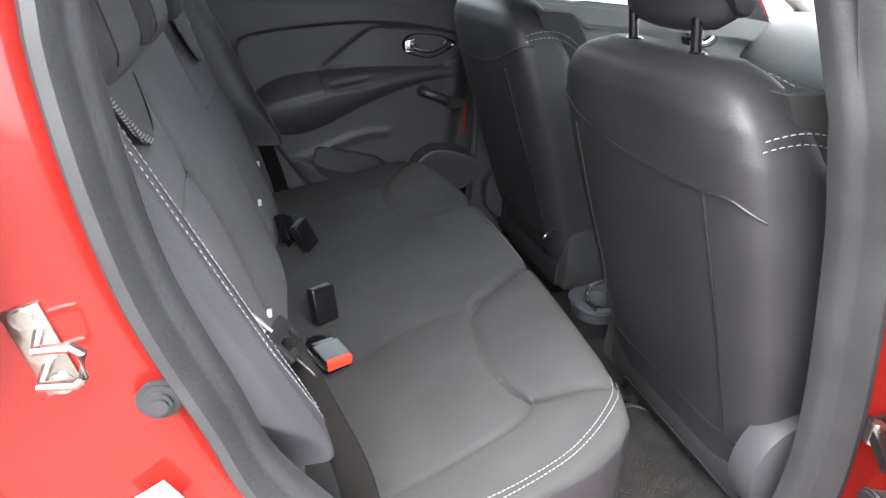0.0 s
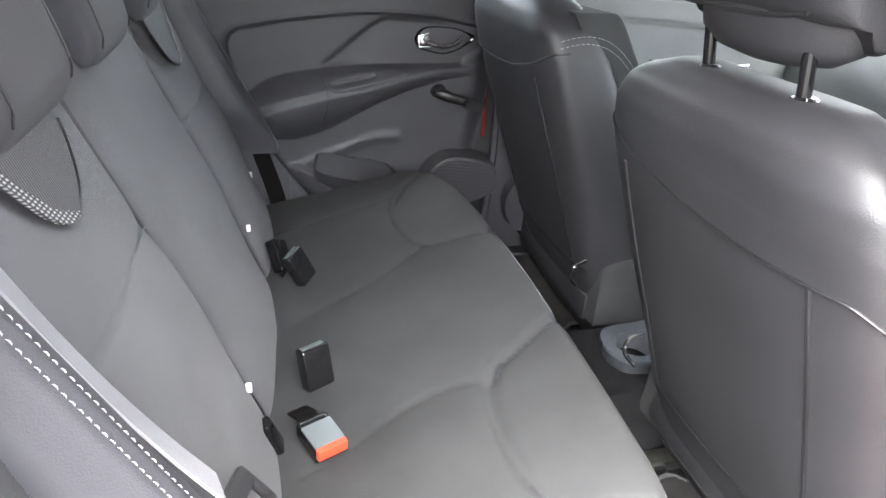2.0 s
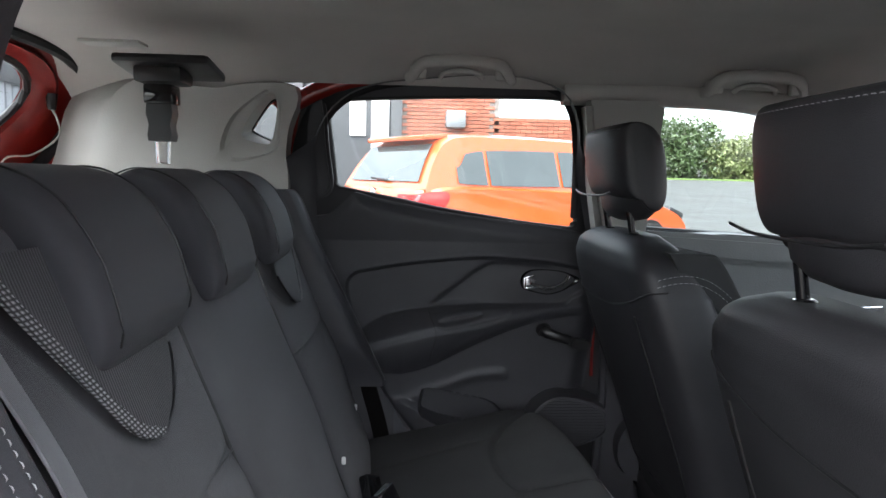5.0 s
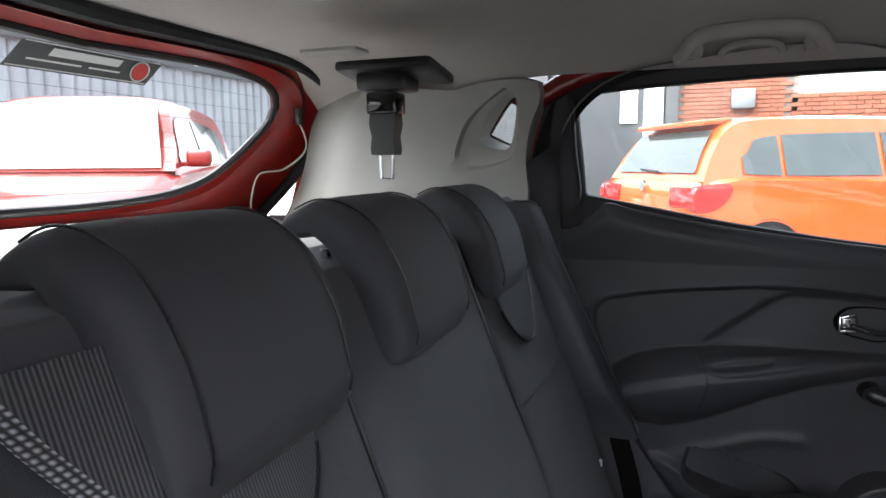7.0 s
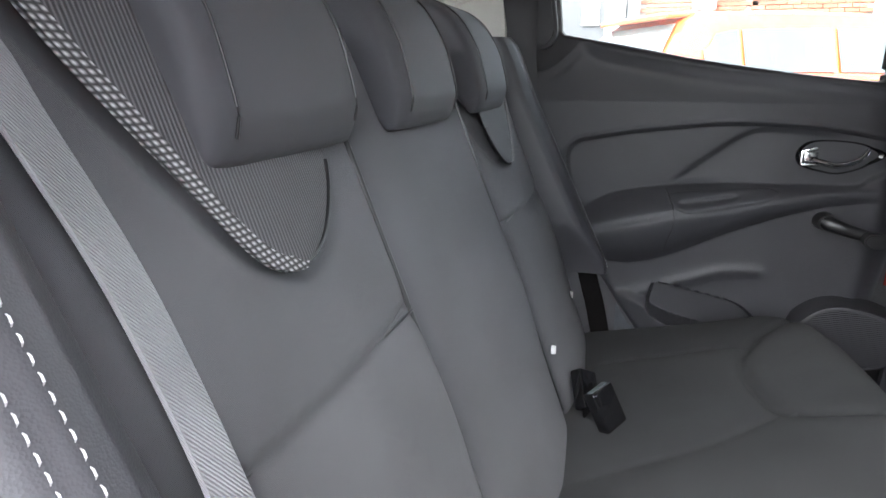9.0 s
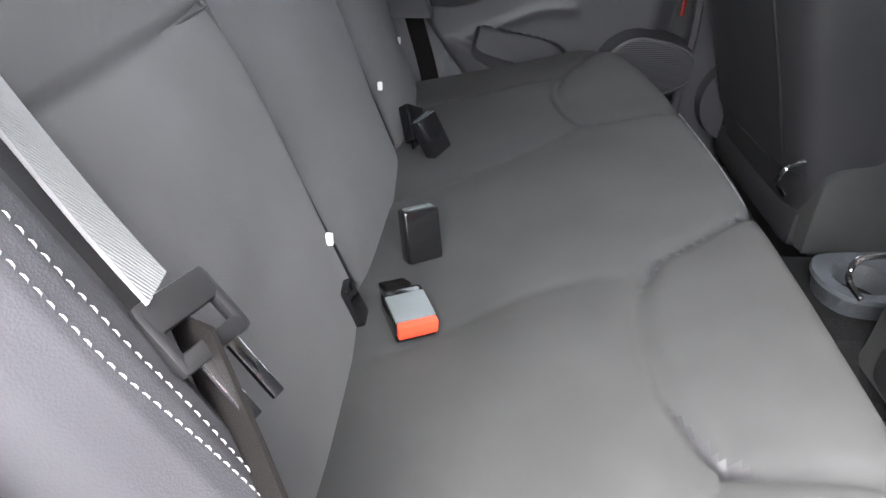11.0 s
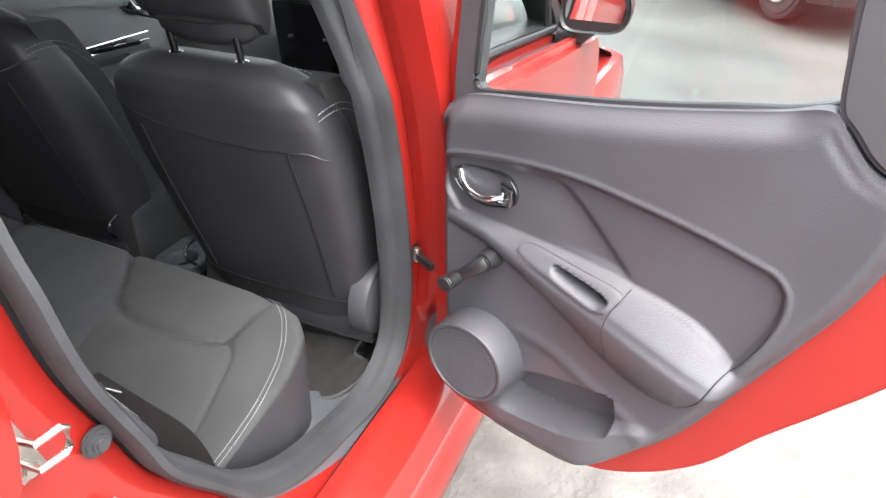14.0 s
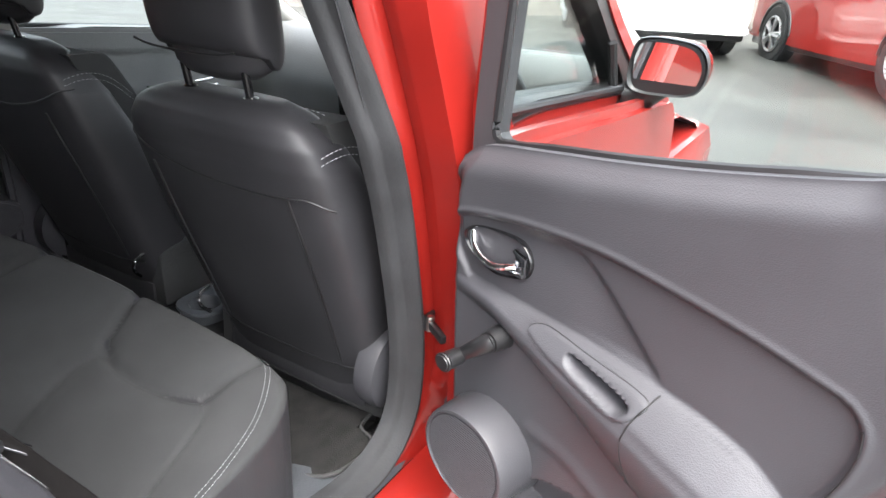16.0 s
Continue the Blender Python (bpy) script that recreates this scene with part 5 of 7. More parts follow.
    for q in (-0.072, 0.072):
        post = part("headrest_post", tube([(1.014 + dx, yc + q, 0.985 + dz), (1.004 + dx, yc + q, 1.04 + dz), (0.996 + dx, yc + q, 1.09 + dz)], 0.0068, False, 14), GLOSSBLACK, st, "dark headrest post")
        part("post_collar", cyl(0.016, 0.009, (1.013 + dx, yc + q, 1.000 + dz), "Z", 0.011, 24, 0.002), GLOSSBLACK, post, "gloss black post collar")
    # base, recliner cover, rails
    part("recliner_cover", loft([[(1.13 + dx + 0.075 * r * math.cos(a) + 0.05, yc + s * y, 0.455 + 0.085 * r * math.sin(a) + 0.02) for a in np.linspace(0, 2 * math.pi, 36, endpoint=False)] for r, y in ((1.0, 0.205), (1.03, 0.235), (0.98, 0.248), (0.8, 0.254), (0.1, 0.255))]), PLASTIC, st, "dark grey plastic recliner cover")
    part("seat_base", box((0.42, 0.40, 0.07), (1.40 + dx, yc, 0.335), 0.02), BLACK, st)
    part("seat_hem", box((0.05, 0.40, 0.07), (1.175 + dx, yc, 0.40), 0.02), PVC, st)
    for q in (-0.17, 0.17):
        part("seat_rail", box((0.55, 0.035, 0.05), (1.42 + dx, yc + q, 0.275), 0.006), STEEL if q > 0 else BLACK, st)
        part("rail_foot", box((0.035, 0.05, 0.035), (1.165 + dx, yc + q, 0.275), 0.006), BLACK, st)
    part("back_hook", tube(smooth_curve([(1.115 + dx, yc - s * 0.215, 0.475), (1.095 + dx, yc - s * 0.222, 0.50), (1.10 + dx, yc - s * 0.225, 0.525), (1.125 + dx, yc - s * 0.222, 0.535)], 20), 0.004), CHROME, st, "small chrome release loop")
    return st


build_front_seat(-0.350, -0.030, 0.008, "black vinyl-backed front seat with pale shoulder stitching")
build_front_seat(0.352, -0.015, 0.03, "black vinyl-backed front passenger seat with pale shoulder stitching")

# ---- floor things ----
def floor_mat(s):
    out = [(1.36, 0.222), (1.24, 0.238), (1.168, 0.245), (1.131, 0.225), (1.02, 0.28), (0.95, 0.36), (0.93, 0.46), (0.94, 0.55), (0.955, 0.588), (0.985, 0.606), (1.04, 0.612), (1.078, 0.604), (1.092, 0.580), (1.105, 0.553), (1.13, 0.541), (1.22, 0.537), (1.36, 0.535)]
    c = smooth_curve(out, 90, True)
    zf = lambda y: 0.300 + 0.045 * max(y - 0.38, 0) / 0.22
    m = thing("floor_mat", "grey tufted rear floor mat with a bound edge", "floor mat", "rear floor mats", (1.1, s * 0.4, 0.25))
    xs, ys = np.meshgrid(np.linspace(0.90, 1.36, 60), np.linspace(0.20, 0.62, 54), indexing="ij")
    ins = within(xs, ys, c)
    zz = np.vectorize(zf)(ys) + 0.003 * np.vectorize(lambda a, b: noise.noise(Vector((a * 14, b * 14, s * 2))))(xs, ys)
    v = [(x, s * y, z) for x, y, z in zip(xs.ravel(), ys.ravel(), zz.ravel())]
    f = [(i * 54 + j, (i + 1) * 54 + j, (i + 1) * 54 + j + 1, i * 54 + j + 1) for i in range(59) for j in range(53) if ins[i, j] and ins[i + 1, j + 1] and ins[i, j + 1] and ins[i + 1, j]]
    bm = bm_data(v, f)
    bmesh.ops.delete(bm, geom=[w for w in bm.verts if not w.link_faces], context="VERTS")
    ext = bmesh.ops.extrude_face_region(bm, geom=bm.faces[:])
    bmesh.ops.translate(bm, vec=(0, 0, -0.008), verts=[g for g in ext["geom"] if isinstance(g, bmesh.types.BMVert)])
    bmesh.ops.recalc_face_normals(bm, faces=bm.faces)
    part("mat_surface", bm, MAT, m)
    part("mat_binding", tube([(x, s * y, zf(y) - 0.001) for x, y in c], 0.0042, True, 8), MATEDGE, m, "bound mat edge")


floor_mat(-1)
floor_mat(1)

console = thing("centre_console", "black centre console ending in a rear cup holder", "console", at=(1.5, 0, 0.36))
co = smooth_curve([(1.108, 0.0), (1.114, 0.032), (1.138, 0.058), (1.20, 0.066), (1.27, 0.060), (1.27, -0.060), (1.20, -0.066), (1.138, -0.058), (1.114, -0.032)], 72, True)
cc = np.array((1.170, -0.005))
holec = np.stack([cc[0] + 0.036 * np.cos(np.linspace(0, 2 * np.pi, 72, endpoint=False)), cc[1] + 0.036 * np.sin(np.linspace(0, 2 * np.pi, 72, endpoint=False))], 1)
k = int(np.argmin(np.linalg.norm(holec - (cc + (co[0] - cc) * 0.5), axis=1)))
holec = np.roll(holec, -k, 0)
if np.linalg.norm(holec[5] - co[5]) > np.linalg.norm(holec[-5] - co[5]):
    holec = np.roll(holec[::-1], 1, 0)
cup = loft([[(x, y, 0.357) for x, y in cc + (co - cc) * 0.80], [(x, y, 0.404) for x, y in cc + (co - cc) * 0.92], [(x, y, 0.411) for x, y in cc + (co - cc) * 1.0], [(x, y, 0.418) for x, y in cc + (co - cc) * 0.98], [(x, y, 0.418) for x, y in cc + (holec - cc) * 1.12], [(x, y, 0.412) for x, y in holec], [(x, y, 0.357) for x, y in cc + (holec - cc) * 0.9], [(x, y, 0.354) for x, y in cc + (holec - cc) * 0.05]], cap=False)
part("cup_holder", cup, SILLGREY, console, "dark grey plastic cup holder with a round well")
part("console_body", box((0.62, 0.12, 0.10), (1.56, 0, 0.375), 0.02), PLASTIC, console)
part("handbrake", tube([(1.36, 0.03, 0.43), (1.45, 0.03, 0.47), (1.55, 0.03, 0.50)], [0.016, 0.017, 0.012], False, 14), BLACK, console)
part("gear_gaiter", cyl(0.055, 0.10, (1.80, 0, 0.47), "Z", 0.02, 24), LEATHER, console)
part("gear_knob", cyl(0.024, 0.06, (1.80, 0, 0.56), "Z", 0.020, 24, 0.008), BLACK, console)
wire = thing("seat_wiring", "loose black wiring and bracket under the front seat", "wiring", at=(1.2, -0.2, 0.25))
part("connector", box((0.045, 0.02, 0.016), (1.178, -0.175, 0.268), 0.003, Matrix.Rotation(0.4, 4, "Z")), GLOSSBLACK, wire)
part("connector", box((0.035, 0.018, 0.016), (1.165, -0.20, 0.266), 0.003, Matrix.Rotation(0.2, 4, "Z")), GLOSSBLACK, wire)
part("cable", tube(smooth_curve([(1.19, -0.17, 0.27), (1.22, -0.19, 0.31), (1.25, -0.22, 0.33), (1.27, -0.20, 0.29), (1.33, -0.18, 0.27)], 30), 0.004), BLACK, wire)

# ---- belts and buckles ----
def buckle(name, at, rz, rx, ry, label, button=True):
    b = thing(name, label, "seat belt buckle", "buckles on the rear bench", at)
    M = Matrix.Translation(at) @ Euler((radians(rx), radians(ry), radians(rz))).to_matrix().to_4x4()
    put = lambda bm: (bmesh.ops.transform(bm, matrix=M, verts=bm.verts), bm)[1]
    if button:
        part("buckle_case", put(box((0.058, 0.046, 0.026), (0, 0, 0.013), 0.006, None, 3)), GLOSSBLACK, b, "glossy black buckle case")
        part("buckle_cap", put(box((0.040, 0.043, 0.005), (0.004, 0, 0.0255), 0.002)), BUCKLEGREY, b)
        part("release_button", put(box((0.010, 0.043, 0.017), (0.0285, 0, 0.0185), 0.003)), ORANGEBTN, b, "orange release button")
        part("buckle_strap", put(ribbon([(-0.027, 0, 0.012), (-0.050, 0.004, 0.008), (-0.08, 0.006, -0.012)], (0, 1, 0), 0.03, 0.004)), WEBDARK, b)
    else:
        part("buckle_case", put(box((0.022, 0.046, 0.066), (0, 0, 0.035), 0.005, None, 3)), GLOSSBLACK, b, "glossy black buckle case")
        part("buckle_slot", put(box((0.010, 0.036, 0.004), (0, 0, 0.067), 0.001)), BUCKLEGREY, b)
        part("buckle_strap", put(ribbon([(0, 0, 0.006), (-0.004, 0.002, -0.02), (-0.02, 0.004, -0.04)], (0, 1, 0), 0.03, 0.004)), WEBDARK, b)
    return b


buckle("belt_buckle", (0.546, -0.252, 0.507), -66, 0, 6, "belt buckle with an orange release button lying on the cushion")
buckle("belt_buckle", (0.553, -0.135, 0.507), -62, 0, -14, "glossy black buckle standing against the backrest", False)
buckle("belt_buckle", (0.556, 0.185, 0.505), -40, 14, -22, "folded black buckle tucked by the far seat", False)
buckle("belt_buckle", (0.515, 0.235, 0.498), -20, -30, -30, "second folded buckle tucked by the far seat", False)


def shoulder_belt(s, label, tongue_z):
    b = thing("seat_belt", label, "seat belt", "rear seat belts", (0.36, s * 0.55, 0.45))
    run = smooth_curve([(0.215, s * 0.570, 1.105), (0.262, s * 0.532, 1.088), (0.288, s * 0.515, 1.045), (0.302, s * 0.508, 1.010), (0.331, s * 0.494, 0.937), (0.358, s * 0.490, 0.870), (0.392, s * 0.503, 0.820), (0.430, s * 0.524, 0.782), (0.460, s * 0.541, 0.758)], 60)
    run[:, 0] -= 0.002
    part("webbing", ribbon(run, (-0.26, 0.95, -0.24), 0.040, 0.0028), WEBBING, b, "grey woven belt webbing")
    low = smooth_curve([(0.472, s * 0.546, 0.745), (0.500, s * 0.575, 0.690), (0.532, s * 0.612, 0.62), (0.545, s * 0.632, 0.54), (0.545, s * 0.640, 0.45)], 24)
    # same belt below the tongue, shade painted in by the darker webbing
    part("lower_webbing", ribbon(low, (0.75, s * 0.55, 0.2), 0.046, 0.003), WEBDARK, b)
    M = Matrix.Translation((0.476, s * 0.549, 0.745)) @ Euler((radians(s * 6), radians(44), radians(s * 24))).to_matrix().to_4x4()
    body = join(box((0.018, 0.046, 0.008), (-0.012, 0, 0), 0.003), box((0.010, 0.046, 0.008), (0.014, 0, 0), 0.003), box((0.036, 0.007, 0.008), (0, 0.020, 0), 0.003), box((0.036, 0.007, 0.008), (0, -0.020, 0), 0.003))
    bmesh.ops.transform(body, matrix=M, verts=body.verts)
    t = part("belt_tongue", body, BLACK, b, "black plastic belt tongue")
    for q in (-0.009, 0.009):
        bl = box((0.036, 0.008, 0.003), (0.036, q, 0), 0.001)
        bmesh.ops.transform(bl, matrix=M, verts=bl.verts)
        part("tongue_blade", bl, CHROME, t, "bright metal blade")


shoulder_belt(-1, "grey shoulder belt with tongue hanging down the near backrest", 0.6)
fb_ = thing("seat_belt", "grey shoulder belt along the far pillar with its guide", "seat belt", "rear seat belts", (0.40, 0.60, 0.45))
run = smooth_curve([(0.24, 0.560, 1.10), (0.285, 0.585, 1.05), (0.33, 0.605, 0.96), (0.38, 0.618, 0.86), (0.43, 0.628, 0.76), (0.453, 0.632, 0.715)], 40)
part("webbing", ribbon(run, (1, -0.35, 0.3), 0.040, 0.0028), WEBBING, fb_, "grey woven belt webbing")
run = smooth_curve([(0.458, 0.630, 0.705), (0.475, 0.628, 0.62), (0.50, 0.625, 0.53), (0.52, 0.62, 0.44)], 24)
# lower run of this belt, darkened by colour to stand for shade
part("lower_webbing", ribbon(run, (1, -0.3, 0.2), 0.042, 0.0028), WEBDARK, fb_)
tg = part("belt_tongue", join(box((0.034, 0.014, 0.024), (0.452, 0.622, 0.722), 0.004, Matrix.Rotation(radians(30), 4, "Y")), box((0.030, 0.010, 0.018), (0.462, 0.618, 0.700), 0.003)), BLACK, fb_, "black belt tongue")
part("tongue_blade", box((0.018, 0.003, 0.024), (0.470, 0.614, 0.685), 0.001), CHROME, tg)

# centre belt hanging from the roof
cb = thing("centre_belt_reel", "black roof-mounted centre belt with its buckle hanging", "seat belt", at=(0.12, 0.32, 1.30))
part("reel_cover", join(box((0.17, 0.12, 0.018), (0.12, 0.335, 1.322), 0.008, Matrix.Rotation(radians(-8), 4, "X")), box((0.085, 0.075, 0.03), (0.11, 0.325, 1.305), 0.008)), BLACK, cb, "black plastic reel cover")
part("latch_box", box((0.052, 0.05, 0.036), (0.108, 0.320, 1.270), 0.006), GLOSSBLACK, cb)
part("hanging_buckle", loft([[(0.108 + a * w, 0.318 + b * 0.016, z) for a, b in ((-1, -1), (1, -1), (1, 1), (-1, 1))] for z, w in ((1.255, 0.022), (1.235, 0.024), (1.215, 0.019), (1.195, 0.022), (1.185, 0.020))]), BLACK, cb)
part("hanging_tongue", tube([(0.096, 0.318, 1.190), (0.098, 0.318, 1.145), (0.118, 0.318, 1.145), (0.120, 0.318, 1.190)], 0.0035), CHROME, cb, "bright metal tongue")
part("roof_clip", box((0.10, 0.045, 0.006), (0.06, 0.235, 1.345), 0.003), TRIMPALE, cb)
tray = tagged(part("belt_outlet", join(box((0.14, 0.07, 0.03), (0.105, 0.50, 1.075), 0.01), box((0.10, 0.05, 0.012), (0.12, 0.47, 1.095), 0.005)), BLACK), "black belt outlet on the load-bay trim", "belt outlet")

# parcel shelf
gx, gy = np.meshgrid(np.linspace(-0.36, 0.17, 40), np.linspace(-0.56, 0.56, 60), indexing="ij")
pz = 1.035 + 0.012 * np.cos(gy * 4) + 0.03 * step(-gx, 0.20, 0.34)
shelf = tagged(part("parcel_shelf", shell((gx, gy, pz), (gx, gy, pz - 0.02)), SHELF), "pale grey felt parcel shelf behind the headrests", "parcel shelf")

# roof handles
def grab(x0, x1, y, z, s, label):
    g = thing("grab_handle", label, "grab handle", "roof handles", ((x0 + x1) / 2, s * y, z))
    arc = smooth_curve([(x0, s * (y + 0.004), z + 0.002), (x0 + 0.008, s * (y - 0.012), z + 0.004), (x0 + 0.035, s * (y - 0.03), z + 0.030), ((x0 + x1) / 2, s * (y - 0.035), z + 0.036), (x1 - 0.035, s * (y - 0.03), z + 0.030), (x1 - 0.008, s * (y - 0.012), z + 0.004), (x1, s * (y + 0.004), z + 0.002)], 50)
    part("handle_bow", tube(arc, 0.0105, False, 12, 1.3), HEADLINER, g, "grey moulded handle bow")
    inner = smooth_curve([(x0 + 0.07, s * (y - 0.002), z + 0.002), (x0 + 0.08, s * (y - 0.012), z + 0.012), ((x0 + x1) / 2, s * (y - 0.016), z + 0.018), (x1 - 0.08, s * (y - 0.012), z + 0.012), (x1 - 0.07, s * (y - 0.002), z + 0.002)], 30)
    part("handle_recess", tube(inner, 0.006, False, 10), HEADLINER, g)
    for x in (x0 + 0.02, x1 - 0.02):
        part("handle_foot", box((0.04, 0.022, 0.030), (x, s * (y - 0.008), z + 0.012), 0.008), HEADLINER, g)


for s in (-1, 1):
    grab(0.565, 0.80, 0.565, 1.352, s, "warm grey folding roof grab handle")
    grab(1.25, 1.49, 0.565, 1.340, s, "warm grey folding roof grab handle")
part("sun_visor", box((0.18, 0.42, 0.022), (1.62, 0.33, 1.318), 0.01, Matrix.Rotation(radians(8), 4, "Y")), HEADLINER, ceiling, "folded grey sun visor")
part("sun_visor", box((0.18, 0.42, 0.022), (1.62, -0.33, 1.318), 0.01, Matrix.Rotation(radians(8), 4, "Y")), HEADLINER, ceiling, "folded grey sun visor")

# rear window sticker: mirrored trade sticker with plain bars for its words
ws_ = thing("window_sticker", "black trade sticker with pale bars on the rear window", "sticker", at=(-0.23, 0.05, 1.32))
def on_glass(y, z, lift=0.006):
    return (on_gate(y, z) - 0.009 + lift, y, z)
def decal(name, y0, y1, z0, z1, mat, parent, lift, slant=0.05, lab=""):
    part(name, bm_data([on_glass(y0 + slant * (z0 - 1.32), z0, lift), on_glass(y1 + slant * (z0 - 1.32), z0, lift), on_glass(y1 + slant * (z1 - 1.32), z1, lift), on_glass(y0 + slant * (z1 - 1.32), z1, lift)], [(0, 1, 2, 3)]), mat, parent, lab)
decal("sticker_back", -0.078, 0.158, 1.298, 1.333, BOARD, ws_, 0.006, 0.5)
decal("word_bar", -0.030, 0.085, 1.317, 1.327, SIGNWHITE, ws_, 0.0075, 0.5)
decal("word_bar", -0.055, 0.028, 1.309, 1.3115, SIGNWHITE, ws_, 0.0075, 0.5)
decal("word_bar", 0.040, 0.095, 1.309, 1.3115, SIGNWHITE, ws_, 0.0075, 0.5)
decal("border_bar", -0.074, 0.154, 1.3305, 1.3318, SIGNWHITE, ws_, 0.0075, 0.5)
decal("border_bar", -0.074, 0.154, 1.2995, 1.3008, SIGNWHITE, ws_, 0.0075, 0.5)
part("round_mark", bm_data([on_glass(0.125 + 0.015 * math.cos(a), 1.3155 + 0.012 * math.sin(a), 0.0085) for a in np.linspace(0, 2 * math.pi, 28, endpoint=False)], [tuple(range(28))]), SIGNRED, ws_)
part("round_mark", tube([on_glass(0.125 + 0.017 * math.cos(a), 1.3155 + 0.0135 * math.sin(a), 0.0085) for a in np.linspace(0, 2 * math.pi, 28, endpoint=False)], 0.0012, True, 6), SIGNWHITE, ws_)

# ---- dashboard ----
dash = thing("dashboard", "grey dashboard with a dark screen and round vents", "dashboard", at=(2.1, 0, 0.6))
prof = [(1.93, 0.60), (1.90, 0.74), (1.915, 0.80), (1.945, 0.845), (1.98, 0.885), (2.06, 0.925), (2.20, 0.93), (2.40, 0.90), (2.42, 0.60)]
part("dash_body", loft([[(x + 0.05 * (abs(y) / 0.7) ** 4, y, z) for x, z in prof] for y in np.linspace(-0.70, 0.70, 29)]), DASH, dash, "pale grey grained dashboard", 50)
part("centre_panel", box((0.07, 0.26, 0.42), (1.895, 0.02, 0.70), 0.02, Matrix.Rotation(radians(-8), 4, "Y")), GLOSSBLACK, dash, "gloss black centre stack")
part("screen_hood", box((0.10, 0.24, 0.14), (1.895, 0.02, 0.895), 0.02, Matrix.Rotation(radians(-10), 4, "Y")), GLOSSBLACK, dash)
part("screen", box((0.006, 0.185, 0.10), (1.842, 0.02, 0.895), 0.003, Matrix.Rotation(radians(-10), 4, "Y")), SCREEN, dash, "dark seven inch screen")
part("stack_trim", tube([(1.853, 0.14, 0.97), (1.862, 0.145, 0.90), (1.872, 0.145, 0.80), (1.885, 0.12, 0.66)], 0.006), CHROME, dash, "silver edging")
for q in (-0.045, 0.085):
    vent = part("air_vent", box((0.012, 0.105, 0.075), (1.862, q, 0.795), 0.008), BLACK, dash)
    for k in range(4):
        part("vent_slat", box((0.010, 0.094, 0.006), (1.853, q, 0.770 + 0.017 * k), 0.002), GLOSSBLACK, vent)
    part("vent_tab", box((0.012, 0.022, 0.010), (1.848, q, 0.795), 0.002), CHROME, vent)
for q in (-0.065, 0.02, 0.105):
    kn = part("heater_knob", cyl(0.023, 0.026, (1.872, q, 0.70), "X", None, 28, 0.003), GLOSSBLACK, dash)
    part("knob_ring", tube([(1.866, q + 0.024 * math.cos(a), 0.70 + 0.024 * math.sin(a)) for a in np.linspace(0, 2 * math.pi, 32, endpoint=False)], 0.0028, True), CHROME, kn)
dash.location.z += 0.065
wheel = thing("steering_wheel", "black leather steering wheel", "steering wheel", at=(1.86, -0.35, 0.75))
ring_pts = [(1.80 + 0.06 * math.sin(a), -0.35 + 0.185 * math.cos(a), 0.78 + 0.175 * math.sin(a)) for a in np.linspace(0, 2 * math.pi, 60, endpoint=False)]
part("rim", tube(ring_pts, 0.016, True, 12), LEATHER, wheel)
part("hub", box((0.06, 0.17, 0.13), (1.81, -0.35, 0.78), 0.03), BLACK, wheel)
for a in (0.1, math.pi - 0.1, -math.pi / 2):
    part("spoke", tube([(1.81, -0.35 + 0.06 * math.cos(a), 0.78 + 0.05 * math.sin(a)), (1.80, -0.35 + 0.175 * math.cos(a), 0.78 + 0.165 * math.sin(a))], 0.016, False, 10, 0.6), SILLGREY, wheel)
part("column", cyl(0.045, 0.22, (1.92, -0.35, 0.76), "X", None, 20, 0.01), BLACK, wheel)

wheel.location.z += 0.05

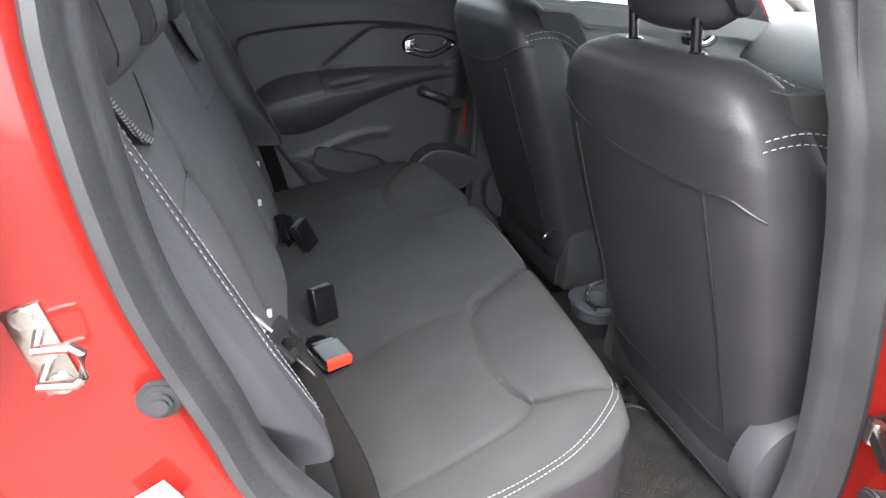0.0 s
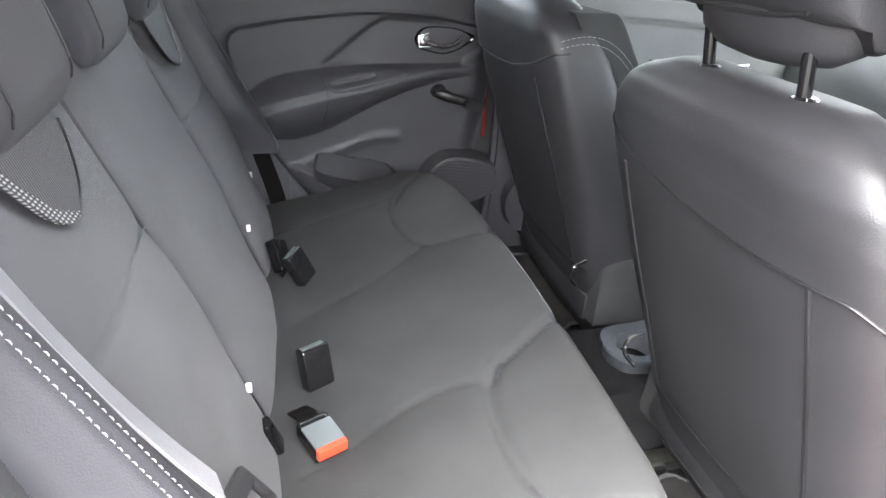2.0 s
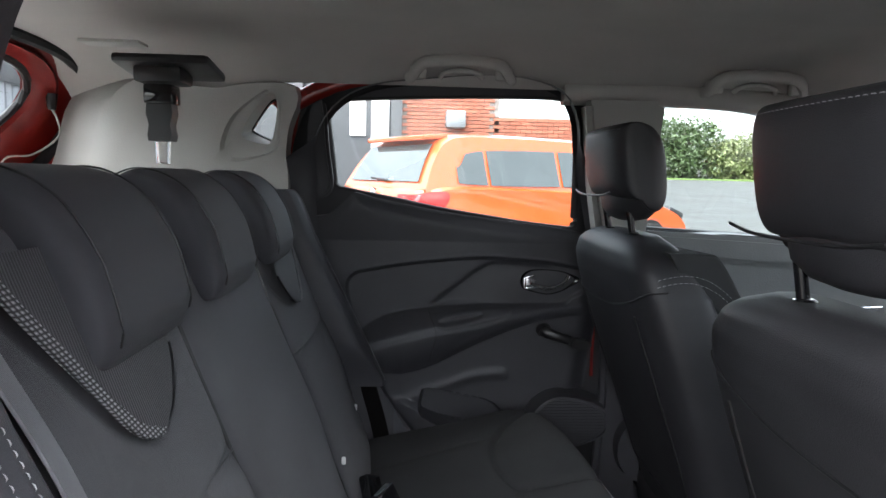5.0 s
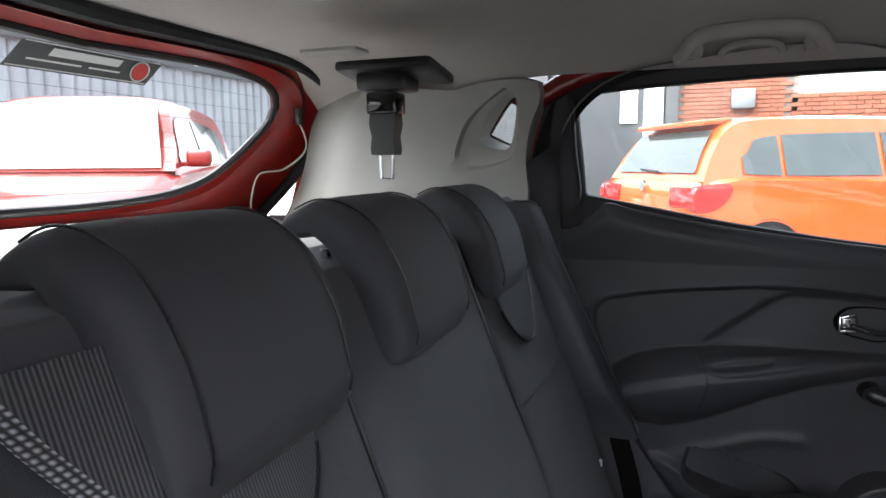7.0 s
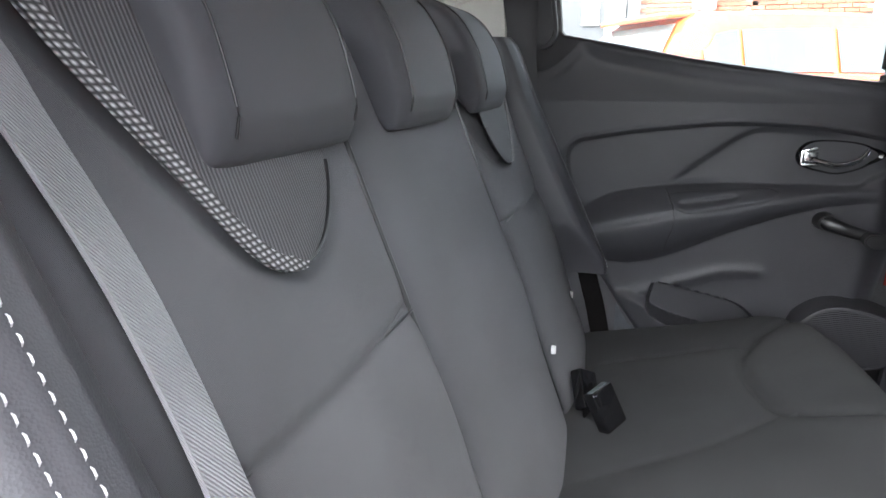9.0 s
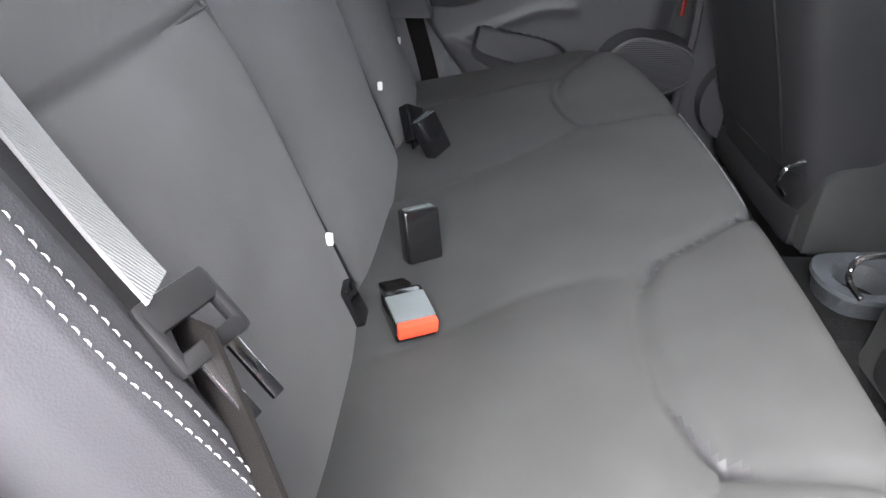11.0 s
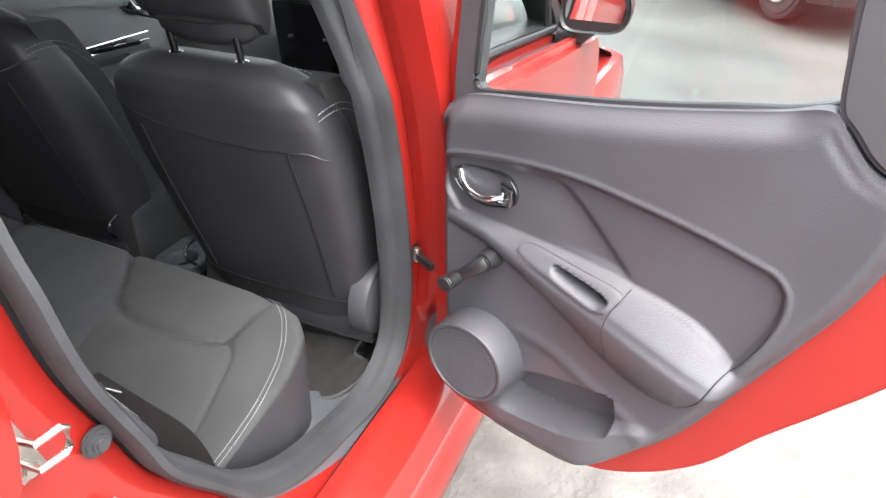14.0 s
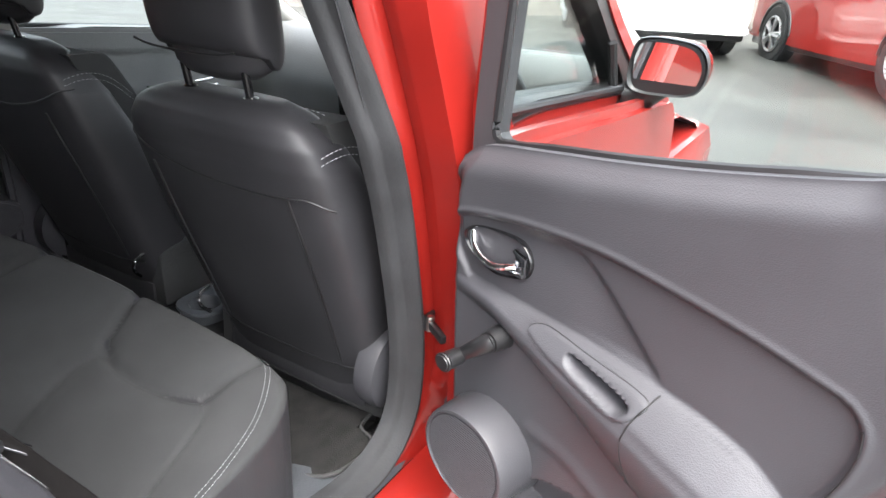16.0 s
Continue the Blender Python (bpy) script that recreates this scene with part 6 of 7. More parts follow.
# ---- front doors ----
def front_door(s, label):
    d = thing("front_car_door", label, "car door", "front doors of the car", (2.2, s * 0.78, 0.33))
    skin = smooth_curve([(1.115, 0.40), (1.11, 0.70), (1.10, 0.96), (1.12, 0.992), (1.40, 0.978), (1.70, 0.960), (1.98, 0.944), (2.12, 0.925), (2.20, 0.80), (2.22, 0.55), (2.20, 0.36), (2.0, 0.33), (1.3, 0.33), (1.15, 0.34)], 90, True)
    part("outer_skin", prism([tuple(p) for p in skin], s * 0.775, s * 0.835, 0.02, lambda z: s * lean(z)), RED, d, "red painted door skin")
    part("side_moulding", box((0.85, 0.02, 0.10), (1.65, s * 0.842, 0.42), 0.01), BLACK, d)
    part("inner_lining", prism([(max(a, 1.185), b) for a, b in offset_loop(skin, -0.02)], s * 0.665, s * 0.765, 0.03, lambda z: s * lean(z)), DASH if s > 0 else PLASTIC, d, "grey door lining")
    win = [(1.155, 1.015), (1.40, 1.002), (1.70, 0.986), (1.875, 0.976), (1.90, 0.985), (1.80, 1.08), (1.66, 1.20), (1.52, 1.282), (1.40, 1.312), (1.20, 1.318), (1.14, 1.31), (1.125, 1.25)]
    fr = [(1.10, 0.985), (1.40, 0.972), (1.70, 0.955), (1.96, 0.938), (2.05, 0.935), (1.98, 1.01), (1.83, 1.12), (1.70, 1.235), (1.56, 1.318), (1.42, 1.348), (1.20, 1.352), (1.09, 1.34), (1.085, 1.25)]
    part("window_frame", ring(fr, win, s * 0.665, s * 0.745, 110, lambda z: s * lean(z)), BLACK, d, "black window surround")
    part("frame_paint", ring(offset_loop(fr, 0.03), offset_loop(fr, -0.008), s * 0.70, s * 0.752, 110, lambda z: s * lean(z) * 1.05), RED, d)
    g = part("door_glass", prism([tuple(p) for p in smooth_curve(offset_loop(win, 0.006), 80, True)], s * 0.710, s * 0.714, 0, lambda z: s * lean(z)), GLASS, d, "clear side window")
    g.visible_shadow = False
    part("waist_strip", tube([(x, s * (0.756 + lean(z)), z) for x, z in smooth_curve([(1.14, 1.008), (1.40, 0.995), (1.70, 0.979), (1.93, 0.966)], 30)], 0.009), BLACK, d)
    part("sail_bar", tube([(1.80, s * 0.735, 1.08), (1.86, s * 0.742, 0.93)], 0.012), BLACK, d)
    if s > 0:
        dish = [(1.79 + 0.055 * math.cos(a), s * 0.660, 0.912 + 0.030 * math.sin(a)) for a in np.linspace(0, 2 * math.pi, 36, endpoint=False)]
        dd = part("lever_dish", tube(dish, 0.008, True, 8), BLACK, d)
        part("dish_face", bm_data(dish, [tuple(range(36))]), BLACK, dd)
        part("door_lever", tube(smooth_curve([(1.75, s * 0.648, 0.926), (1.765, s * 0.645, 0.902), (1.795, s * 0.645, 0.894), (1.825, s * 0.65, 0.912)], 20), 0.008), CHROME, dd, "chrome opening lever")
        part("switch_panel", box((0.20, 0.05, 0.02), (1.64, s * 0.640, 0.795), 0.006), GLOSSBLACK, d)
        part("switch", box((0.05, 0.02, 0.012), (1.66, s * 0.632, 0.808), 0.003), CHROME, d)
        part("armrest", box((0.36, 0.07, 0.05), (1.60, s * 0.645, 0.77), 0.02), PLASTIC, d)
        part("lining_band", tube([(x, s * 0.664, z) for x, z in smooth_curve([(1.16, 0.955), (1.45, 0.955), (1.75, 0.950), (2.05, 0.93)], 30)], 0.006), BLACK, d)
        part("upper_lining", prism([(1.11, 1.012), (1.40, 0.999), (1.70, 0.983), (1.93, 0.970), (2.10, 0.95), (2.10, 0.88), (1.90, 0.90), (1.40, 0.93), (1.11, 0.95)], s * 0.642, s * 0.672, 0.012), DASH, d, "pale grey upper door lining")
        for k in (-0.012, 0.012):
            part("switch_trim", tube([(1.50, s * 0.618, 0.800 + k), (1.78, s * 0.622, 0.815 + k)], 0.004), CHROME, d, "bright switch panel edging")
    return d


front_door(1, "closed front passenger door with grey lining")
front_door(-1, "closed red front door seen from outside")


def door_mirror(s):
    m = thing("door_mirror", "black-backed wing mirror on the front door", "wing mirror", "wing mirrors", (1.98, s * 0.80, 0.9))
    part("mirror_arm", tube([(1.88, s * 0.755, 0.955), (1.89, s * 0.80, 0.950), (1.895, s * 0.832, 0.99)], [0.028, 0.024, 0.030], False, 14, 1.4), BLACK, m)
    out = smooth_curve([(-0.10, -0.055), (-0.105, 0.03), (-0.07, 0.058), (0.04, 0.055), (0.085, 0.035), (0.10, -0.01), (0.075, -0.055), (0.0, -0.066)], 48, True)
    out = out * 0.86
    lp = lambda x, k: [(x - 0.11, s * (0.862 + a * k), 1.036 + 1.2 * b * k) for a, b in out]
    part("mirror_shell", loft([lp(1.965, 0.93), lp(1.958, 1.0), lp(1.975, 1.03), lp(2.02, 0.97), lp(2.06, 0.75), lp(2.075, 0.4)]), BLACK, m, "black mirror housing")
    part("mirror_cap", loft([lp(1.995, 1.012), lp(2.025, 0.99), lp(2.065, 0.77), lp(2.08, 0.42)]), RED, m, "red mirror cap")
    part("mirror_glass", bm_data([(1.842 - 0.36 * b, s * (0.862 + a * 0.86), 1.036 + 1.2 * b * 0.86) for a, b in out], [tuple(range(48))]), MIRROR, m, "silvered mirror glass")


door_mirror(-1)
door_mirror(1)

# ---- the yard ----
gx, gy = np.meshgrid(np.r_[np.linspace(-60, -6, 20), np.linspace(-5, 8, 40), np.linspace(9, 90, 24)], np.r_[np.linspace(-70, -6, 16), np.linspace(-5, 8, 40), np.linspace(9, 110, 24)], indexing="ij")
gz = 1.3 * step(gy, 11, 33) + 0.05 * np.maximum(gx - 3, 0) * (1 - step(gy, 2, 10)) + 0.012 * np.vectorize(lambda a, b: noise.noise(Vector((a * 0.35, b * 0.35, 0))))(gx, gy)
ground = tagged(part("ground", bm_data(*grid(gx, gy, gz)), ASPHALT), "worn damp grey asphalt yard", "ground", kind="structure")
gx, gy = np.meshgrid(np.linspace(-3.5, 2.55, 60), np.linspace(-3.6, -0.15, 50), indexing="ij")
cz = 0.018 + 0.006 * np.vectorize(lambda a, b: noise.noise(Vector((a * 2.2, b * 2.2, 5))))(gx, gy) + 0 * gx
slabs = part("concrete_apron", shell((gx, gy, cz), (gx, gy, np.full_like(gx, -0.02))), CONCRETE)
tagged(slabs, "rough pale concrete apron beside the car", "concrete", kind="structure")

verge = tagged(part("grass_verge", box((90, 5.0, 0.12), (30, 34, 1.30), 0.05, Matrix.Rotation(radians(-6), 4, "Z")), GRASS), "mown green grass verge beyond the yard", "grass", kind="structure")


# ---- parked cars ----
def road_wheel(parent, x, y, s, r, M):
    put = lambda bm: (bmesh.ops.transform(bm, matrix=M, verts=bm.verts), bm)[1]
    n = 40
    prof = [(0.62, -0.08), (0.80, -0.10), (0.97, -0.095), (1.0, -0.06), (1.0, 0.06), (0.97, 0.095), (0.80, 0.10), (0.62, 0.08)]
    loops = [[(x + r * a * math.cos(t), y + b * 1.0, r + r * a * math.sin(t)) for t in np.linspace(0, 2 * math.pi, n, endpoint=False)] for a, b in prof]
    w = part("road_wheel", put(loft(loops, cap=False)), TYRE, parent, "black tyre")
    part("wheel_well_dark", put(cyl(r * 0.62, 0.10, (x, y, r), "Y", None, 32)), BLACK, w)
    spokes = []
    for k in range(5):
        for q in (-0.13, 0.13):
            a = 2 * math.pi * k / 5 + q
            spokes.append(tube([(x + r * 0.08 * math.cos(a), y + s * 0.105, r + r * 0.08 * math.sin(a)), (x + r * 0.60 * math.cos(a), y + s * 0.100, r + r * 0.60 * math.sin(a))], r * 0.06, False, 6))
    spokes.append(cyl(r * 0.14, 0.03, (x, y + s * 0.100, r), "Y", None, 20))
    spokes.append(tube([(x + r * 0.62 * math.cos(t), y + s * 0.100, r + r * 0.62 * math.sin(t)) for t in np.linspace(0, 2 * math.pi, 32, endpoint=False)], r * 0.045, True, 6))
    part("rim", put(join(*spokes)), ALLOY, w, "silver spoked alloy rim")


def parked_car(name, label, paint, at, heading, L=4.05, W=1.75, H=1.5, wb=2.55, r=0.31, cladding=False, tail=True):
    """A hatchback: x runs to its nose from the middle of its length."""
    M = Matrix.Translation(at) @ Matrix.Rotation(radians(heading), 4, "Z")
    put = lambda bm: (bmesh.ops.transform(bm, matrix=M, verts=bm.verts), bm)[1]
    c = thing(name, label, "car", "parked cars", at)
    h, k = L / 2, H / 1.5
    side = smooth_curve([(-h + 0.02, 0.32), (-h, 0.55), (-h + 0.03, 0.78 * k), (-h + 0.07, 0.93 * k), (-h + 0.4, 1.0 * k), (0.0, 0.97 * k), (h - 1.15, 0.93 * k), (h - 0.75, 0.86 * k), (h - 0.25, 0.72 * k), (h - 0.03, 0.58), (h, 0.42), (h - 0.05, 0.25), (0, 0.20), (-h + 0.1, 0.24)], 90, True)
    loops = []
    for y in np.linspace(-1, 1, 19):
        q = (1 - abs(y) ** 6) ** (1 / 6) if abs(y) < 1 else 0
        q = max(q, 0.0)
        cx, czz = 0.0, 0.55
        loops.append([(cx + (a - cx) * (0.955 + 0.045 * q), y * W / 2, czz + (b - czz) * (0.90 + 0.10 * q)) for a, b in side])
    body = part("car_body", put(loft(loops)), paint, c, "painted lower body", 50)
    # cabin: tapered, with glass set in
    roof = [(-h + 0.10, 0.95 * k), (-h + 0.24, 1.22 * k), (-h + 0.42, 1.42 * k), (-h + 0.75, 1.485 * k), (-0.1, 1.5 * k), (0.35, 1.46 * k), (h - 1.35, 1.14 * k), (h - 1.05, 0.93 * k)]
    rl = smooth_curve(roof, 50)
    loops = []
    for y in np.linspace(-1, 1, 15):
        lp = []
        for a, b in rl:
            t = (b - 0.93 * k) / (0.57 * k)
            hwid = W / 2 * (0.965 - 0.20 * t)
            drop = 0.05 * abs(y) ** 4 * t
            lp.append((a, y * hwid, b - drop))
        loops.append(lp)
    cab = part("cabin", put(loft(loops, closed=False, cap=False)), paint, c, "painted roof and pillars", 50)
    sides = []
    for s in (-1, 1):
        lo = [(a, s * W / 2 * (0.965 - 0.20 * (b - 0.93 * k) / (0.57 * k)), b - 0.05 * max((b - 0.93 * k) / (0.57 * k), 0)) for a, b in rl]
        base = [(a, s * W / 2 * 0.965, 0.90 * k) for a, b in rl]
        part("cabin_side", put(loft([lo, base], cap=False, closed=False)), paint, cab)
        wl = [(-h + 0.48, 1.02 * k), (-h + 0.60, 1.22 * k), (-h + 0.80, 1.34 * k), (-0.1, 1.38 * k), (0.30, 1.34 * k), (h - 1.42, 1.10 * k), (h - 1.30, 1.00 * k), (0.0, 0.99 * k)]
        parts_at = ((-h + 0.48, -h + 0.83), (-h + 0.87, 0.02 - 0.25), (-0.18, h))
        dense = smooth_curve(wl, 120, True)
        for x0, x1 in parts_at:
            xs = np.linspace(max(x0, dense[:, 0].min() + 0.01), min(x1, dense[:, 0].max() - 0.01), 16)
            up, dn = [], []
            for x in xs:
                near = dense[np.abs(dense[:, 0] - x) < 0.06]
                up.append((x, near[:, 1].max()))
                dn.append((x, near[:, 1].min()))
            g = [[(x, s * (W / 2 * (0.965 - 0.20 * (z - 0.93 * k) / (0.57 * k)) + 0.006), z - 0.05 * (z - 0.93 * k) / (0.57 * k)) for x, z in e] for e in (up, dn)]
            part("side_window", put(loft(g, cap=False, closed=False)), REARGLASS, cab, "dark side window")
        for x in (-0.55, 0.42):
            part("door_handle", put(box((0.20, 0.03, 0.035), (x, s * (W / 2 * 0.985), 0.84 * k), 0.01)), paint, body)
        part("body_crease", put(tube([(x, s * (W / 2 * 0.992), 0.80 * k - 0.02 * (x / h) ** 2) for x in np.linspace(-h + 0.3, h - 0.6, 30)], 0.008)), paint, body)
        part("wing_mirror", put(join(box((0.12, 0.20, 0.14), (h - 1.35, s * (W / 2 + 0.09), 1.02 * k), 0.04, None, 3), box((0.06, 0.10, 0.04), (h - 1.33, s * (W / 2 - 0.01), 0.98 * k), 0.01))), paint, c, "painted wing mirror")
        for x in (-wb / 2 - 0.05, wb / 2 - 0.05):
            road_wheel(c, x, s * (W / 2 - 0.075), s, r, M)
            arch = [(x + (r + 0.045) * math.cos(t), s * (W / 2 - 0.012), r + (r + 0.045) * math.sin(t)) for t in np.linspace(0.0, math.pi, 30)]
            part("wheel_arch", put(tube(arch, 0.035 if cladding else 0.020, False, 8)), BLACK if cladding else paint, c)
            dark = cyl(r + 0.05, 0.16, (x, s * (W / 2 - 0.075), r + 0.01), "Y", None, 36)
            part("wheel_housing", put(dark), BLACK, c)
        lamp = smooth_curve([(-h + 0.02, 0.72 * k), (-h + 0.03, 0.90 * k), (-h + 0.30, 0.93 * k), (-h + 0.34, 0.86 * k), (-h + 0.22, 0.74 * k)], 30, True)
        part("tail_lamp", put(join(prism([tuple(p) for p in lamp], s * (W / 2 - 0.10), s * (W / 2 + 0.012), 0.01), box((0.05, 0.34, 0.17 * k), (-h + 0.03, s * (W / 2 - 0.22), 0.82 * k), 0.02))), LAMPRED, c, "red tail lamp")
        part("head_lamp", put(box((0.30, 0.20, 0.13), (h - 0.22, s * (W / 2 - 0.16), 0.68 * k), 0.04, Matrix.Rotation(radians(18), 4, "Y"))), SCREEN, c, "head lamp")
    # rear glass, spoiler, windscreen, plate bars
    pane = [(a, b) for a, b in rl if a < 0 and 1.0 * k < b < 1.40 * k]
    part("rear_window", put(loft([[(a - 0.016, y * W / 2 * (0.965 - 0.20 * (b - 0.93 * k) / (0.57 * k)) * 0.84, b + 0.004) for a, b in pane] for y in np.linspace(-1, 1, 9)], cap=False, closed=False)), REARGLASS, cab, "dark rear window")
    part("roof_spoiler", put(box((0.28, W * 0.66, 0.05), (-h + 0.38, 0, 1.43 * k), 0.02, Matrix.Rotation(radians(-6), 4, "Y"))), paint, c, "roof spoiler")
    part("rear_wiper", put(tube([(-h + 0.10, -0.12, 1.02 * k), (-h + 0.13, 0.25, 1.04 * k)], 0.012)), BLACK, c)
    part("windscreen", put(bm_data([(h - 1.06, -W * 0.42, 0.955 * k), (h - 1.06, W * 0.42, 0.955 * k), (0.43, W * 0.35, 1.425 * k), (0.43, -W * 0.35, 1.425 * k)], [(0, 1, 2, 3)])), REARGLASS, cab, "windscreen with sky on it")
    part("rear_bumper", put(box((0.14, W * 0.96, 0.22), (-h + 0.04, 0, 0.46), 0.06, None, 3)), paint, c)
    part("lower_trim", put(box((L * 0.96, W * 0.97, 0.14), (0, 0, 0.24), 0.05)), BLACK, c, "black lower trim")
    part("grille", put(box((0.05, W * 0.55, 0.14), (h - 0.02, 0, 0.48), 0.02)), BLACK, c)
    part("plate", put(box((0.02, 0.52, 0.11), (h + 0.005, 0, 0.46), 0.004)), SIGNWHITE, c, "plain number plate")
    part("badge", put(cyl(0.05, 0.02, (-h + 0.015, 0, 0.90 * k), "X", None, 24)), CHROME, c)
    return c


parked_car("parked_hatchback", "orange hatchback parked beside the car, roof spoiler and red lamps", ORANGE, (1.96, 6.62, 0.03), 31, 4.05, 1.75, 1.56, 2.55)
parked_car("parked_hatchback", "red hatchback parked in front of the fence", RED, (-4.35, 3.75, 0.08), -62, 3.8, 1.75, 1.70)
parked_car("parked_hatchback", "white hatchback parked by the fence", WHITE, (-4.4, 8.2, 0), -75, 3.9, 1.7, 1.50)
parked_car("parked_suv", "red compact SUV with black wheel arches and silver alloys", RED, (9.3, -1.75, 0.32), 211.5, 4.2, 1.8, 1.62, 2.6, 0.34, True)
parked_car("parked_hatchback", "white hatchback parked at the far side of the yard", WHITE, (10.6, 1.7, 0.38), 31, 4.0, 1.75, 1.5)

# ---- fence, signs, buildings ----
fence = thing("sheet_fence", "grey corrugated steel fence", "fence", at=(-6.2, 2, 0))
n = 0
for k in range(10):
    y0 = -5 + k * 1.6
    ys = np.linspace(y0, y0 + 1.6, 49)
    prof = 0.022 * np.clip(np.sin((ys - y0) * 2 * np.pi / 0.20) * 2.2, -1, 1)
    v = [(-6.2 + p, y, z) for z in (0.0, 2.62) for y, p in zip(ys, prof)]
    f = [(i, i + 1, 49 + i + 1, 49 + i) for i in range(48)]
    part("fence_sheet", bm_data(v, f), SHEET, fence, "", 20)
part("fence_rail", box((0.05, 16, 0.10), (-6.15, 3, 2.62), 0.01), SHEET, fence)
signs = thing("sign_board", "long grey board of trade logos along the fence", "sign board", at=(-6.1, 3, 2.2))
part("board", box((0.04, 13, 0.44), (-6.12, 4.5, 2.76), 0.006), BOARD, signs)
for q, (y, mat, shape) in enumerate(((4.05, SIGNRED, "bar"), (4.8, SIGNWHITE, "disc"), (5.4, SIGNWHITE, "wing"), (6.2, SIGNRED, "oval"), (7.05, SIGNWHITE, "disc"), (8.4, SIGNBLUE, "bar"), (9.4, SIGNWHITE, "disc"), (3.2, SIGNWHITE, "disc"), (2.4, SIGNRED, "bar"), (1.6, SIGNWHITE, "disc"))):
    if shape == "bar":
        part("logo_shape", box((0.012, 0.52, 0.12), (-6.095, y, 2.75), 0.004), mat, signs)
    elif shape == "disc":
        part("logo_shape", cyl(0.15, 0.012, (-6.095, y, 2.76), "X", None, 32), mat, signs)
        part("logo_shape", cyl(0.10, 0.016, (-6.093, y, 2.76), "X", None, 28), SIGNGREEN if q == 1 else SIGNRED, signs)
    elif shape == "oval":
        o = cyl(0.20, 0.012, (0, 0, 0), "X", None, 36)
        bmesh.ops.scale(o, vec=(1, 1, 0.6), verts=o.verts)
        bmesh.ops.translate(o, vec=(-6.095, y, 2.75), verts=o.verts)
        part("logo_shape", o, mat, signs)
    else:
        part("logo_shape", join(cyl(0.09, 0.014, (-6.095, y, 2.75), "X", None, 28), box((0.010, 0.50, 0.03), (-6.096, y, 2.77), 0.003), box((0.010, 0.34, 0.03), (-6.096, y, 2.72), 0.003)), mat, signs)

house = thing("brick_building", "red brick and grey clad workshop building", "building", at=(0, 12.4, 0))
part("grey_wall", box((6.0, 0.3, 4.2), (-2.75, 12.4, 2.1), 0.02), GREYWALL, house, "plain grey clad wall")
part("white_door_edge", box((0.35, 0.08, 3.4), (0.03, 12.2, 1.7), 0.01), SIGNWHITE, house, "white corner board")
part("grey_downpipe", box((0.22, 0.10, 4.0), (0.36, 12.2, 2.0), 0.01), GREYWALL, house)
part("wall_notice", box((0.32, 0.02, 0.75), (-0.42, 12.22, 2.3), 0.004), SIGNWHITE, house, "white notice")
part("brick_core", box((2.0, 0.24, 4.2), (1.45, 12.46, 2.1), 0), MORTAR, house)
part("low_wall_core", box((1.9, 0.24, 2.38), (3.3, 12.46, 1.19), 0), MORTAR, house)
part("wall_vent", box((0.4, 0.25, 0.35), (1.55, 12.2, 2.30), 0.05), SHEET, house, "grey wall vent")
bm = box((0.215, 0.05, 0.065), (0, 0, 0), 0.004, None, 1)
brick_me = bpy.data.meshes.new("brick")
bm.to_mesh(brick_me)
bm.free()
brick_me.materials.append(BRICK)
for row in range(18, 44):
    z = 0.08 + row * 0.075
    for col in range(8 if z < 4.1 else 0):
        x = 0.56 + col * 0.225 + (0.1125 if row % 2 else 0)
        b = new("brick", brick_me)
        b.parent = house
        b.matrix_parent_inverse = house.matrix_basis.inverted()
        b.matrix_basis = Matrix.Translation((x, 12.33 + random.uniform(-0.003, 0.003), z))
    if z < 2.36:
        for col in range(8):
            b = new("brick", brick_me)
            b.parent = house
            b.matrix_parent_inverse = house.matrix_basis.inverted()
            b.matrix_basis = Matrix.Translation((2.45 + col * 0.225 + (0.1125 if row % 2 else 0), 12.33, z))
far_wall = tagged(part("boundary_wall", box((0.3, 24, 3.0), (13.5, 2, 1.5), 0.02), MORTAR), "pale rendered boundary wall across the yard", "wall", kind="structure")


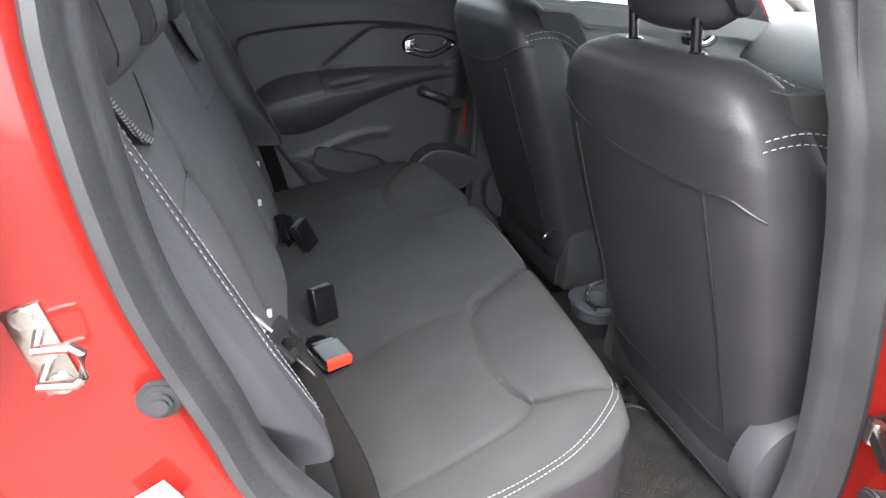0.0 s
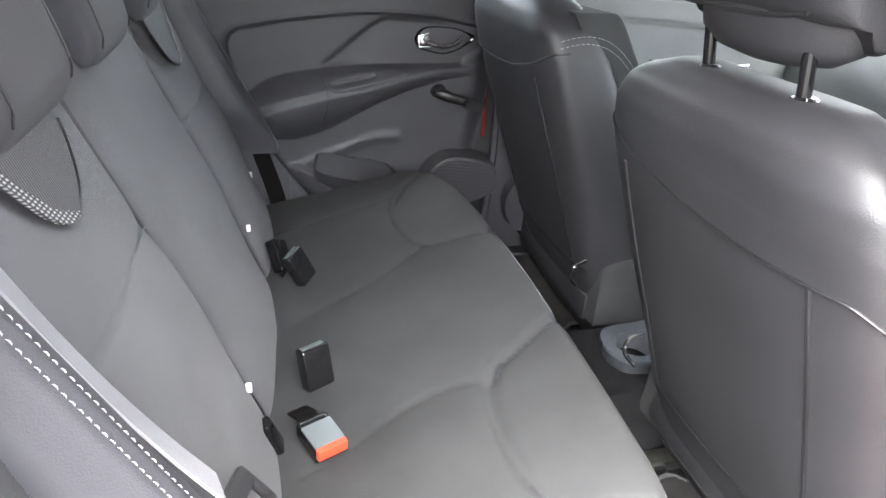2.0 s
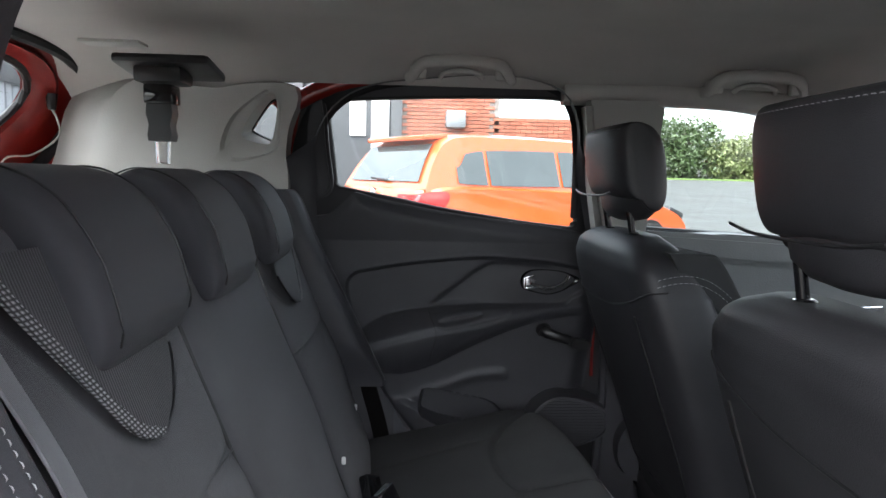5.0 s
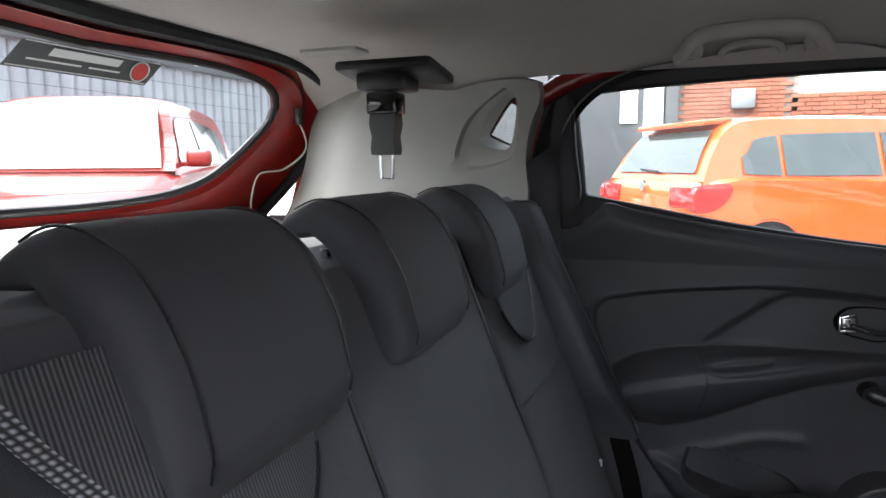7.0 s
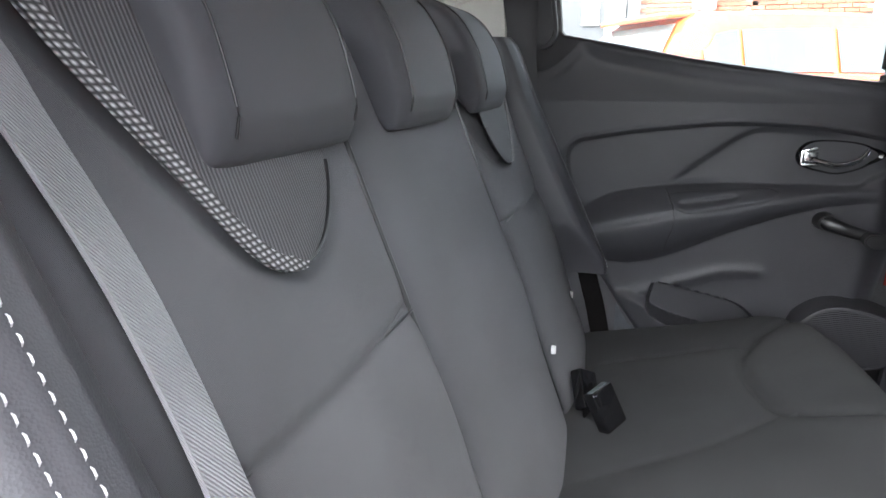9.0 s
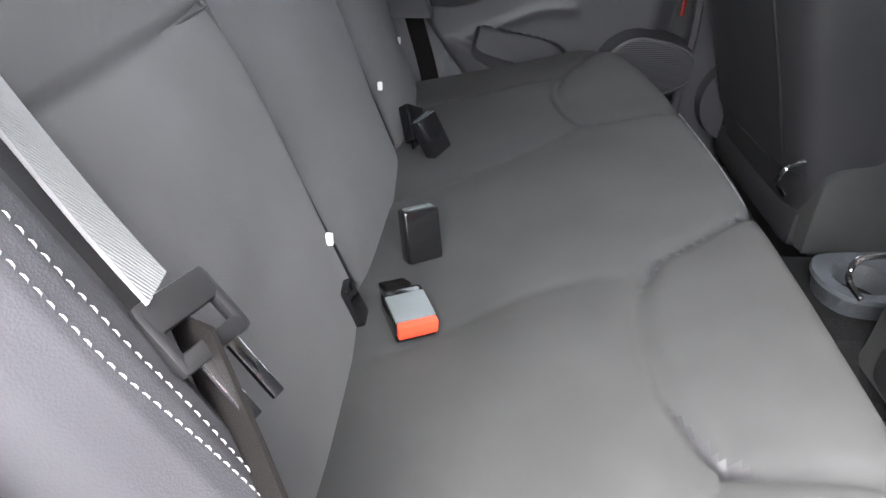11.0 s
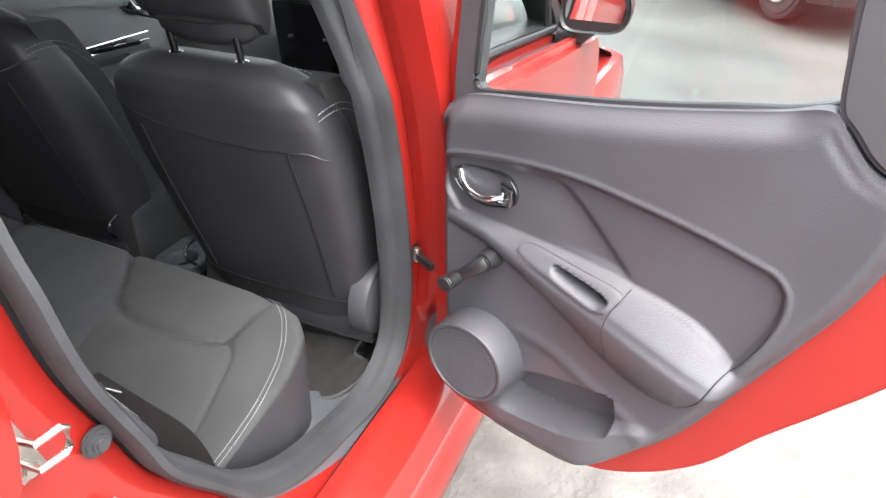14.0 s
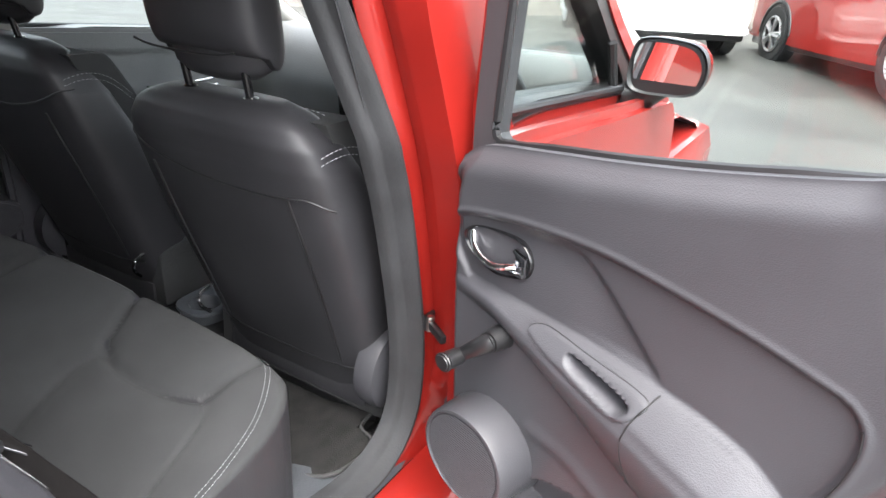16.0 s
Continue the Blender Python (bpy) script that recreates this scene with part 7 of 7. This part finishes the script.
# ---- trees and hedge ----
def leaf_cloud(cx, cy, cz, rx, ry, rz, n, size, seed):
    rng = np.random.default_rng(seed)
    d = rng.normal(size=(n, 3))
    d /= np.linalg.norm(d, axis=1, keepdims=True)
    rad = rng.uniform(0.45, 1.0, n) ** 0.6
    lump = np.array([1 + 0.45 * noise.noise(Vector((a * 2.3 + seed, b * 2.3, c * 2.3))) for a, b, c in d])
    p = d * (rad * lump)[:, None] * (rx, ry, rz) + (cx, cy, cz)
    a = rng.normal(size=(n, 3))
    a /= np.linalg.norm(a, axis=1, keepdims=True)
    b = np.cross(a, rng.normal(size=(n, 3)))
    b /= np.linalg.norm(b, axis=1, keepdims=True)
    s = size * rng.uniform(0.6, 1.4, (n, 1))
    v = np.stack([p - a * s, p + b * s * 0.45, p + a * s, p - b * s * 0.45], 1).reshape(-1, 3)
    return v.tolist(), [(4 * i, 4 * i + 1, 4 * i + 2, 4 * i + 3) for i in range(n)]


def tree(x, y, h, w, mat, seed, label):
    base = 1.2
    t = thing("tree", label, "tree", "trees past the verge", (x, y, base))
    h += base
    part("trunk", tube([(x, y, base), (x + 0.1, y, h * 0.3), (x + 0.05, y + 0.1, h * 0.6), (x + 0.15, y, h * 0.85)], [0.18, 0.14, 0.08, 0.03], False, 10), BARK, t)
    for k in range(5):
        a = k * 1.3 + seed
        part("limb", tube([(x, y, h * (0.25 + 0.1 * k)), (x + w * 0.5 * math.cos(a), y + w * 0.5 * math.sin(a), h * (0.45 + 0.1 * k))], [0.06, 0.02], False, 6), BARK, t)
    v, f = [], []
    rng = random.Random(seed)
    for k in range(7):
        a, q = rng.uniform(0, 6.28), rng.uniform(0.1, 0.6)
        v2, f2 = leaf_cloud(x + w * q * math.cos(a), y + w * q * math.sin(a), h * rng.uniform(0.35, 0.8), w * 0.55, w * 0.55, h * 0.24, 900, 0.13, seed * 10 + k)
        f += [tuple(i + len(v) for i in q4) for q4 in f2]
        v += v2
    part("crown", bm_data(v, f), mat, t)


for k, (x, y, h, w, m) in enumerate(((14.5, 38, 5.2, 2.6, LEAF), (18.0, 39, 4.6, 2.6, LEAF), (21.5, 38, 3.2, 2.6, LEAF2), (25, 39, 4.4, 2.6, LEAF2), (29, 38, 3.4, 2.8, LEAF2), (34, 39, 5.0, 3.0, LEAF), (40, 39, 4.2, 3.0, LEAF2))):
    tree(x, y, h, w, m, k + 1, "dark evergreen tree past the verge" if m is LEAF else "pale green shrub past the verge")
hv, hf = [], []
for k in range(20):
    v2, f2 = leaf_cloud(15 + 2.0 * k, 42.5 + 0.5 * (k % 3), 2.5, 1.6, 0.9, 1.3 + 0.3 * (k % 2), 700, 0.15, 100 + k)
    hf += [tuple(i + len(hv) for i in q4) for q4 in f2]
    hv += v2
hedge = tagged(part("hedge", bm_data(hv, hf), LEAF2), "long mixed hedge past the grass verge", "hedge", kind="stuff")
